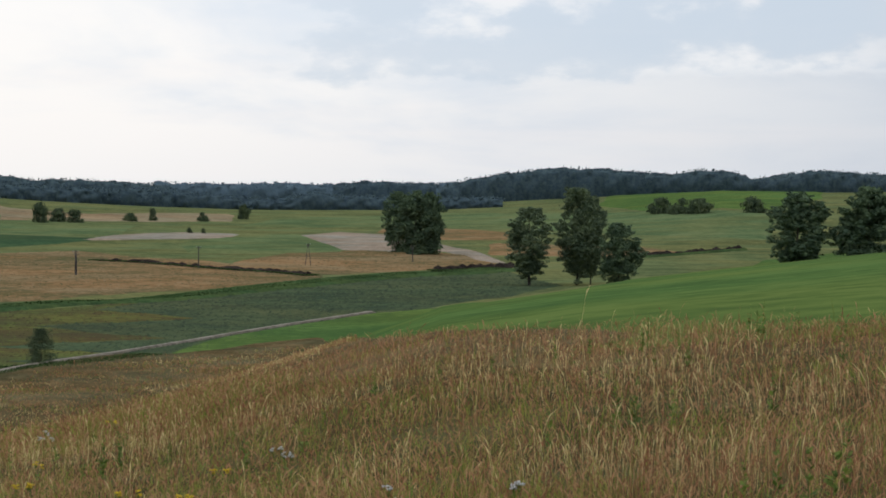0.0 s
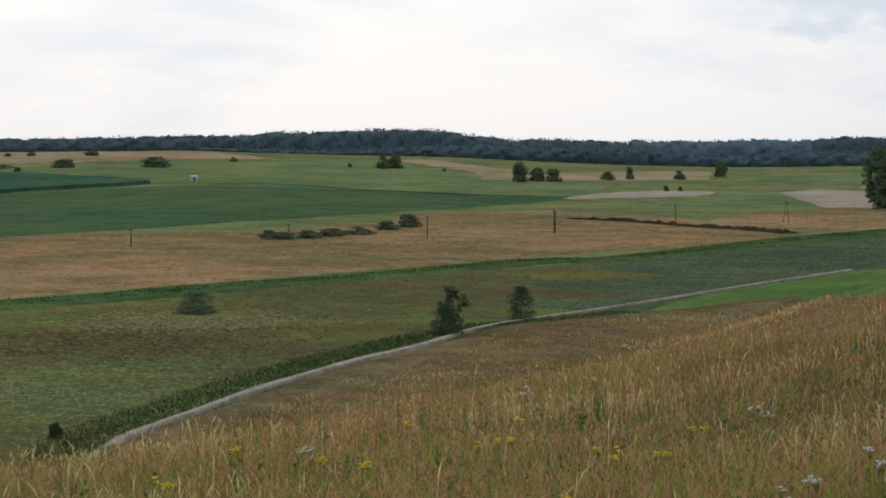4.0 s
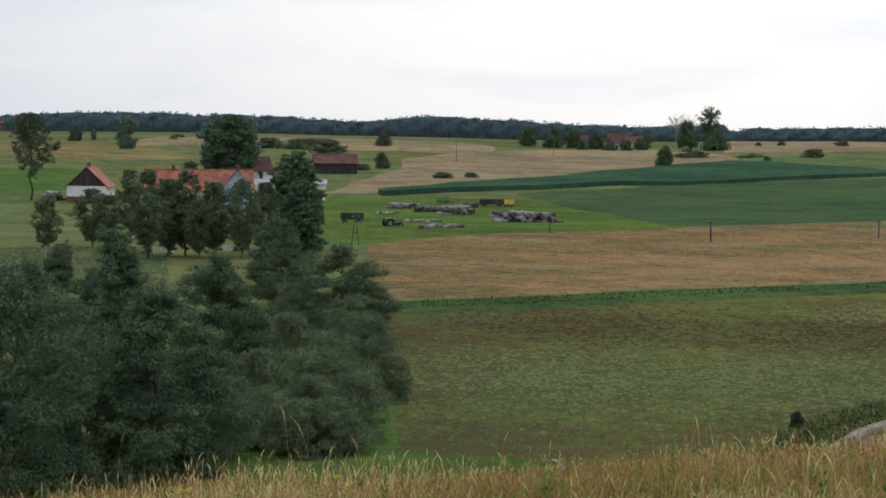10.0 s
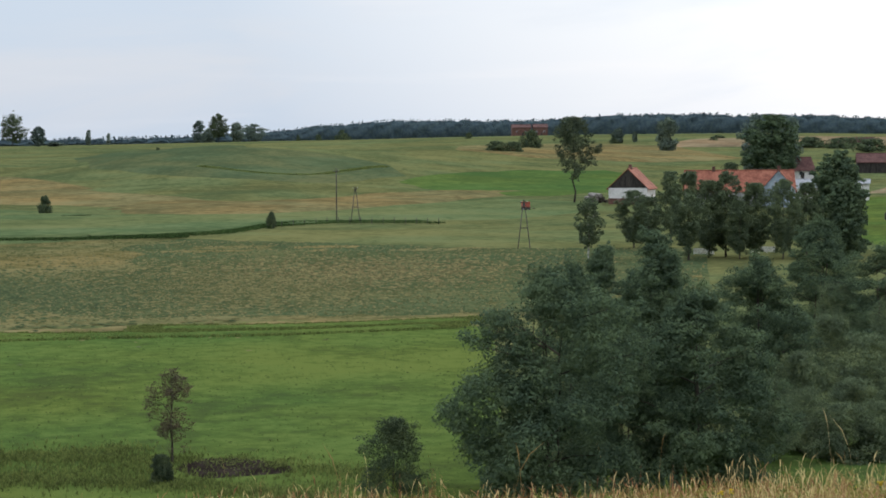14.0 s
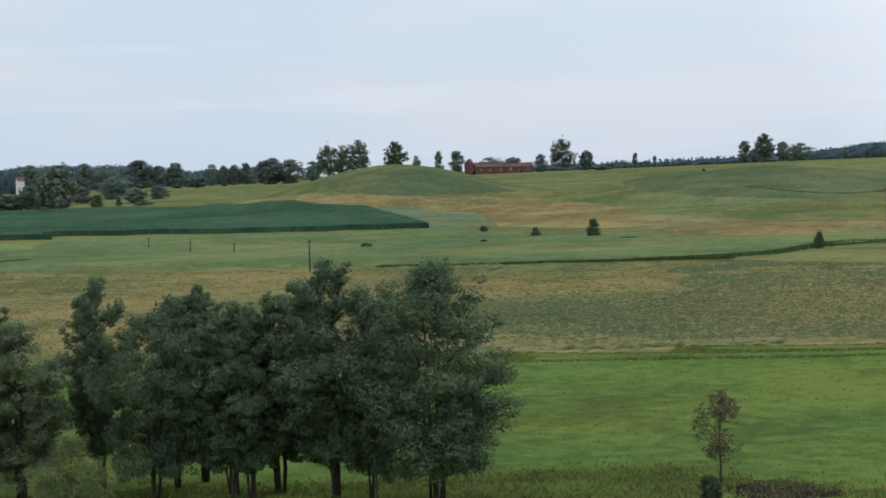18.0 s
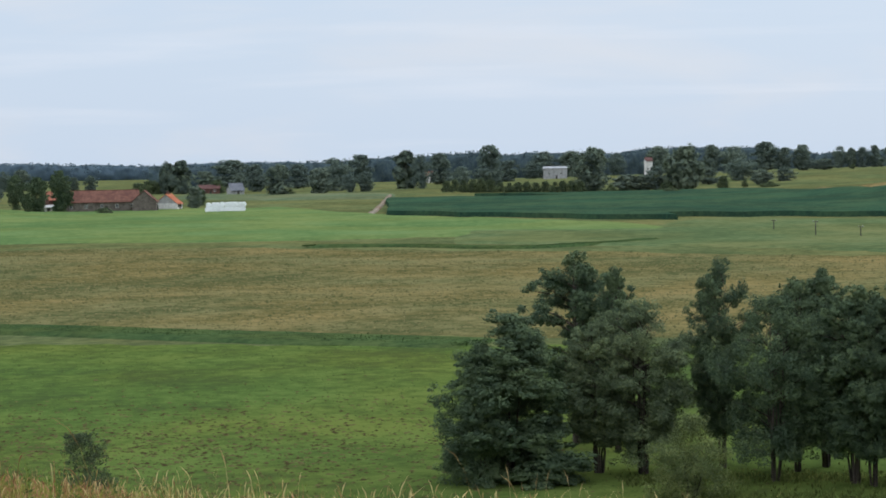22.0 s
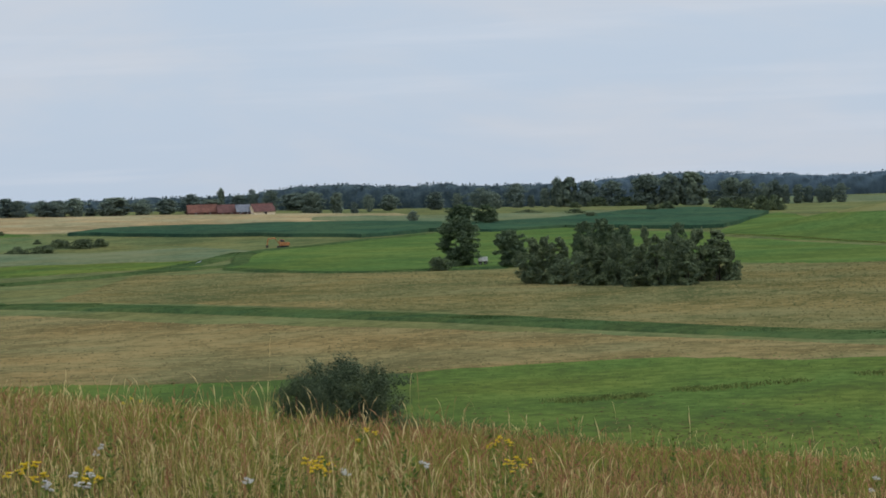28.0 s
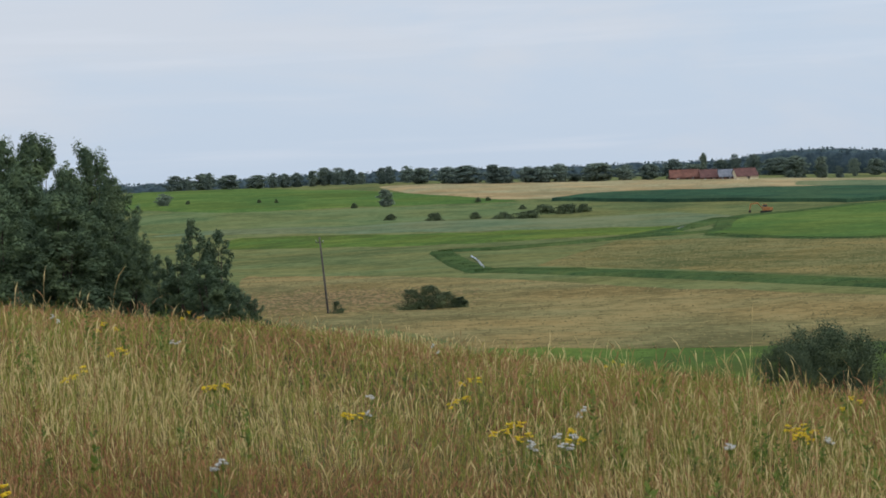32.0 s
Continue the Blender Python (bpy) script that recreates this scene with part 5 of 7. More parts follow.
plant('bush_far', 132.98, 885.7, 2.0, 2.0)
plant('bush_far', 135.00, 895.3, 2.0, 2.3)
plant('lime', 135.68, 894.2, 5.8, 8.8)
plant('bush_far', 83.94, 905.0, 5.3, 5.7)
plant('bush_far', 83.68, 894.2, 5.3, 5.6)
plant('bush_far', 83.42, 886.7, 5.4, 5.5)
plant('bush_far', 83.16, 880.4, 5.5, 5.5)
plant('bush_far', 82.90, 875.1, 5.6, 5.5)
plant('bush_far', 82.64, 870.9, 5.7, 5.4)
plant('bush_far', 82.38, 866.8, 3.9, 5.4)
plant('bush_far', 82.12, 862.6, 4.0, 5.4)
plant('bush_far', 81.86, 858.5, 4.1, 5.4)
plant('bush_far', 81.60, 855.4, 4.2, 5.4)
plant('bush_far', 81.34, 852.3, 4.3, 5.3)
plant('bush_far', 81.08, 848.2, 4.4, 5.3)
plant('bush_far', 80.82, 845.2, 4.5, 5.3)
plant('bush_far', 80.57, 843.2, 4.6, 5.3)
plant('bush_far', 80.31, 840.1, 4.7, 5.3)
plant('bush_far', 80.05, 837.1, 4.8, 5.2)

# ---- buildings, poles and farm things ----
def block(x0, x1, y0, y1, z0, z1):
    v = [(x, y, z) for z in (z0, z1) for y in (y0, y1) for x in (x0, x1)]
    return v, [(0, 2, 3, 1), (4, 5, 7, 6), (0, 1, 5, 4), (2, 6, 7, 3), (0, 4, 6, 2), (1, 3, 7, 5)]


def stand(name, label, category, az, d, turn=0.0, group=""):
    root = new(name)
    root.matrix_basis = Matrix.Translation(spot(az, d)) @ Matrix.Rotation(radians(az + turn), 4, "Z")
    return tagged(root, label, category, group)


def house(name, label, az, d, long, deep, wall, ridge, turn, wallmat, roofmat, windows, gable=None, chimney=False, gable_window=False, plinth=None):
    root = stand(name, label, "building", az, d, turn)
    l, w = long / 2, deep / 2
    z0 = -0.8
    # four walls with thickness
    mesh_object("wall", *block(-l, l, -w, -w + .3, z0, wall), M[wallmat], root)
    mesh_object("wall", *block(-l, l, w - .3, w, z0, wall), M[wallmat], root)
    for s in (-1, 1):
        mesh_object("wall", *block(s * l - (.3 if s > 0 else 0), s * l + (0 if s > 0 else .3), -w + .3, w - .3, z0, wall), M[wallmat], root)
        x0, x1 = sorted((s * l, s * (l - .25)))
        v = [(x, y, z) for x in (x0, x1) for y, z in ((-w, wall), (w, wall), (0, ridge - .1))]
        mesh_object("gable", v, [(0, 2, 1), (3, 4, 5), (0, 1, 4, 3), (1, 2, 5, 4), (2, 0, 3, 5)], M[gable or wallmat], root)
        if gable_window:
            for k in (-.5, .5):
                xa = s * (l + .02)
                win = mesh_object("window", *block(min(xa, xa - s * .1), max(xa, xa - s * .1), k - .4, k + .4, wall + .5, wall + 1.6), M["white_wall"], root)
                mesh_object("pane", *block(min(xa, xa + s * .03), max(xa, xa + s * .03), k - .3, k + .3, wall + .6, wall + 1.5), M["glass"], win)
    over, t = 0.45, 0.16
    fall = (ridge - wall) / w
    for s in (-1, 1):
        lo = (s * (w + over), wall - over * fall)
        v = []
        for x in (-l - .3, l + .3):
            v += [(x, 0, ridge), (x, lo[0], lo[1]), (x, lo[0], lo[1] + t), (x, 0, ridge + t)]
        f = [(0, 1, 2, 3), (7, 6, 5, 4), (0, 4, 5, 1), (1, 5, 6, 2), (2, 6, 7, 3), (3, 7, 4, 0)]
        mesh_object("roof_slope", v, f, M[roofmat], root)
    mesh_object("ridge_cap", *tube([(-l - .3, 0, ridge + t), (l + .3, 0, ridge + t)], [.14, .14], 6), M[roofmat], root)
    if plinth:
        mesh_object("plinth", *block(-l - .04, l + .04, -w - .04, w + .04, z0, wall * .35), M[plinth], root)
    if chimney or gable:
        mesh_object("chimney", *block(-l * .5, -l * .5 + .7, -.35, .35, ridge - .6, ridge + 1.0), M["brick"], root)
    for k in range(windows):
        x = -l + long * (k + .5) / windows
        h0 = wall * .38
        win = mesh_object("window", *block(x - .55, x + .55, -w - .03, -w + .1, h0, min(wall - .2, h0 + 1.3)), M["white_wall"], root)
        for s in (-1, 1):
            mesh_object("pane", *block(x + s * .26 - .21, x + s * .26 + .21, -w - .05, -w - .02, h0 + .1, min(wall - .3, h0 + 1.2)), M["glass"], win)
    mesh_object("door", *block(l * .12 - .6, l * .12 + .6, -w - .045, -w + .05, -.2, min(2.0, wall - .3)), M["dark_board"], root)
    return root


def pole(kind, az, d, h, lean):
    words = {"single": "grey weathered wooden utility pole with crossarm", "wired": "dark utility pole with braced crossarm", "frame": "wooden A-frame utility pole with crossarm"}[kind]
    root = stand("utility_pole", words, "utility pole", az, d, 0, "utility poles across the valley")
    dx = h * math.tan(radians(lean))
    k = 1.0 if d < 300 else 0.8
    if kind == "frame":
        for s in (-1, 1):
            mesh_object("leg", *tube([(s * h * .13, 0, -.4), (s * .1, 0, h * .93)], [.075, .055], 8), M["wood"], root, smooth=True)
        mesh_object("brace", *tube([(-h * .07, 0, h * .42), (h * .07, 0, h * .42)], [.06, .06], 6), M["wood"], root)
        mesh_object("head", *tube([(0, 0, h * .86), (0, 0, h)], [.1, .08], 8), M["wood"], root)
    else:
        mesh_object("shaft", *tube([(0, 0, -.4), (dx * .5, 0, h * .5), (dx, 0, h)], [k * .15, k * .13, k * .10], 9), M["wood"], root, smooth=True)
    arm = mesh_object("crossarm", *block(dx - .5, dx + .5, -.05, .05, h * .925, h * .925 + .1), M["wood"], root)
    for x in (-.42, .42):
        mesh_object("insulator", *tube([(dx + x, 0, h * .925 + .13), (dx + x, 0, h * .925 + .22), (dx + x, 0, h * .925 + .34)], [.03, .05, .02], 7), M["grey_wall"], arm)


def log_pile(az, d, wide, label, rows):
    root = stand("log_pile", label, "log pile", az, d, 12)
    rng = random.Random(int(az * 10) + rows)
    r = 0.42
    n = max(3, int(wide / 0.85))
    for row in range(rows):
        for k in range(n - row):
            x = (k - (n - row) / 2 + .5) * .85 + rng.uniform(-.4, .4)
            z = r * .8 + row * r * 1.5
            a = rng.gauss(0, .22 if rows > 2 else .6) + (1.9 if rows > 2 else 1.2)
            ln = rng.uniform(1.6, 2.6) if rows > 2 else rng.uniform(.8, 2.0)
            y = rng.uniform(-1, 1)
            rr_ = r * rng.uniform(.8, 1.15)
            p, q = (x - ln * math.cos(a), y - ln * math.sin(a), z + rng.uniform(-.08, .1)), (x + ln * math.cos(a), y + ln * math.sin(a), z + rng.uniform(-.1, .3))
            v, f = tube([p, q], [rr_, rr_ * .92], 10)
            f.append(tuple(range(9, -1, -1)))
            mesh_object("log", v, f, M["log"], root)


def wheel(root, x, y, r, wdt):
    v, f = [], []
    for s in (-1, 1):
        for rr_ in (r * .55, r):
            for k in range(14):
                a = 2 * math.pi * k / 14
                v.append((x + math.cos(a) * rr_, y + s * wdt / 2, r + math.sin(a) * rr_))
    for k in range(14):
        j = (k + 1) % 14
        f += [(k, j, 14 + j, 14 + k), (28 + k, 42 + k, 42 + j, 28 + j), (14 + k, 14 + j, 42 + j, 42 + k), (k, 28 + k, 28 + j, j)]
    w = mesh_object("wheel", v, f, M["rubber"], root)
    mesh_object("rim", *tube([(x, y - wdt * .3, r), (x, y + wdt * .3, r)], [r * .56, r * .56], 12), M["grey_wall"], w)


def trailer(az, d, wide, mat):
    root = stand("farm_trailer", {"dark_board": "long dark wooden farm trailer in yard", "yellow": "yellow farm machine standing in the yard", "grey_wall": "grey boarded farm trailer on grass", "greenpaint": "pale green tarpaulin covered cart", "redpaint": "rusty red farm cart beside the field", "white_wall": "white trailer parked under trees"}[mat], "trailer", az, d, 4)
    l = max(wide, 1.4) / 2
    mesh_object("bed", *block(-l, l, -1, 1, .75, .9), M["wood"], root)
    for y in (-1, .94):
        mesh_object("side_board", *block(-l, l, y, y + .06, .9, 1.9), M[mat], root)
    for x in (-l, l - .06):
        mesh_object("end_board", *block(x, x + .06, -.94, .94, .9, 1.9), M[mat], root)
    mesh_object("load", *block(-l * .9, l * .9, -.88, .88, .9, 1.75), M[mat], root)
    mesh_object("drawbar", *tube([(l, 0, .7), (l + 1.2, 0, .5)], [.05, .05], 6), M["dark_board"], root)
    for x in (-l * .6, l * .6):
        for y in (-.95, .95):
            wheel(root, x, y, .4, .22)


def tractor(az, d, wide, mat):
    root = stand("tractor", {"greenpaint": "old green tractor standing on grass", "redpaint": "red tractor beside the white shed"}[mat], "tractor", az, d, 20)
    mesh_object("bonnet", *block(.1, 1.6, -.38, .38, .75, 1.35), M[mat], root)
    cab = mesh_object("cab", *block(-1.0, .1, -.65, .65, .8, 1.5), M[mat], root)
    for x in (-.98, .02):
        for y in (-.62, .56):
            mesh_object("cab_pillar", *block(x, x + .06, y, y + .06, 1.5, 2.3), M["dark_board"], cab)
    mesh_object("cab_roof", *block(-1.1, .2, -.72, .72, 2.3, 2.42), M[mat], root)
    mesh_object("exhaust", *tube([(1.0, .2, 1.35), (1.0, .2, 2.1)], [.04, .04], 8), M["dark_board"], root)
    for y in (-.85, .85):
        wheel(root, -.6, y, .75, .4)
        wheel(root, 1.25, y * .85, .42, .25)


def hut(az, d, wide):
    root = stand("field_hut", "small pale field hut with grey roof", "hut", az, d, 20)
    mesh_object("wall", *block(-1.1, 1.1, -.9, .9, -.2, 1.6), M["grey_wall"], root)
    v = [(x, y, z) for x in (-1.3, 1.3) for y, z in ((-1.1, 1.55), (1.1, 1.55), (0, 2.15))]
    mesh_object("roof", v, [(0, 2, 1), (3, 4, 5), (0, 1, 4, 3), (1, 2, 5, 4), (2, 0, 3, 5)], M["grey_roof"], root)
    mesh_object("door", *block(-.35, .35, -.94, -.88, 0, 1.45), M["dark_board"], root)


def bale_stack(az, d, wide):
    root = stand("bale_stack", "long stack of white wrapped round bales", "bales", az, d, 0)
    rng = random.Random(3)
    r = .95
    n = int(wide / 1.5)
    for row in range(2):
        for col in range(2):
            for k in range(n):
                if row and rng.random() < .18:
                    continue
                x = (k - n / 2 + .5 + row * .3) * 1.5 + rng.uniform(-.2, .2)
                y, z = col * 1.4 - .7, r + row * 1.55 + rng.uniform(-.1, .1)
                pts = [(x, y - .66, z), (x, y - .6, z), (x, y + .6, z), (x, y + .66, z)]
                v, f = tube(pts, [r * .84, r, r, r * .84], 14)
                f.append(tuple(range(13, -1, -1)))
                mesh_object("bale", v, f, M["white_plastic"], root, smooth=False)


def digger(az, d, wide):
    root = stand("excavator", "orange excavator with bent arm beside ditch", "excavator", az, d, 10)
    mesh_object("track", *block(-1.5, 1.9, -1.3, -.75, 0, .8), M["rubber"], root)
    mesh_object("track", *block(-1.5, 1.9, .75, 1.3, 0, .8), M["rubber"], root)
    body = mesh_object("body", *block(-.8, 2.3, -1.15, 1.15, .9, 1.9), M["orangepaint"], root)
    mesh_object("turntable", *tube([(.2, 0, .6), (.2, 0, .9)], [.7, .7], 14), M["dark_board"], root)
    cab = mesh_object("cab", *block(-.9, .5, -1.1, -.1, 1.9, 2.9), M["orangepaint"], root)
    mesh_object("pane", *block(-.8, .4, -1.13, -1.09, 2.05, 2.75), M["glass"], cab)
    boom = mesh_object("boom", *tube([(-.8, .3, 1.6), (-2.4, .3, 3.4), (-4.6, .3, 3.2)], [.28, .26, .18], 6), M["orangepaint"], root)
    mesh_object("arm", *tube([(-4.5, .3, 3.3), (-5.0, .3, 1.2)], [.2, .14], 6), M["orangepaint"], root)
    mesh_object("bucket", *block(-5.3, -4.6, -.15, .75, .35, 1.2), M["dark_board"], root)


def board_fence(az, d, wide):
    root = stand("board_fence", "low white board fence behind birch trunks", "fence", az, d, 0)
    n = max(3, int(wide / 0.9))
    for k in range(n + 1):
        x = -wide / 2 + wide * k / n
        mesh_object("post", *block(x - .05, x + .05, -.05, .05, -.3, .75), M["white_wall"], root)
    for z in (.12, .36, .6):
        mesh_object("rail", *block(-wide / 2 - .1, wide / 2 + .1, -.085, -.055, z, z + .16), M["white_wall"], root)


POST = []


def fence_post(az, d):
    if POST:
        copy_thing(POST[0], Matrix.Translation(spot(az, d)))
        return
    root = tagged(new("fence_post"), "short grey wooden fence post beside ditch", "fence post", "fence posts along the ditch")
    mesh_object("shaft", *tube([(0, 0, -.3), (.02, 0, .6), (.03, 0, 1.15)], [.07, .065, .055], 7), M["wood"], root, smooth=True)
    root.matrix_basis = Matrix.Translation(spot(az, d))
    POST.append(root)


def smooth_line(pts, step):
    """Points along a bent line, evenly spaced, in the plan."""
    xy = [np.array(at(a, d)) for a, d in pts]
    out = []
    for i in range(len(xy) - 1):
        p0, p1, p2, p3 = xy[max(i - 1, 0)], xy[i], xy[i + 1], xy[min(i + 2, len(xy) - 1)]
        n = max(2, int(np.linalg.norm(p2 - p1) / step))
        for k in range(n):
            t = k / n
            out.append(0.5 * (2 * p1 + (p2 - p0) * t + (2 * p0 - 5 * p1 + 4 * p2 - p3) * t * t + (3 * p1 - p0 - 3 * p2 + p3) * t ** 3))
    out.append(xy[-1])
    return np.array(out)


def land(x, y):
    return height(np.degrees(np.arctan2(-x, y)), np.hypot(x, y))


def track(name, label, width, mat, pts):
    p = smooth_line(pts, 2.5)
    t = np.gradient(p, axis=0)
    t /= np.linalg.norm(t, axis=1)[:, None]
    nrm = np.stack([-t[:, 1], t[:, 0]], 1)
    rng = np.random.default_rng(5)
    verts, faces = [], []
    cols = (-.62, -.5, -.3, -.1, .1, .3, .5, .62)
    for i in range(len(p)):
        for j, c in enumerate(cols):
            q = p[i] + nrm[i] * (c * width + (rng.uniform(-.15, .15) if abs(c) == .5 else 0))
            up = (-.08 if abs(c) == .62 else .09 if abs(c) == .5 else .11) * (1 + math.hypot(q[0], q[1]) / 150) if 0 < i < len(p) - 1 else -.08
            verts.append((q[0], q[1], float(land(q[0], q[1])) + up))
    m = len(cols)
    for i in range(len(p) - 1):
        for j in range(m - 1):
            faces.append((i * m + j, i * m + j + 1, (i + 1) * m + j + 1, (i + 1) * m + j))
    return tagged(mesh_object(name, verts, faces, M[mat], smooth=True), label, {"water": "water", "bank": "bank", "lush": "bank"}.get(mat, "road"), kind="structure")


def spoil_bank(label, width, tall, pts):
    """A low uneven bank of dug earth beside a ditch."""
    p = smooth_line(pts, 1.6)
    t = np.gradient(p, axis=0)
    t /= np.linalg.norm(t, axis=1)[:, None]
    nrm = np.stack([-t[:, 1], t[:, 0]], 1)
    rng = np.random.default_rng(len(p))
    verts, faces = [], []
    cols = ((-.5, -.1), (-.3, .55), (-.05, 1.0), (.2, .7), (.5, -.1))
    for i in range(len(p)):
        lump = rng.uniform(.45, 1.25)
        for c, up in cols:
            q = p[i] + nrm[i] * c * width * rng.uniform(.8, 1.2)
            verts.append((q[0], q[1], float(land(q[0], q[1])) + up * tall * (lump if up > 0 else 1) * (1 if 0 < i < len(p) - 1 else .1)))
    m = len(cols)
    for i in range(len(p) - 1):
        for j in range(m - 1):
            faces.append((i * m + j, i * m + j + 1, (i + 1) * m + j + 1, (i + 1) * m + j))
    return tagged(mesh_object("spoil_bank", verts, faces, M["soil"]), label, "bank", kind="structure")


def blades(rng, x, y, z, h, w, lean, head, flow=None):
    """Upright stems as bent strips; head: how much wider the seed head is than the stem (0: a plain blade)."""
    n = len(x)
    a, b = rng.uniform(0, 2 * np.pi, n), rng.uniform(0, 2 * np.pi, n)
    if flow is not None:
        b = flow + rng.normal(0, 1.5, n)
    side = np.stack([np.cos(a), np.sin(a), np.zeros(n)], 1) * (w / 2)[:, None]
    bend = np.stack([np.cos(b), np.sin(b), np.zeros(n)], 1) * (h * lean * rng.uniform(.2, 1, n))[:, None]
    root = np.stack([x, y, z], 1)
    up = np.zeros((n, 3))
    up[:, 2] = h
    levels = ((0, .9), (.45, .8), (.74, .6), (.86, head), (1.0, .3)) if head else ((0, .8), (.55, 1.0), (1.0, .08))
    v = []
    for k, ww in levels:
        c = root + up * (k - .12 * k * k * lean - .10 * k ** 6) + bend * (k * k + .35 * k ** 6)
        v += [c - side * ww, c + side * ww]
    m = len(v)
    v = np.stack(v, 1).reshape(-1, 3)
    base = (np.arange(n) * m)[:, None]
    f = np.concatenate([base + np.array([[2 * k, 2 * k + 1, 2 * k + 3, 2 * k + 2]]) for k in range(m // 2 - 1)], 1).reshape(-1, 4)
    return v, f


def reeds(name, label, width, tall, count, pts, mat="ditch"):
    count = int(count * 2.2)
    rng = np.random.default_rng(len(pts) * 100 + count)
    p = smooth_line(pts, 1.5)
    i = rng.integers(0, len(p), count)
    t = np.gradient(p, axis=0)
    t /= np.linalg.norm(t, axis=1)[:, None]
    row = rng.choice((-.34, .34, 0), count, p=(.42, .36, .22))
    off = width * (row + rng.normal(0, 1, count) * np.where(row == 0, .34, .07))
    x = p[i, 0] - t[i, 1] * off + rng.uniform(-1, 1, count)
    y = p[i, 1] + t[i, 0] * off + rng.uniform(-1, 1, count)
    d = np.hypot(x, y)
    h = .48 * tall * rng.uniform(.35, 1.3, count) * (.72 + .15 * np.sin(x / 5.1 + y / 4.3) * np.sin(x / 9.7))
    v, f = blades(rng, x, y, land(x, y) + .0005 * d, np.maximum(h, .2), .03 + d * .00030 * rng.uniform(.6, 1.4, count), .5, 0)
    ob = mesh_object(name, v, f, M[mat])
    return tagged(ob, label, "reeds", kind="stuff")


def wood(name, label, mat, d0, depth, conifer, tops):
    """A wood as one mass: rows of joined crowns whose tops follow the given line of heights, with loose sprays on them."""
    rng = np.random.default_rng(int(d0) + len(tops))
    az = np.array([a for a, _ in tops])
    top = np.array([z for _, z in tops])
    arc = radians(az[-1] - az[0]) * d0
    far = d0 / 1500
    verts, faces, base = [], [], 0
    for layer in range(3):
        cols = max(12, int(arc / (1.5 * far)))
        a = np.linspace(az[0], az[-1], cols)
        s = np.arange(cols) * 1.5
        d = d0 + layer * depth * .3 + 5 * np.sin(s / 23 + layer * 2)
        ground = height(a, d)
        crest = EYE + (np.interp(a, az, top) - EYE) * d / d0 - (1.6 - .8 * layer) * far
        # single crowns: each a bump of its own width and height
        lump = np.zeros(cols)
        pos = 0.0
        while pos < s[-1]:
            w = rng.uniform(3.2, 4.6) if rng.random() < conifer else rng.uniform(5, 9)
            tall, peak = rng.normal(0, .9) * far, w < 4.7
            u = np.abs(s - pos) / w
            shape = np.where(u < 1, (1 - u) * 2.6 if peak else np.sqrt(np.clip(1 - u * u, 0, 1)) * 1.8, 0) * far
            lump = np.maximum(lump, shape + np.where(u < 1, tall, 0))
            pos += w * rng.uniform(.7, 1.1)
        h = np.maximum(crest - ground - 3.6 * far + lump * .7, 2.0)
        rows = []
        for up, deep in ((-.15, 0), (.25, -1.5), (.5, -1), (.75, 1), (.92, 3), (1, 6), (.9, 12), (.3, 20)):
            x, y = at(a, d + (deep + rng.uniform(-1.2, 1.2, cols) + 1.5 * np.sin(s / 3.1 + deep)) * far)
            rows.append(np.stack([x, y, ground + h * up + (rng.uniform(-.5, .5, cols) * far if 0 < up < 1 else 0)], 1))
        verts.append(np.concatenate(rows))
        i = np.arange(cols - 1)
        for r in range(len(rows) - 1):
            o = base + r * cols
            faces.append(np.stack([o + i, o + i + 1, o + cols + i + 1, o + cols + i], 1))
        base += cols * len(rows)
    # crowns of single trees that break the outline
    n, k = int(arc / (1.25 * far)), 28
    a = rng.uniform(az[0], az[-1], n)
    d = d0 + depth * rng.uniform(-.02, .75, n)
    ground = height(a, d)
    tip = EYE + (np.interp(a, az, top) - EYE) * d / d0 - np.abs(rng.normal(0, 1.3, n)) * far + .4
    h = np.clip(tip - ground, 3, 11 * far)
    cone = (rng.uniform(0, 1, n) < conifer)[:, None]
    t = rng.uniform(0, .93, (n, k))
    wide = np.where(cone, (1 - t) * .20 + .012, .30 * np.sqrt(np.clip(1 - (1.5 * t - .55) ** 2, .02, 1))) * h[:, None]
    ang = rng.uniform(0, 6.283, (n, k))
    x0, y0 = at(a, d)
    c = np.stack([x0[:, None] + np.cos(ang) * wide, y0[:, None] + np.sin(ang) * wide, (tip - h)[:, None] + h[:, None] * t], 2).reshape(-1, 3)
    m = len(c)
    size = np.where(cone, .55, .7).repeat(k, 1).reshape(-1, 1) * rng.uniform(.7, 1.4, (m, 1)) * far
    face = np.stack([np.cos(ang).ravel(), np.sin(ang).ravel(), np.full(m, .6)], 1) + rng.normal(size=(m, 3)) * .3
    u = np.cross(face, rng.normal(size=(m, 3)))
    u /= np.linalg.norm(u, axis=1)[:, None]
    w = np.cross(face, u)
    w /= np.linalg.norm(w, axis=1)[:, None]
    verts.append(np.stack([c - u * size, c + w * size * .8, c + u * size, c - w * size * .8], 1).reshape(-1, 3))
    faces.append(base + np.arange(4 * m).reshape(-1, 4))
    return tagged(mesh_object(name, np.concatenate(verts), np.concatenate(faces), M[mat], smooth=True), label, "forest", kind="stuff")


FLOWERS = {}


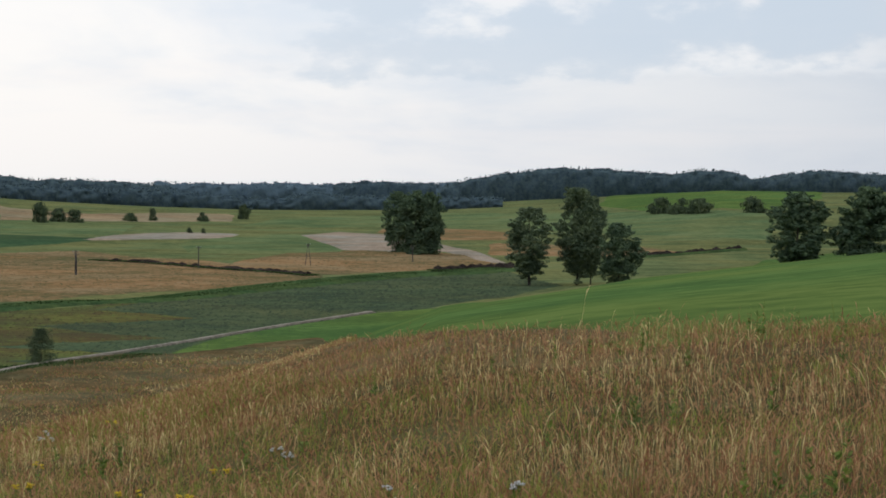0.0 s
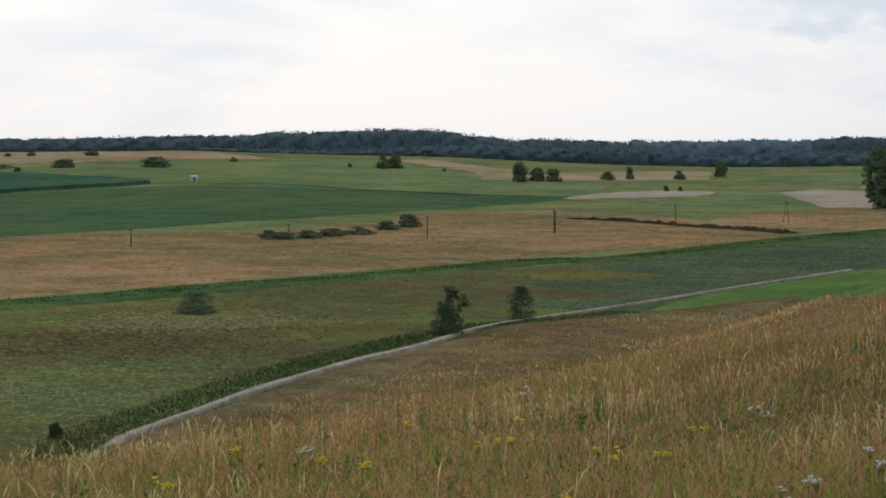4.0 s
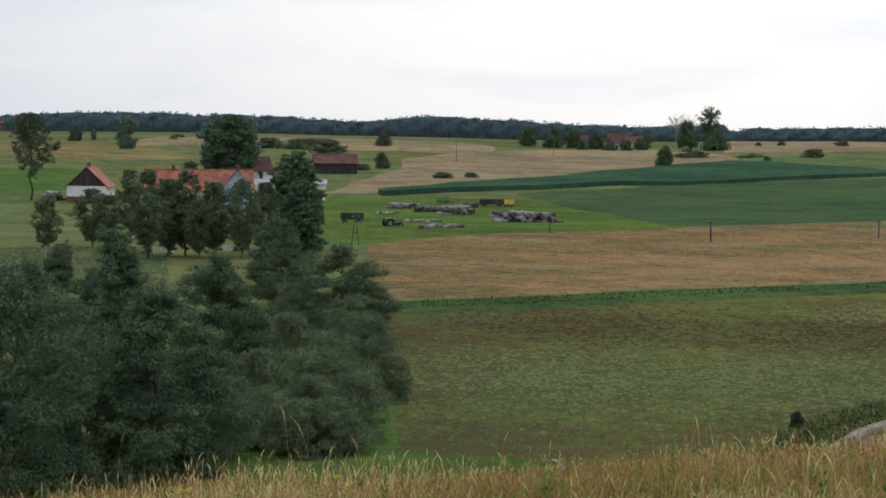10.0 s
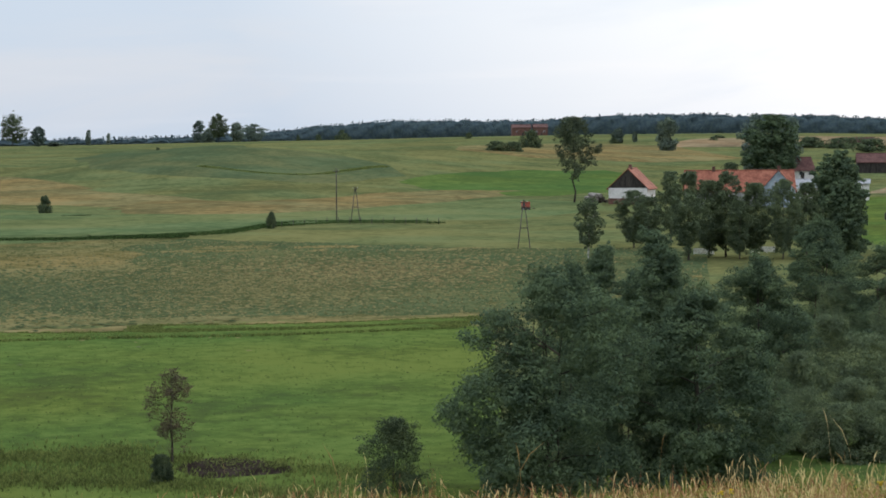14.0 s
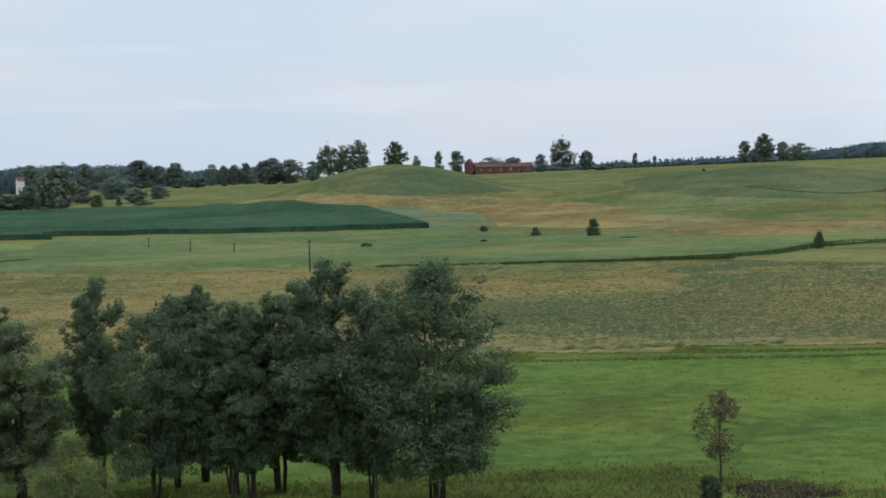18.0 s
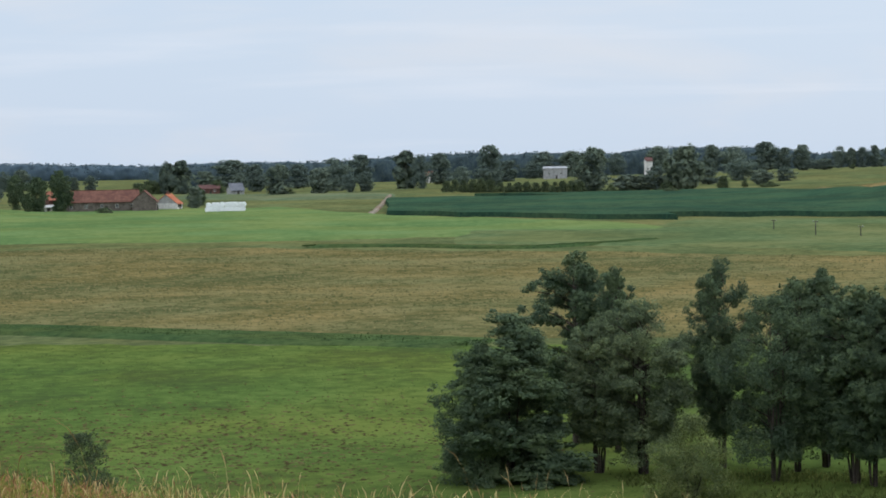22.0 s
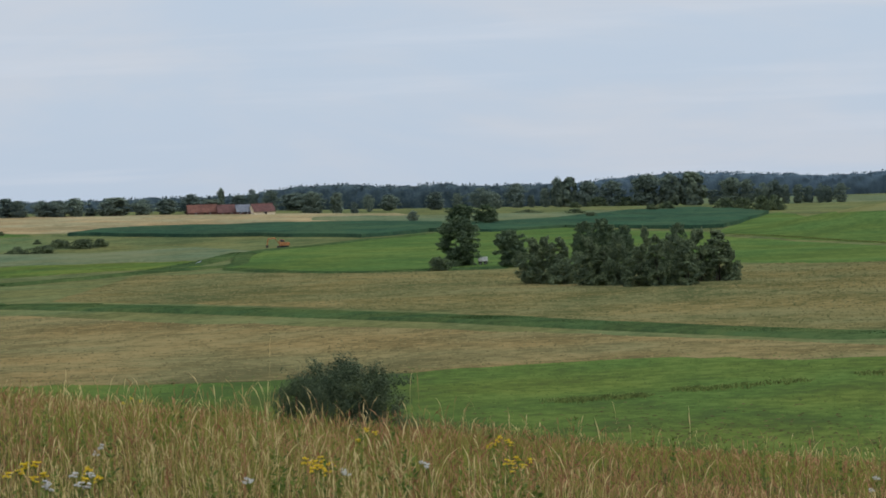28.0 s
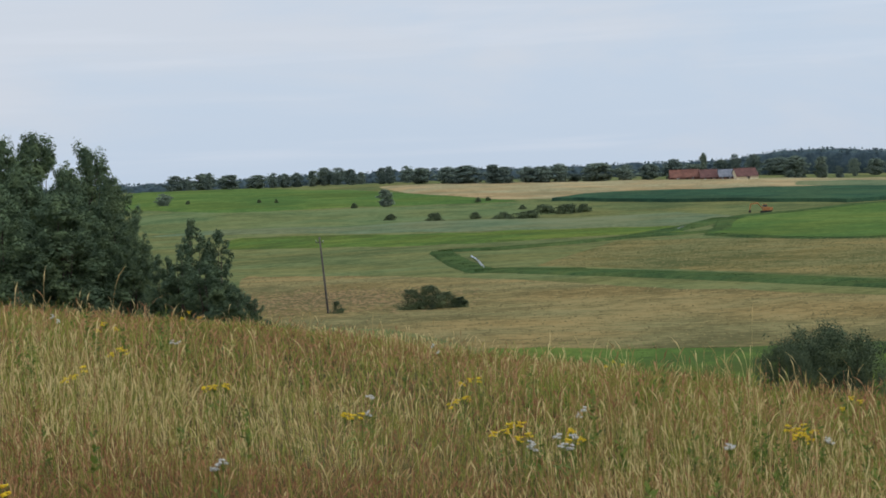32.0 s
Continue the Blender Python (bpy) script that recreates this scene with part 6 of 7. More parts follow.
def flower(kind, az, d):
    """A tall wild flower with stem, leaves and flat flower heads."""
    rng = random.Random(len(FLOWERS) * 7 + int(az * 100))
    turn = Matrix.Translation(spot(az, d)) @ Matrix.Rotation(rng.uniform(0, 6.28), 4, "Z")
    v = rng.randrange(4)
    if (kind, v) in FLOWERS:
        ob = copy_thing(FLOWERS[kind, v], turn)
        ob.scale = (1, 1, rng.uniform(.9, 1.12))
        return
    root = new(kind)
    tagged(root, "yellow flowering ragwort in tall grass" if kind == "ragwort" else "white flowering yarrow in tall grass", "flower", "wild flowers in the grass")
    root.matrix_basis = turn
    FLOWERS[kind, v] = root
    tall = rng.uniform(.42, .52)
    mesh_object("stem", *tube([(0, 0, -.05), (.01, .01, tall * .5), (.02, 0, tall * .9)], [.006, .005, .003], 5), M["herb"], root)
    for k in range(6):
        a, z = rng.uniform(0, 6.28), tall * (.15 + .1 * k)
        p = Vector((0, 0, z))
        o, s = Vector((math.cos(a), math.sin(a), .3)) * .09, Vector((-math.sin(a), math.cos(a), 0)) * .018
        mesh_object("leaf", [p, p + o * .5 + s, p + o, p + o * .5 - s], [(0, 1, 2, 3)], M["herb"], root)
    heads = 7 if kind == "ragwort" else 5
    for k in range(heads):
        a, r = rng.uniform(0, 6.28), .036 * math.sqrt(rng.random())
        x, y, z = math.cos(a) * r + .02, math.sin(a) * r, tall + rng.uniform(-.03, .02)
        stalk = tube([(.02, 0, tall * .86), (x, y, z)], [.003, .002], 4)
        lots = []
        for _ in range(7 if kind == "ragwort" else 9):
            b, q = rng.uniform(0, 6.28), .015 * math.sqrt(rng.random())
            cx, cy, cz, e = x + math.cos(b) * q, y + math.sin(b) * q, z + rng.uniform(-.004, .006), .007
            ring = [(cx + math.cos(j * 1.047) * e, cy + math.sin(j * 1.047) * e, cz) for j in range(6)]
            lots.append((ring + [(cx, cy, cz + .006), (cx, cy, cz - .006)], [(j, (j + 1) % 6, 6) for j in range(6)] + [((j + 1) % 6, j, 7) for j in range(6)]))
        h = mesh_object("flower_head", *join(lots), M["petal_yellow" if kind == "ragwort" else "petal_white"], root)
        mesh_object("flower_stalk", *stalk, M["herb"], h)


house('barn', 'old barn with whitewashed wall and dark boarded gable', 45.05, 453.3, 11.2, 8.8, 3.6, 7.8, 80, 'white_wall', 'tile_roof', 0, gable='dark_board', plinth='brick')
house('farmhouse', 'long farmhouse with orange red tiled roof', 42.02, 437.8, 23.3, 9.0, 3.4, 7.5, 4, 'grey_wall', 'tile_roof', 6, chimney=True)
house('farmhouse_wing', 'farmhouse wing with blue grey gable and window', 40.90, 431.7, 2.0, 7.0, 3.8, 7.8, 86, 'blue_wall', 'tile_roof', 2, gable='blue_wall', gable_window=True)
house('annex', 'low annex with pale fibre cement roof', 40.23, 461.2, 6.6, 6.0, 3.2, 4.9, 0, 'white_wall', 'grey_roof', 2)
house('shed', 'small white shed with flat grey roof', 38.58, 463.2, 3.2, 4.0, 4.0, 4.7, 0, 'white_wall', 'grey_roof', 1)
house('cottage', 'white cottage with dark red hipped roof', 40.41, 619.4, 8.9, 8.0, 2.7, 6.4, 20, 'white_wall', 'dark_roof', 3)
house('long_barn', 'dark barn with old red roof', 38.12, 658.2, 14.2, 9.0, 3.3, 5.9, 3, 'dark_board', 'dark_roof', 0)
house('far_farmhouse', 'distant farmhouse with red roof below woods', 48.24, 1300.0, 12.2, 9.0, 5.5, 7.3, 5, 'brick', 'dark_roof', 2)
house('far_farmhouse', 'distant farmhouse with faded red roof', 47.69, 1300.0, 9.2, 9.0, 5.4, 7.3, 5, 'brick', 'dark_roof', 2)
house('far_cottage', 'distant brown roofed cottage behind hedges', 39.12, 903.4, 9.5, 9.0, 1.8, 3.4, 5, 'brick', 'dark_roof', 2)
house('far_cottage', 'distant cottage with dull red roof behind hedges', 38.53, 903.4, 8.5, 9.0, 2.0, 4.1, 5, 'grey_wall', 'dark_roof', 2)
house('village_farmhouse', 'grey farmhouse with grey and red roof among trees', 30.05, 993.9, 7.9, 9.0, 3.4, 7.9, 0, 'grey_wall', 'dark_roof', 2)
house('village_farmhouse', 'grey farmhouse with dull red roof among trees', 29.88, 993.9, 2.0, 8.0, 3.3, 7.3, 55, 'brick', 'dark_roof', 0)
house('village_farmhouse', 'long grey farmhouse with dull roof among trees', 29.54, 989.6, 8.4, 9.0, 3.4, 6.4, 0, 'grey_wall', 'dark_roof', 2)
house('village_farmhouse', 'small red roofed house behind a bush', 31.00, 1002.6, 4.8, 8.0, 3.4, 6.2, 0, 'grey_wall', 'dark_roof', 1)
house('brick_barn', 'long brick barn with red roof behind mound', 64.74, 1300.0, 19.9, 10.0, 4.5, 6.7, 5, 'brick', 'dark_roof', 3)
house('brick_barn', 'second brick barn with red roof behind mound', 63.92, 1300.0, 17.7, 10.0, 4.1, 6.3, 5, 'brick', 'dark_roof', 3)
house('brick_house', 'small brick house beside barns', 65.34, 1300.0, 2.0, 8.0, 6.7, 10.0, 40, 'brick', 'dark_roof', 1)
house('big_barn', 'large barn with rusty red tiled roof', 93.81, 724.1, 26.9, 14.0, 3.5, 7.4, 3, 'stone_wall', 'barn_roof', 5)
house('side_barn', 'barn wing with rusty red roof', 92.56, 714.8, 2.0, 9.0, 3.6, 7.3, 72, 'stone_wall', 'barn_roof', 1)
house('village_house', 'white farm dwelling with bright orange tiled roof', 91.89, 724.1, 3.8, 9.0, 2.3, 5.5, 60, 'white_wall', 'orange_roof', 2, gable='grey_wall')
house('outhouse', 'small brick outhouse with red tiled roof', 95.25, 733.6, 3.0, 6.0, 4.3, 7.0, 25, 'brick', 'tile_roof', 0)
house('white_tank_shed', 'small white shed beside trees', 95.29, 721.0, 4.5, 3.0, 1.8, 2.4, 0, 'white_wall', 'white_wall', 0)
house('village_house', 'distant village house with red brick walls', 90.73, 1065.3, 10.9, 9.0, 3.0, 4.8, 0, 'brick', 'dark_roof', 2)
house('village_house', 'distant village house with grey plaster walls', 89.99, 1047.0, 7.1, 9.0, 2.1, 5.6, 15, 'grey_wall', 'slate', 2)
house('village_house', 'distant village house with white plaster walls', 84.42, 1267.2, 4.9, 9.0, 4.2, 6.8, 8, 'white_wall', 'tile_roof', 2)
house('village_house', 'distant village house with grey plaster walls', 80.79, 1300.0, 15.5, 9.0, 6.5, 7.6, 0, 'grey_wall', 'grey_roof', 2)
house('village_house', 'distant village house with white plaster walls', 78.12, 1300.0, 4.3, 9.0, 9.6, 11.8, 8, 'white_wall', 'dark_roof', 2)
house('cattle_barn', 'long low barn with dull red roof', 120.75, 1060.7, 15.4, 12.0, 1.4, 5.3, 6, 'brick', 'barn_roof', 2)
house('cattle_barn', 'long low barn with red and grey roof', 120.06, 1056.1, 9.3, 12.0, 1.4, 5.3, 6, 'brick', 'dark_roof', 2)
house('cattle_barn', 'low barn with grey roof', 119.58, 1051.6, 7.5, 12.0, 1.7, 5.3, 6, 'brick', 'slate', 2)
house('farm_dwelling', 'farm dwelling with red roof and cream gable', 119.04, 1047.0, 11.5, 10.0, 1.9, 5.8, 18, 'cream_wall', 'dark_roof', 1)
pole('single', 53.56, 358.6, 9.8, 0)
pole('frame', 53.02, 358.6, 6.4, 0)
pole('frame', 48.16, 270.5, 6.7, 0)
pole('single', 98.69, 198.8, 8.6, 0)
pole('single', 131.14, 249.1, 9.7, -4)
pole('wired', 70.02, 296.3, 4.8, 0)
pole('single', 27.31, 297.6, 3.1, 0)
pole('single', 22.61, 320.4, 2.9, 0)
pole('single', 18.12, 344.9, 2.8, 0)
pole('single', 14.13, 344.9, 4.0, 0)
pole('single', 10.47, 364.9, 4.5, 0)
pole('single', 7.00, 401.4, 4.5, 0)
pole('frame', 3.87, 428.4, 4.8, 0)
pole('single', 0.86, 457.2, 3.7, 0)
pole('single', 10.44, 364.9, 4.0, 0)
pole('single', 34.63, 776.2, 9.4, 0)
pole('frame', 37.52, 275.2, 4.1, 0)
pole('single', 31.91, 312.1, 1.9, 0)
pole('single', 31.83, 868.8, 3.9, 0)
pole('single', 72.17, 381.1, 2.1, 0)
pole('single', 73.42, 387.7, 3.0, 0)
pole('single', 74.59, 428.4, 2.2, 0)
log_pile(32.64, 347.9, 11.1, 'grey weathered timber logs in a heap', 3)
log_pile(34.68, 381.1, 6.5, 'pale stacked logs beside the yard', 3)
log_pile(35.16, 317.6, 7.2, 'low heap of grey timber and scrap', 1)
log_pile(36.09, 421.1, 7.2, 'dark heap of scrap timber', 2)
log_pile(35.65, 344.9, 5.1, 'scattered heap of weathered timber', 1)
log_pile(34.24, 428.4, 5.4, 'pale stacked poles beside the yard', 2)
log_pile(36.70, 381.1, 4.3, 'low heap of old boards and scrap', 1)
log_pile(35.41, 392.8, 5.6, 'dark jumbled timber heap in the yard', 2)
log_pile(46.12, 461.2, 4.5, 'stacked timber beside the barn', 3)
trailer(33.59, 435.9, 5.5, 'dark_board')
trailer(33.10, 435.9, 2.2, 'yellow')
trailer(37.62, 340.4, 3.9, 'dark_board')
trailer(35.00, 447.4, 2.8, 'greenpaint')
tractor(36.47, 323.2, 1.8, 'greenpaint')
tractor(38.66, 473.4, 1.9, 'redpaint')
trailer(48.11, 415.6, 1.7, 'redpaint')
hut(20.82, 721.0, 2.1)
bale_stack(90.29, 690.4, 13.7)
digger(118.50, 652.5, 5.6)
board_fence(43.01, 251.3, 2.4)
board_fence(41.34, 255.7, 2.9)
trailer(112.75, 469.3, 2.1, 'white_wall')
track('gravel_road', 'pale gravel track at foot of hill', .65, 'road', ((28.50, 70.0), (25.50, 83.0), (23.34, 98.9), (21.95, 106.5), (20.80, 112.1), (19.17, 121.2), (17.54, 130.0), (15.91, 139.3), (14.30, 148.7), (12.65, 163.7), (11.03, 174.4), (9.41, 184.0), (7.78, 195.6), (6.15, 209.1), (4.51, 223.7), (2.89, 238.3), (1.91, 248.4)))
track('field_track', 'pale sandy farm track between fields', 1.5, 'sand', ((86.12, 608.8), (85.87, 690.4), (85.66, 793.2), (85.56, 872.6)))
track('stream', 'narrow stream glinting between green banks', .5, 'water', ((126.95, 432.2), (126.76, 403.2), (126.58, 364.9)))
track('stream', 'short glinting reach of the stream', 1.3, 'water', ((120.99, 560.6), (120.77, 580.4)))
reeds('ditch_reeds', 'dark green reeds and herbs along a ditch', 4.5, 1.0, 9000, ((36.94, 167.9), (32.47, 175.3), (27.57, 187.9), (22.73, 202.3), (20.81, 212.2), (15.93, 235.4), (11.12, 270.5), (8.42, 277.6), (4.39, 327.4), (0.74, 381.1), (-0.28, 386.1), (-1.75, 412.0)))
track('ditch_bank', 'lush green bank along the ditch', 8.5, 'bank', ((36.94, 167.9), (32.47, 175.3), (27.57, 187.9), (22.73, 202.3), (20.81, 212.2), (15.93, 235.4), (11.12, 270.5), (8.42, 277.6), (4.39, 327.4), (0.74, 381.1), (-0.28, 386.1), (-1.75, 412.0)))
reeds('ditch_reeds', 'dark green reeds and herbs along a ditch', 3.0, .26, 5000, ((59.16, 155.9), (54.42, 155.3), (49.23, 159.3)), 'scrub')
track('ditch_bank', 'lush green bank along the ditch', 2.6, 'lush', ((59.16, 155.9), (54.42, 155.3), (49.23, 159.3)))
reeds('ditch_reeds', 'dark green reeds and herbs along a ditch', 2.5, .24, 3500, ((64.31, 150.6), (59.92, 150.6), (55.01, 150.6), (50.16, 154.6)), 'scrub')
track('ditch_bank', 'lush green bank along the ditch', 2.6, 'lush', ((64.31, 150.6), (59.92, 150.6), (55.01, 150.6), (50.16, 154.6)))
reeds('ditch_reeds', 'dark green reeds and herbs along a ditch', 3.0, .26, 4500, ((64.40, 153.9), (60.72, 151.3), (58.08, 151.9)), 'scrub')
track('ditch_bank', 'lush green bank along the ditch', 2.6, 'lush', ((64.40, 153.9), (60.72, 151.3), (58.08, 151.9)))
reeds('ditch_reeds', 'dark green reeds and herbs along a ditch', 4.5, .7, 9000, ((83.09, 161.4), (86.99, 167.1), (91.88, 176.8), (96.73, 189.5), (101.47, 198.8), (102.03, 197.1), (106.91, 215.9), (113.34, 252.4), (112.08, 244.8), (118.58, 283.7), (124.96, 343.4), (124.27, 339.0), (126.54, 360.2)))
track('ditch_bank', 'lush green bank along the ditch', 8.5, 'bank', ((83.09, 161.4), (86.99, 167.1), (91.88, 176.8), (96.73, 189.5), (101.47, 198.8), (102.03, 197.1), (106.91, 215.9), (113.34, 252.4), (112.08, 244.8), (118.58, 283.7), (124.96, 343.4), (124.27, 339.0), (126.54, 360.2)))
reeds('ditch_reeds', 'dark green reeds and herbs along a ditch', 2.0, .8, 3500, ((67.94, 300.2), (63.12, 297.6), (59.22, 301.5), (56.93, 308.1), (55.63, 337.5), (53.51, 352.4), (50.62, 350.9)))
reeds('ditch_reeds', 'dark green reeds and herbs along a ditch', 2.0, .8, 2500, ((64.33, 297.6), (60.65, 297.6), (58.02, 298.9)))
reeds('ditch_reeds', 'dark green reeds and herbs along a ditch', 2.5, .7, 4500, ((87.93, 366.5), (85.32, 361.7), (81.28, 347.9), (78.10, 382.7)))
track('ditch_bank', 'lush green bank along the ditch', 4.8, 'bank', ((87.93, 366.5), (85.32, 361.7), (81.28, 347.9), (78.10, 382.7)))
reeds('ditch_reeds', 'dark green reeds and herbs along a ditch', 2.5, .8, 4000, ((119.98, 518.5), (117.56, 465.2), (114.30, 453.3), (112.02, 449.4)))
track('ditch_bank', 'lush green bank along the ditch', 4.8, 'bank', ((119.98, 518.5), (117.56, 465.2), (114.30, 453.3), (112.02, 449.4)))
reeds('ditch_reeds', 'dark green reeds and herbs along a ditch', 2.5, .8, 4500, ((126.49, 467.2), (124.13, 496.5), (122.38, 511.8), (120.78, 534.5), (119.81, 551.0), (119.31, 619.4), (116.54, 678.5), (114.26, 746.5)))
track('ditch_bank', 'lush green bank along the ditch', 4.8, 'bank', ((126.49, 467.2), (124.13, 496.5), (122.38, 511.8), (120.78, 534.5), (119.81, 551.0), (119.31, 619.4), (116.54, 678.5), (114.26, 746.5)))
reeds('ditch_reeds', 'dark green reeds and herbs along a ditch', 3.5, .9, 4000, ((127.66, 469.3), (125.86, 479.6), (122.61, 511.8), (121.31, 555.8), (119.69, 616.8)))
track('ditch_bank', 'lush green bank along the ditch', 6.6, 'bank', ((127.66, 469.3), (125.86, 479.6), (122.61, 511.8), (121.31, 555.8), (119.69, 616.8)))
reeds('ditch_reeds', 'dark green reeds and herbs along a ditch', 2.5, .8, 2500, ((127.82, 463.2), (127.19, 391.1), (126.55, 354.0)))
track('ditch_bank', 'lush green bank along the ditch', 4.8, 'bank', ((127.82, 463.2), (127.19, 391.1), (126.55, 354.0)))
reeds('ditch_reeds', 'dark green reeds and herbs along a ditch', 2.0, .8, 3000, ((9.89, 432.2), (7.82, 413.8), (5.57, 389.4), (3.79, 363.3)))
reeds('ditch_reeds', 'dark green reeds and herbs along a ditch', 2.0, .8, 2500, ((0.21, 398.0), (-1.26, 417.4)))
reeds('ditch_reeds', 'dark green reeds and herbs along a ditch', 2.5, .9, 2500, ((-5.64, 503.0), (-7.25, 536.8), (-8.52, 563.1)))
track('ditch_bank', 'lush green bank along the ditch', 4.8, 'bank', ((-5.64, 503.0), (-7.25, 536.8), (-8.52, 563.1)))
spoil_bank('dark bank of dug earth along the ditch', 3.0, .8, ((9.89, 432.2), (7.82, 413.8), (5.57, 389.4), (3.79, 363.3)))
spoil_bank('dark bank of dug earth along the ditch', 3.5, 1.1, ((0.21, 398.0), (-1.26, 417.4), (-2.0, 430.0)))
spoil_bank('dark bank of dug earth along the ditch', 3.5, 1.2, ((-5.64, 503.0), (-7.25, 536.8), (-8.52, 563.1)))
reeds('ditch_reeds', 'dark green reeds and herbs along a ditch', 1.6, .7, 2500, ((57.43, 570.4), (55.69, 553.4), (53.93, 555.8), (52.17, 595.7)), 'scrub')
reeds('ditch_reeds', 'dark green reeds and herbs along a ditch', 1.6, .6, 1800, ((20.33, 693.4), (17.89, 690.4), (14.33, 633.0), (12.73, 619.4)))
reeds('field_edge', 'weedy strip between two fields', 1.5, .35, 1500, ((100.59, 518.5), (99.85, 603.5), (99.11, 630.3)), 'scrub')
reeds('field_edge', 'weedy strip between two fields', 1.5, .35, 2500, ((105.71, 633.0), (103.59, 582.9), (100.67, 503.0)), 'scrub')
reeds('roadside_weeds', 'dark weedy verge beside the gravel road', 2.4, .38, 5000, ((28.50, 70.0), (25.50, 83.0), (24.07, 101.1), (20.80, 117.6), (17.54, 136.3), (14.30, 155.9), (12.70, 165.7), (10.86, 171.5), (8.41, 181.5)), 'ditch')
reeds('ditch_reeds', 'dark green reeds and herbs along a ditch', 1.8, .6, 2500, ((51.19, 357.1), (53.45, 358.6), (55.21, 352.4), (56.80, 316.2), (59.15, 302.8)))
reeds('scrub_edge', 'weedy rough edge under the alder trees', 9.0, .30, 4500, ((64.39, 90.3), (60.96, 88.3), (57.52, 86.8), (53.43, 82.4)), 'scrub')
reeds('scrub_edge', 'weedy rough undergrowth under the alder trees', 9.0, .35, 4000, ((59.22, 91.1), (63.21, 89.9), (67.27, 88.0), (73.82, 88.7), (77.83, 87.2)), 'scrub')
reeds('rush_patch', 'dark patch of rushes in wet meadow', 2.0, .22, 170, ((110.39, 143.6), (108.52, 146.1)), 'scrub')
reeds('rush_patch', 'dark patch of rushes in wet meadow', 2.0, .22, 170, ((107.06, 149.3), (106.18, 149.3)), 'scrub')
reeds('rush_patch', 'dark patch of rushes in wet meadow', 2.0, .22, 170, ((105.69, 150.0), (103.94, 152.6)), 'scrub')
reeds('rush_patch', 'dark patch of rushes in wet meadow', 2.0, .22, 170, ((110.77, 144.2), (108.53, 145.5)), 'scrub')
reeds('rush_patch', 'dark patch of rushes in wet meadow', 2.0, .22, 170, ((101.87, 155.9), (100.89, 156.6)), 'scrub')
reeds('rush_patch', 'dark patch of rushes in wet meadow', 2.0, .22, 170, ((99.91, 157.3), (98.60, 159.3)), 'scrub')
fence_post(55.46, 337.5)
fence_post(55.14, 340.4)
fence_post(54.81, 344.9)
fence_post(54.49, 347.9)
fence_post(54.16, 350.9)
fence_post(53.84, 354.0)
fence_post(53.51, 352.4)
fence_post(53.19, 352.4)
fence_post(52.87, 352.4)
fence_post(52.55, 352.4)
fence_post(52.22, 352.4)
fence_post(51.90, 352.4)
fence_post(51.58, 350.9)
fence_post(51.26, 350.9)
fence_post(50.94, 350.9)
fence_post(50.62, 350.9)
flower('ragwort', 12.06, 20.04)
flower('ragwort', 9.13, 17.67)
flower('ragwort', 7.61, 17.07)
flower('ragwort', 6.49, 19.04)
flower('ragwort', 9.55, 36.94)
flower('ragwort', 29.27, 40.00)
flower('ragwort', 21.78, 17.14)
flower('ragwort', 19.82, 22.33)
flower('ragwort', 17.20, 18.78)
flower('ragwort', 15.89, 17.44)
flower('ragwort', 14.61, 25.33)
flower('ragwort', 11.39, 23.53)
flower('ragwort', 11.63, 20.30)
flower('ragwort', 8.62, 17.67)
flower('ragwort', 9.35, 36.46)
flower('ragwort', 34.09, 15.51)
flower('ragwort', 29.09, 40.00)
flower('ragwort', 21.54, 17.07)
flower('ragwort', 19.57, 22.14)
flower('ragwort', 38.73, 40.00)
flower('ragwort', 41.61, 40.00)
flower('ragwort', 38.00, 23.02)
flower('ragwort', 35.89, 17.52)
flower('ragwort', 42.48, 22.14)
flower('ragwort', 42.24, 22.33)
flower('ragwort', 41.35, 40.00)
flower('ragwort', 38.36, 40.00)
flower('ragwort', 37.63, 22.14)
flower('ragwort', 69.32, 40.00)
flower('ragwort', 59.30, 40.00)
flower('ragwort', 55.31, 21.76)
flower('ragwort', 60.82, 22.53)
flower('ragwort', 100.86, 18.29)
flower('ragwort', 112.55, 22.92)
flower('ragwort', 112.29, 22.53)
flower('ragwort', 112.76, 21.57)
flower('ragwort', 112.11, 18.37)
flower('ragwort', 111.86, 18.21)
flower('ragwort', 112.32, 17.75)
flower('ragwort', 117.94, 16.77)
flower('ragwort', 117.68, 16.56)
flower('ragwort', 118.15, 16.27)
flower('ragwort', 116.28, 22.63)
flower('ragwort', 116.02, 22.24)
flower('ragwort', 116.50, 21.48)
flower('ragwort', 112.46, 22.92)
flower('ragwort', 112.20, 22.53)
flower('ragwort', 112.67, 21.57)
flower('ragwort', 111.91, 18.29)
flower('ragwort', 111.65, 18.06)
flower('ragwort', 112.12, 17.59)
flower('ragwort', 117.78, 16.06)
flower('ragwort', 117.53, 15.85)
flower('ragwort', 118.00, 15.58)
flower('ragwort', 126.24, 15.38)
flower('ragwort', 125.99, 15.25)
flower('ragwort', 126.45, 15.05)
flower('ragwort', 138.43, 16.27)
flower('ragwort', 138.18, 16.27)
flower('ragwort', 138.64, 15.79)
flower('ragwort', 134.47, 17.07)
flower('ragwort', 134.22, 16.99)
flower('ragwort', 134.69, 16.49)
flower('ragwort', 135.11, 37.10)
flower('ragwort', 134.85, 35.68)
flower('ragwort', 135.32, 32.29)
flower('ragwort', 137.51, 24.89)
flower('ragwort', 137.26, 24.68)
flower('ragwort', 137.72, 23.53)
flower('ragwort', 137.17, 20.13)
flower('ragwort', 136.92, 20.04)
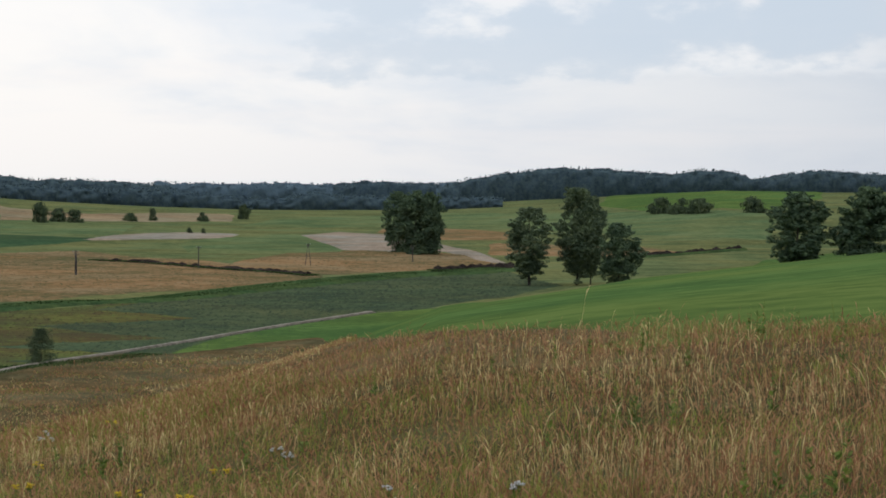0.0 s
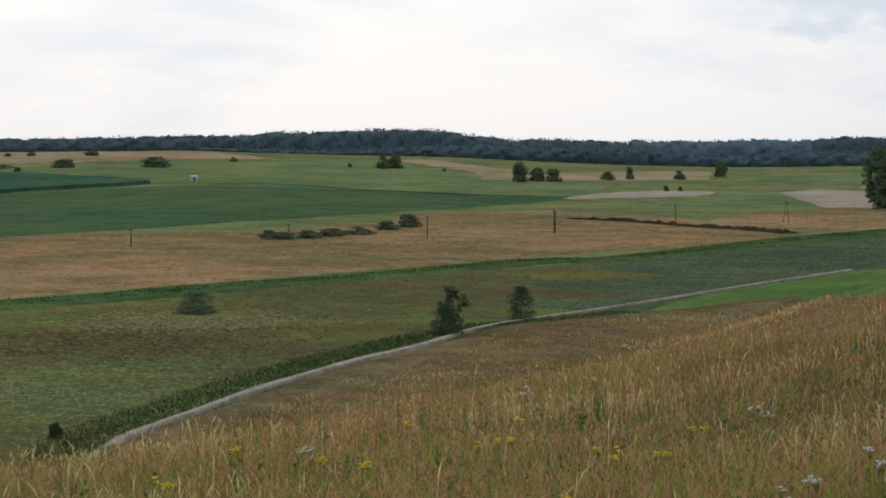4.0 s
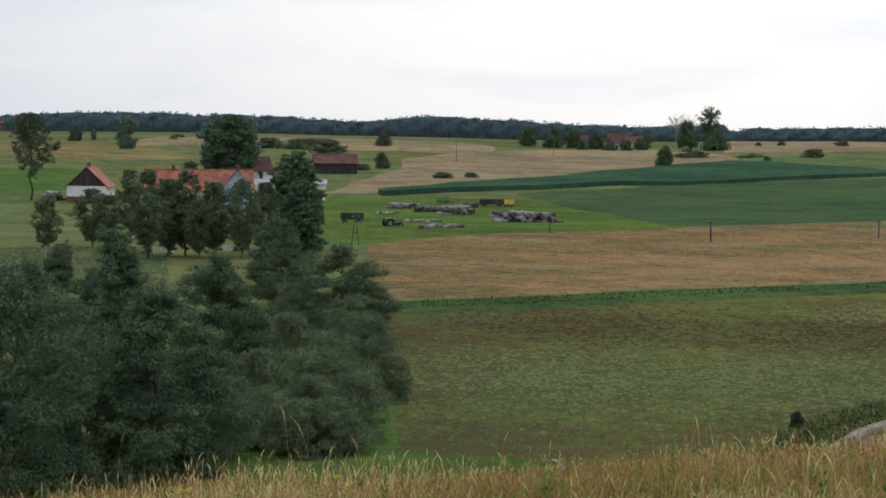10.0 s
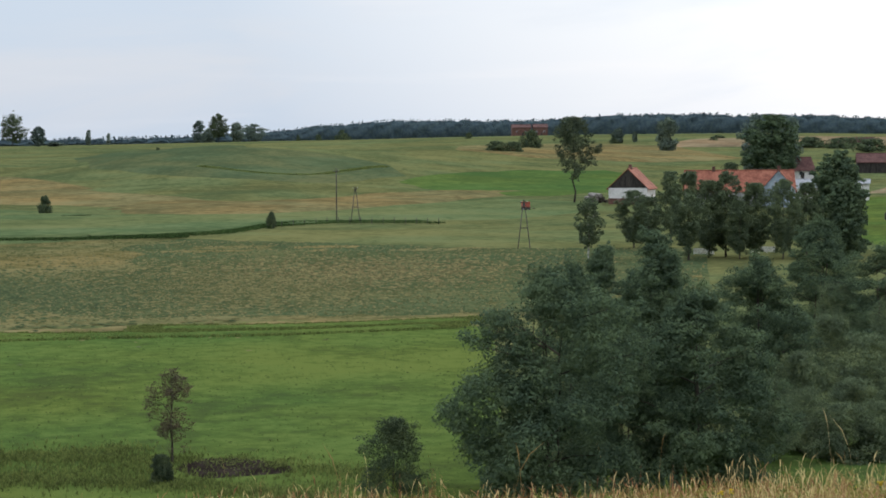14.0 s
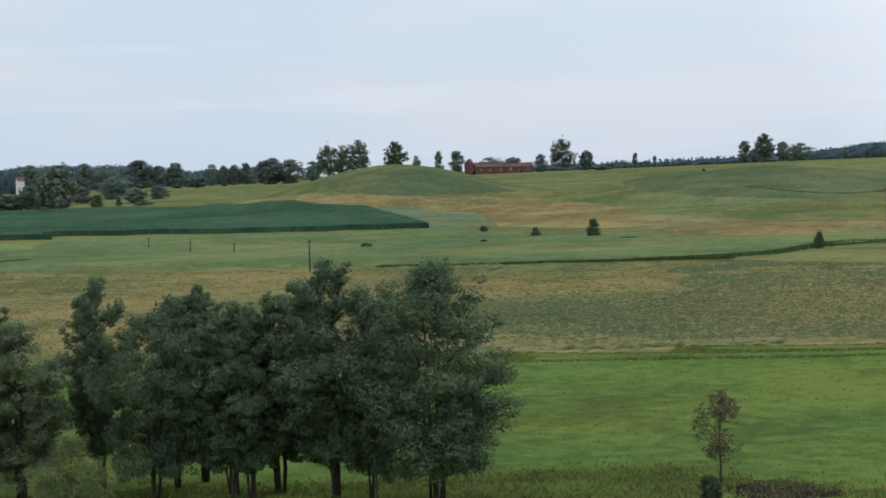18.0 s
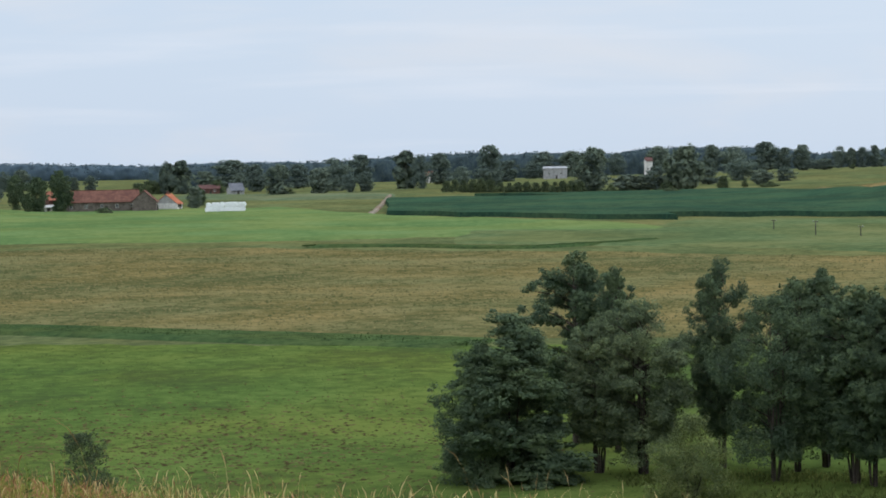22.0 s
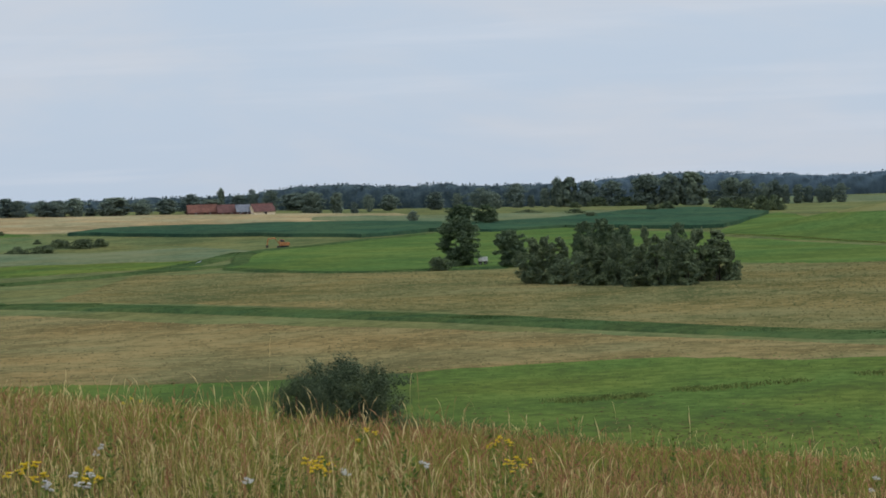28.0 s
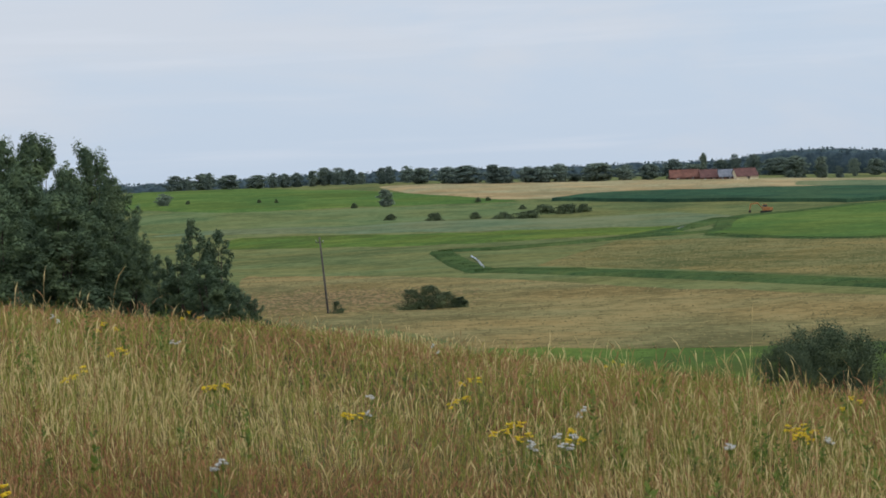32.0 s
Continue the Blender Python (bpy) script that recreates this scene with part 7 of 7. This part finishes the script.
flower('ragwort', 137.38, 19.36)
flower('ragwort', 127.16, 21.39)
flower('ragwort', 126.91, 21.20)
flower('ragwort', 127.38, 20.48)
flower('ragwort', 127.51, 18.53)
flower('ragwort', 127.25, 18.45)
flower('ragwort', 127.73, 17.90)
flower('ragwort', 117.61, 16.99)
flower('ragwort', 117.36, 16.85)
flower('ragwort', 117.82, 16.49)
flower('ragwort', 125.67, 15.58)
flower('ragwort', 125.41, 15.38)
flower('ragwort', 125.89, 15.18)
flower('ragwort', 124.29, 15.31)
flower('ragwort', 124.03, 15.18)
flower('ragwort', 124.51, 14.92)
flower('ragwort', 140.47, 9.18)
flower('ragwort', 140.23, 9.06)
flower('ragwort', 140.68, 9.10)
flower('ragwort', 122.99, 40.00)
flower('ragwort', 122.74, 40.00)
flower('ragwort', 123.21, 31.87)
flower('ragwort', 130.63, 15.58)
flower('ragwort', 130.37, 15.51)
flower('ragwort', 130.84, 15.18)
flower('ragwort', 14.77, 25.00)
flower('ragwort', 12.64, 19.52)
flower('ragwort', 11.82, 19.95)
flower('ragwort', 11.50, 23.73)
flower('ragwort', 17.29, 18.69)
flower('ragwort', 15.99, 17.59)
flower('ragwort', 8.79, 17.44)
flower('ragwort', 6.11, 18.57)
flower('ragwort', 7.16, 16.77)
flower('ragwort', 21.96, 17.14)
flower('ragwort', 9.38, 36.62)
flower('ragwort', 10.17, 13.74)
flower('yarrow', 1.45, 13.29)
flower('yarrow', 1.30, 13.09)
flower('yarrow', -2.23, 12.67)
flower('yarrow', -2.38, 12.50)
flower('yarrow', 11.47, 32.86)
flower('yarrow', 11.33, 31.33)
flower('yarrow', 4.80, 20.32)
flower('yarrow', 4.65, 19.78)
flower('yarrow', 11.25, 32.43)
flower('yarrow', 11.11, 30.92)
flower('yarrow', 3.19, 12.40)
flower('yarrow', 3.05, 12.24)
flower('yarrow', 3.91, 12.67)
flower('yarrow', 3.77, 12.52)
flower('yarrow', 1.13, 12.47)
flower('yarrow', 0.98, 12.31)
flower('yarrow', 17.73, 20.66)
flower('yarrow', 17.59, 20.04)
flower('yarrow', 4.50, 19.82)
flower('yarrow', 4.35, 19.29)
flower('yarrow', 11.16, 33.43)
flower('yarrow', 11.02, 32.01)
flower('yarrow', 17.69, 21.02)
flower('yarrow', 17.54, 20.39)
flower('yarrow', 124.77, 14.04)
flower('yarrow', 124.64, 13.86)
flower('yarrow', 114.69, 16.70)
flower('yarrow', 114.54, 16.41)
flower('yarrow', 101.91, 18.69)
flower('yarrow', 101.77, 18.29)
flower('yarrow', 124.10, 17.90)
flower('yarrow', 123.96, 17.59)
flower('yarrow', 117.13, 16.13)
flower('yarrow', 116.99, 15.85)
flower('yarrow', 135.70, 23.02)
flower('yarrow', 135.56, 22.63)
flower('yarrow', 128.18, 32.29)
flower('yarrow', 128.04, 30.92)
flower('yarrow', 124.34, 14.16)
flower('yarrow', 124.19, 13.98)
flower('yarrow', 130.13, 16.63)
flower('yarrow', 129.98, 16.41)
flower('yarrow', 125.52, 14.66)
flower('yarrow', 125.37, 14.47)
flower('yarrow', 134.57, 11.45)
flower('yarrow', 134.43, 11.40)
flower('yarrow', 138.99, 26.80)
flower('yarrow', 138.85, 26.00)
flower('yarrow', 119.78, 14.54)
flower('yarrow', 119.64, 14.41)
flower('yarrow', 31.63, 23.53)
flower('yarrow', 31.48, 22.24)
# ridge and wood leaf colours already hold the blue of haze
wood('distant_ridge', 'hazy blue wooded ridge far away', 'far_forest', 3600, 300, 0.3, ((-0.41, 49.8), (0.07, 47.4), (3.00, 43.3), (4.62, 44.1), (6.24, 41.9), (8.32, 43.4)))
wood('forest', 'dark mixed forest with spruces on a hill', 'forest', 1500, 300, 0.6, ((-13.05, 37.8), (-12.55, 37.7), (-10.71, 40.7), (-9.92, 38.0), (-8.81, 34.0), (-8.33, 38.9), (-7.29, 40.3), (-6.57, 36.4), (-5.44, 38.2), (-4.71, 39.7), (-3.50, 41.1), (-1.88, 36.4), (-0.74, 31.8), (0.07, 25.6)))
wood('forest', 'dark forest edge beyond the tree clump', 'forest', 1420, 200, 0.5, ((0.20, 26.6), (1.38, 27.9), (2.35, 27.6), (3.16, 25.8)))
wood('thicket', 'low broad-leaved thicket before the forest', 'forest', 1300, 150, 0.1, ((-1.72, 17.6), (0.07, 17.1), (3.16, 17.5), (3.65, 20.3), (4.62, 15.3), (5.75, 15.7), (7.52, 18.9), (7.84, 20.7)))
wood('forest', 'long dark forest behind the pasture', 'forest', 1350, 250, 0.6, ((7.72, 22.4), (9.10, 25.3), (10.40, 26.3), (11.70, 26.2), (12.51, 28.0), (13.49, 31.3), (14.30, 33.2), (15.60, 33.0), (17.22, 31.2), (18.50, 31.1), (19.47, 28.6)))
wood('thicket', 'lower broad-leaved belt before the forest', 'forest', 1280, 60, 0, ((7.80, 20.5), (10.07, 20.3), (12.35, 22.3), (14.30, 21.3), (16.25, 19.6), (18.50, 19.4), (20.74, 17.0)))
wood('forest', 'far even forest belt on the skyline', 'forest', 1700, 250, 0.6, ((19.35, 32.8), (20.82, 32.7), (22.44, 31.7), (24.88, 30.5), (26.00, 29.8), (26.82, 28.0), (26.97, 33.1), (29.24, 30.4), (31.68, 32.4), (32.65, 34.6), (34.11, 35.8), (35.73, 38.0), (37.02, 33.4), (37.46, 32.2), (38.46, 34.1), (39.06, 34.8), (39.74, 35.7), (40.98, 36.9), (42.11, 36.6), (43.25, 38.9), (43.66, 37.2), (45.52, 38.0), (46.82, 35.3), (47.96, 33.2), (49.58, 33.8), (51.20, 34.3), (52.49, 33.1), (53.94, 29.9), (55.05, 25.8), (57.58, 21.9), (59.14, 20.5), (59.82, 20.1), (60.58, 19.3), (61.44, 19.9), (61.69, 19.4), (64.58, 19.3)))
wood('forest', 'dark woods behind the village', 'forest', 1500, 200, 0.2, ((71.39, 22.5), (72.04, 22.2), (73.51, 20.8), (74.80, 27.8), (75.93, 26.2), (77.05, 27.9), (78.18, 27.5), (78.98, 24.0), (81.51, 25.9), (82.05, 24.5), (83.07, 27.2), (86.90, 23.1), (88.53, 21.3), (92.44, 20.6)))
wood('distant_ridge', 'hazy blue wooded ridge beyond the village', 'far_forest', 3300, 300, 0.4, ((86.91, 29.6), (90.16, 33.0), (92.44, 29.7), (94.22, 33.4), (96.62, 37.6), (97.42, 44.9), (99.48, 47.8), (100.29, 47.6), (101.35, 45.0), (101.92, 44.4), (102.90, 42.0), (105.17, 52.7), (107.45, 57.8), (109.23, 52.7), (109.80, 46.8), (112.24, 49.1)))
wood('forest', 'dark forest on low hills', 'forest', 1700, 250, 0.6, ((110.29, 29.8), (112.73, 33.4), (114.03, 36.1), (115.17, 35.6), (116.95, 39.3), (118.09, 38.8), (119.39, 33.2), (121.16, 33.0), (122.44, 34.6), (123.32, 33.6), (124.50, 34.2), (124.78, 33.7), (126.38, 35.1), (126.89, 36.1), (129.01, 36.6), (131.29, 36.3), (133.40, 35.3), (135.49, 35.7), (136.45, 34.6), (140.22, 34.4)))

# ---- tall grass on the lookout hill ----
EDGE_AZ = (-17, -12.5, -8.4, -3.4, -2, 0, 3.5, 7, 10, 14, 17.5, 22.6, 27, 34, 60, 90, 112, 127, 144)
EDGE_D = (35, 35, 36.5, 38.5, 40, 42, 47, 90, 140, 138, 120, 95, 60, 50, 45, 48, 58, 88, 118)
SLOPE_EDGE_AZ = (-17, -4, 0, 2.2, 3.2, 4, 7.6, 9.4, 11, 13.3, 14.3, 17.5, 20.8, 22.6, 27)
SLOPE_EDGE_D = (32, 42, 54, 72, 140, 192, 180, 179, 170, 147, 141, 123, 105, 97, 60)


def patchy(x, y, s):
    return np.sin(x / s + 1.7 * np.sin(y / s * .7)) * np.cos(y / s * .9 + 1.3 * np.sin(x / s * .6))


def scatter(rng, count, near, far, az0, az1):
    az = rng.uniform(az0, az1, count)
    return az, np.exp(rng.uniform(math.log(near), math.log(far), count))


def tall_grass(name, label, mat, count, near, far, az0, az1, hmin, hmax, lean, head, where, seed, thick=1.0):
    rng = np.random.default_rng(seed)
    az, d = scatter(rng, count, near, far, az0, az1)
    x, y = at(az, d)
    tone = patchy(x, y, 1.9) * .5 + patchy(x + 9, y - 4, 5.3) * .6 + patchy(x - 3, y + 8, .55) * .35 + rng.normal(0, .2, count)
    edge = np.interp(az, SLOPE_EDGE_AZ, SLOPE_EDGE_D) if name == "slope_grass" else np.interp(az, EDGE_AZ, EDGE_D)
    keep = where(tone, d, az) & (d < edge * rng.uniform(.94 if name == "slope_grass" else .82, 1, count))
    az, d, x, y = az[keep], d[keep], x[keep], y[keep]
    n = len(x)
    h = rng.uniform(hmin * .75, hmax * 1.08, n) * (.86 + .3 * patchy(x, y, 2.9)) * np.where(rng.uniform(0, 1, n) < .05, rng.uniform(1.2, 1.7, n), 1)
    w = (.0010 + .00013 * d) * rng.uniform(.7, 1.3, n) * thick
    v, f = blades(rng, x, y, height(az, d) - .03, h, w, lean, head, 4 * patchy(x, y, .8) + 2)
    return tagged(mesh_object(name, v, f, M[mat]), label, "grass", kind="stuff")


tall_grass("grass_blades", "green grass blades among dry stems", "grass_green", 290000, 8.5, 90, -16, 144, .26, .60, .5, 0, lambda t, d, a: t < np.interp(a, (-12, 0, 40, 100, 144), (.0, .2, .4, 1.0, 1.4)), 1, 1.7)
tall_grass("dry_grass", "pale straw coloured grass stems with seed heads", "grass_straw", 230000, 8.5, 90, -16, 144, .30, .66, .20, 2.4, lambda t, d, a: t > np.interp(a, (-12, -2, 5, 20, 40, 90, 120, 140), (.5, .28, .12, .25, .1, .08, .28, .3)), 2, 1.15)
tall_grass("red_grass", "reddish brown sorrel and grass stems", "grass_red", 250000, 8.5, 90, -16, 144, .26, .54, .36, 2.8, lambda t, d, a: (t < np.interp(a, (0, 25, 60, 144), (.5, .35, -.4, -.6))) | (np.abs(t - .05) < .22), 3, 1.5)
tall_grass("red_haze", "fine reddish bent grass in drifts", "grass_red", 190000, 8.5, 60, -16, 144, .30, .58, .3, 3.0, lambda t, d, a: patchy(d * np.cos(a * .0175) * .5 + 7, d * np.sin(a * .0175) * .5 + 2, 1.15) + .3 * t > np.interp(a, (0, 60, 100), (.9, .75, .35)), 23, .95)
tall_grass("meadow_herbs", "dark green leafy herbs among the grass", "herb", 40000, 8.5, 60, -16, 144, .20, .46, 1.0, 0, lambda t, d, a: t < -.2, 17, 4.5)
tall_grass("slope_grass", "brown dry grass down the hillside", "grass_red", 80000, 30, 180, -15, 26, .25, .45, .5, 2.0, lambda t, d, a: t < .5, 4, 1.5)
tall_grass("slope_grass", "straw coloured dry grass down the hillside", "grass_straw", 26000, 46, 180, -15, 26, .25, .48, .5, 2.0, lambda t, d, a: (t > 0) & (a > 3.5), 5, 1.5)
tall_grass("slope_grass", "green grass down the hillside", "grass_green", 50000, 30, 180, -15, 26, .22, .40, .5, 0, lambda t, d, a: t < .1, 6, 1.8)
tall_grass("slope_grass", "reddish grass between the lookout and the road", "grass_red", 120000, 88, 192, 2, 26, .22, .42, .4, 2.0, lambda t, d, a: (t < .1) | (t > .8), 51, 2.0)
tall_grass("slope_grass", "green grass between the lookout and the road", "grass_green", 110000, 88, 192, 2, 26, .20, .38, .4, 0, lambda t, d, a: t < .35, 52, 2.2)
tall_grass("slope_grass", "dark herbs between the lookout and the road", "herb", 50000, 88, 192, 2, 26, .18, .34, .6, 0, lambda t, d, a: t < .0, 53, 3.0)
tall_grass("slope_grass", "straw coloured grass between the lookout and the road", "grass_straw", 50000, 88, 192, 2, 26, .25, .45, .3, 2.0, lambda t, d, a: t > .15, 54, 1.6)


tall_grass("tall_stalks", "tall pale seeding stalks above the grass", "grass_straw", 14000, 11, 44, -14, 143, .58, .98, .22, 2.8, lambda t, d, a: t > np.interp(a, (0, 100, 140), (.15, .1, -.2)), 31, 1.2)


def leafy_stalks(name, label, mat, count, hmin, hmax, start, size, tufts, seed):
    """Stiff upright stalks set with small leaves or seeds from the height `start` to the tip."""
    rng = np.random.default_rng(seed)
    az, d = scatter(rng, count, 9, 34, -15, 143)
    x, y = at(az, d)
    keep = (patchy(x, y, 2.3) + rng.normal(0, .4, count) > .1) & (d < np.interp(az, EDGE_AZ, EDGE_D))
    az, d, x, y = az[keep], d[keep], x[keep], y[keep]
    n = len(x)
    h = rng.uniform(hmin, hmax, n)
    z = height(az, d) - .03
    v, f = blades(rng, x, y, z, h, .004 + .0002 * d, .05, 0)
    k = np.repeat(np.arange(n), tufts)
    up = rng.uniform(start, 1.0, len(k))
    c = np.stack([x[k], y[k], z[k] + h[k] * up], 1)
    s = size * rng.uniform(.5, 1.3, len(k)) * (1.35 - up)
    turn = rng.uniform(0, 6.283, len(k))
    out = np.stack([np.cos(turn), np.sin(turn), rng.uniform(.1, 1.0, len(k))], 1) * s[:, None]
    side = np.stack([-np.sin(turn), np.cos(turn), rng.normal(0, .3, len(k))], 1) * (s * .28)[:, None]
    lv = np.stack([c, c + out * .5 + side, c + out, c + out * .5 - side], 1).reshape(-1, 3)
    lf = np.arange(len(k) * 4).reshape(-1, 4) + len(v)
    return tagged(mesh_object(name, np.concatenate([v, lv]), np.concatenate([f, lf]), M[mat]), label, "plants", kind="stuff")


leafy_stalks("tansy_stalks", "stiff leafy green stalks standing in the grass", "herb", 1500, .45, .80, .30, .075, 46, 41)
leafy_stalks("sorrel_stalks", "brown seeding sorrel stalks among the grass", "grass_red", 1300, .50, .88, .58, .030, 70, 42)


# ---- low tussocks that roughen the nearer fields ----
def inside(rim, az, d):
    u, v = np.array([a for a, _ in rim]), np.log([q for _, q in rim])
    y = np.log(d)
    hit = np.zeros(len(az), bool)
    for i in range(len(u)):
        j = i - 1
        cross = (v[i] > y) != (v[j] > y)
        with np.errstate(divide="ignore", invalid="ignore"):
            hit ^= cross & (az < (u[j] - u[i]) * (y - v[i]) / (v[j] - v[i]) + u[i])
    return hit


def mounds(rng, label, mat, az, d, s, rise):
    """Low uneven mounds of grass with four sides, as one mesh that sits in the ground."""
    n = len(az)
    x, y = at(az, d)
    z = height(az, d) + .03 * (1 + d / 150)
    turn = rng.uniform(0, 6.283, n)
    v = []
    for k in range(4):
        r = s * rng.uniform(.5, .95, n)
        v.append(np.stack([x + np.cos(turn + k * 1.571) * r, y + np.sin(turn + k * 1.571) * r, z - .04], 1))
    v.append(np.stack([x + rng.normal(0, .1, n) * s, y + rng.normal(0, .1, n) * s, z + .01 + s * rise * rng.uniform(.3, 1.2, n)], 1))
    v = np.stack(v, 1).reshape(-1, 3)
    i = np.arange(n)[:, None] * 5
    f = np.concatenate([i + np.array([[k, (k + 1) % 4, 4]]) for k in range(4)], 1).reshape(-1, 3)
    tagged(mesh_object("meadow_tussocks", v, f, M[mat + "_tuft"], smooth=True), label, "grass", kind="stuff")


def tussocks(field_name, label, count, near, far, az0, az1, size):
    for k, (mat, rim) in enumerate(RIMS[field_name]):
        rng = np.random.default_rng(count + k)
        az = rng.uniform(az0, az1, count)
        d = np.exp(rng.uniform(math.log(near), math.log(far), count))
        ok = inside(rim, az, d)
        if ok.sum() < 50:
            continue
        az, d = az[ok], d[ok]
        mounds(rng, label, mat, az, d, size * rng.uniform(.4, 1.3, len(az)) * (d / near) ** .6, .28)


def drift(label, mat, count, az, d, spread_az, spread_d, size):
    """Tufts of one growth, thick in the middle of the drift and thinning out around it."""
    rng = np.random.default_rng(count + int(az * 10))
    mounds(rng, label, mat, rng.normal(az, spread_az, count), rng.normal(d, spread_d, count), size * rng.uniform(.5, 1.4, count), .10)


drift("brown rushy drift in the valley meadow", "turf", 3000, 31.0, 157, 1.8, 7, .36)
drift("brown rushy drift in the valley meadow", "turf", 3600, 22.8, 153, 2.4, 7, .36)
drift("green drift in the valley meadow", "meadow", 5200, 25.0, 121, 2.6, 8, .28)
drift("green drift in the valley meadow", "meadow", 4400, 32.0, 120, 2.2, 9, .28)
drift("pale grass drift in the valley meadow", "olive", 2000, 21.0, 174, 1.8, 5, .34)
drift("green drift in the rough pasture", "rough_green", 9000, 62.5, 197, 2.8, 16, .45)
drift("brownish drift in the rough pasture", "olive", 8000, 57.0, 205, 2.6, 18, .45)
drift("tawny drift in the rough pasture", "drygrass", 3000, 52.5, 225, 2.5, 12, .5)
drift("tan dry drift beside the ditch", "tawny", 3000, 131.0, 282, 1.6, 14, .6)
drift("small brown tufts in the wet meadow", "turf", 3200, 92.0, 104, 6.0, 12, .28)
drift("small brown tufts in the wet meadow", "turf", 1200, 108.0, 116, 5.0, 10, .28)
tussocks("valley_meadow", "uneven tussocks in the valley meadow", 18000, 95, 300, 7, 37, .17)
tussocks("valley_foot", "uneven tussocks at the foot of the hill", 12000, 50, 115, 22, 50, .12)
tussocks("dark_meadow", "rushy tussocks in the dark meadow", 14000, 170, 410, -4, 11, .26)
tussocks("wet_meadow", "grass tussocks in the wet meadow", 34000, 75, 185, 48, 128, .10)
tussocks("rough_pasture", "brownish tussocks in the rough pasture", 60000, 158, 420, 40, 105, .22)
tussocks("cow_pasture", "grazed tussocks in the cow pasture", 20000, 200, 500, 103, 126, .26)
tussocks("dry_band", "dry tussocks beside the ditch", 18000, 165, 400, 98, 135, .24)
tussocks("ripe_grass_field", "seeding grass tops in the tawny field", 34000, 175, 550, -2, 38, .24)
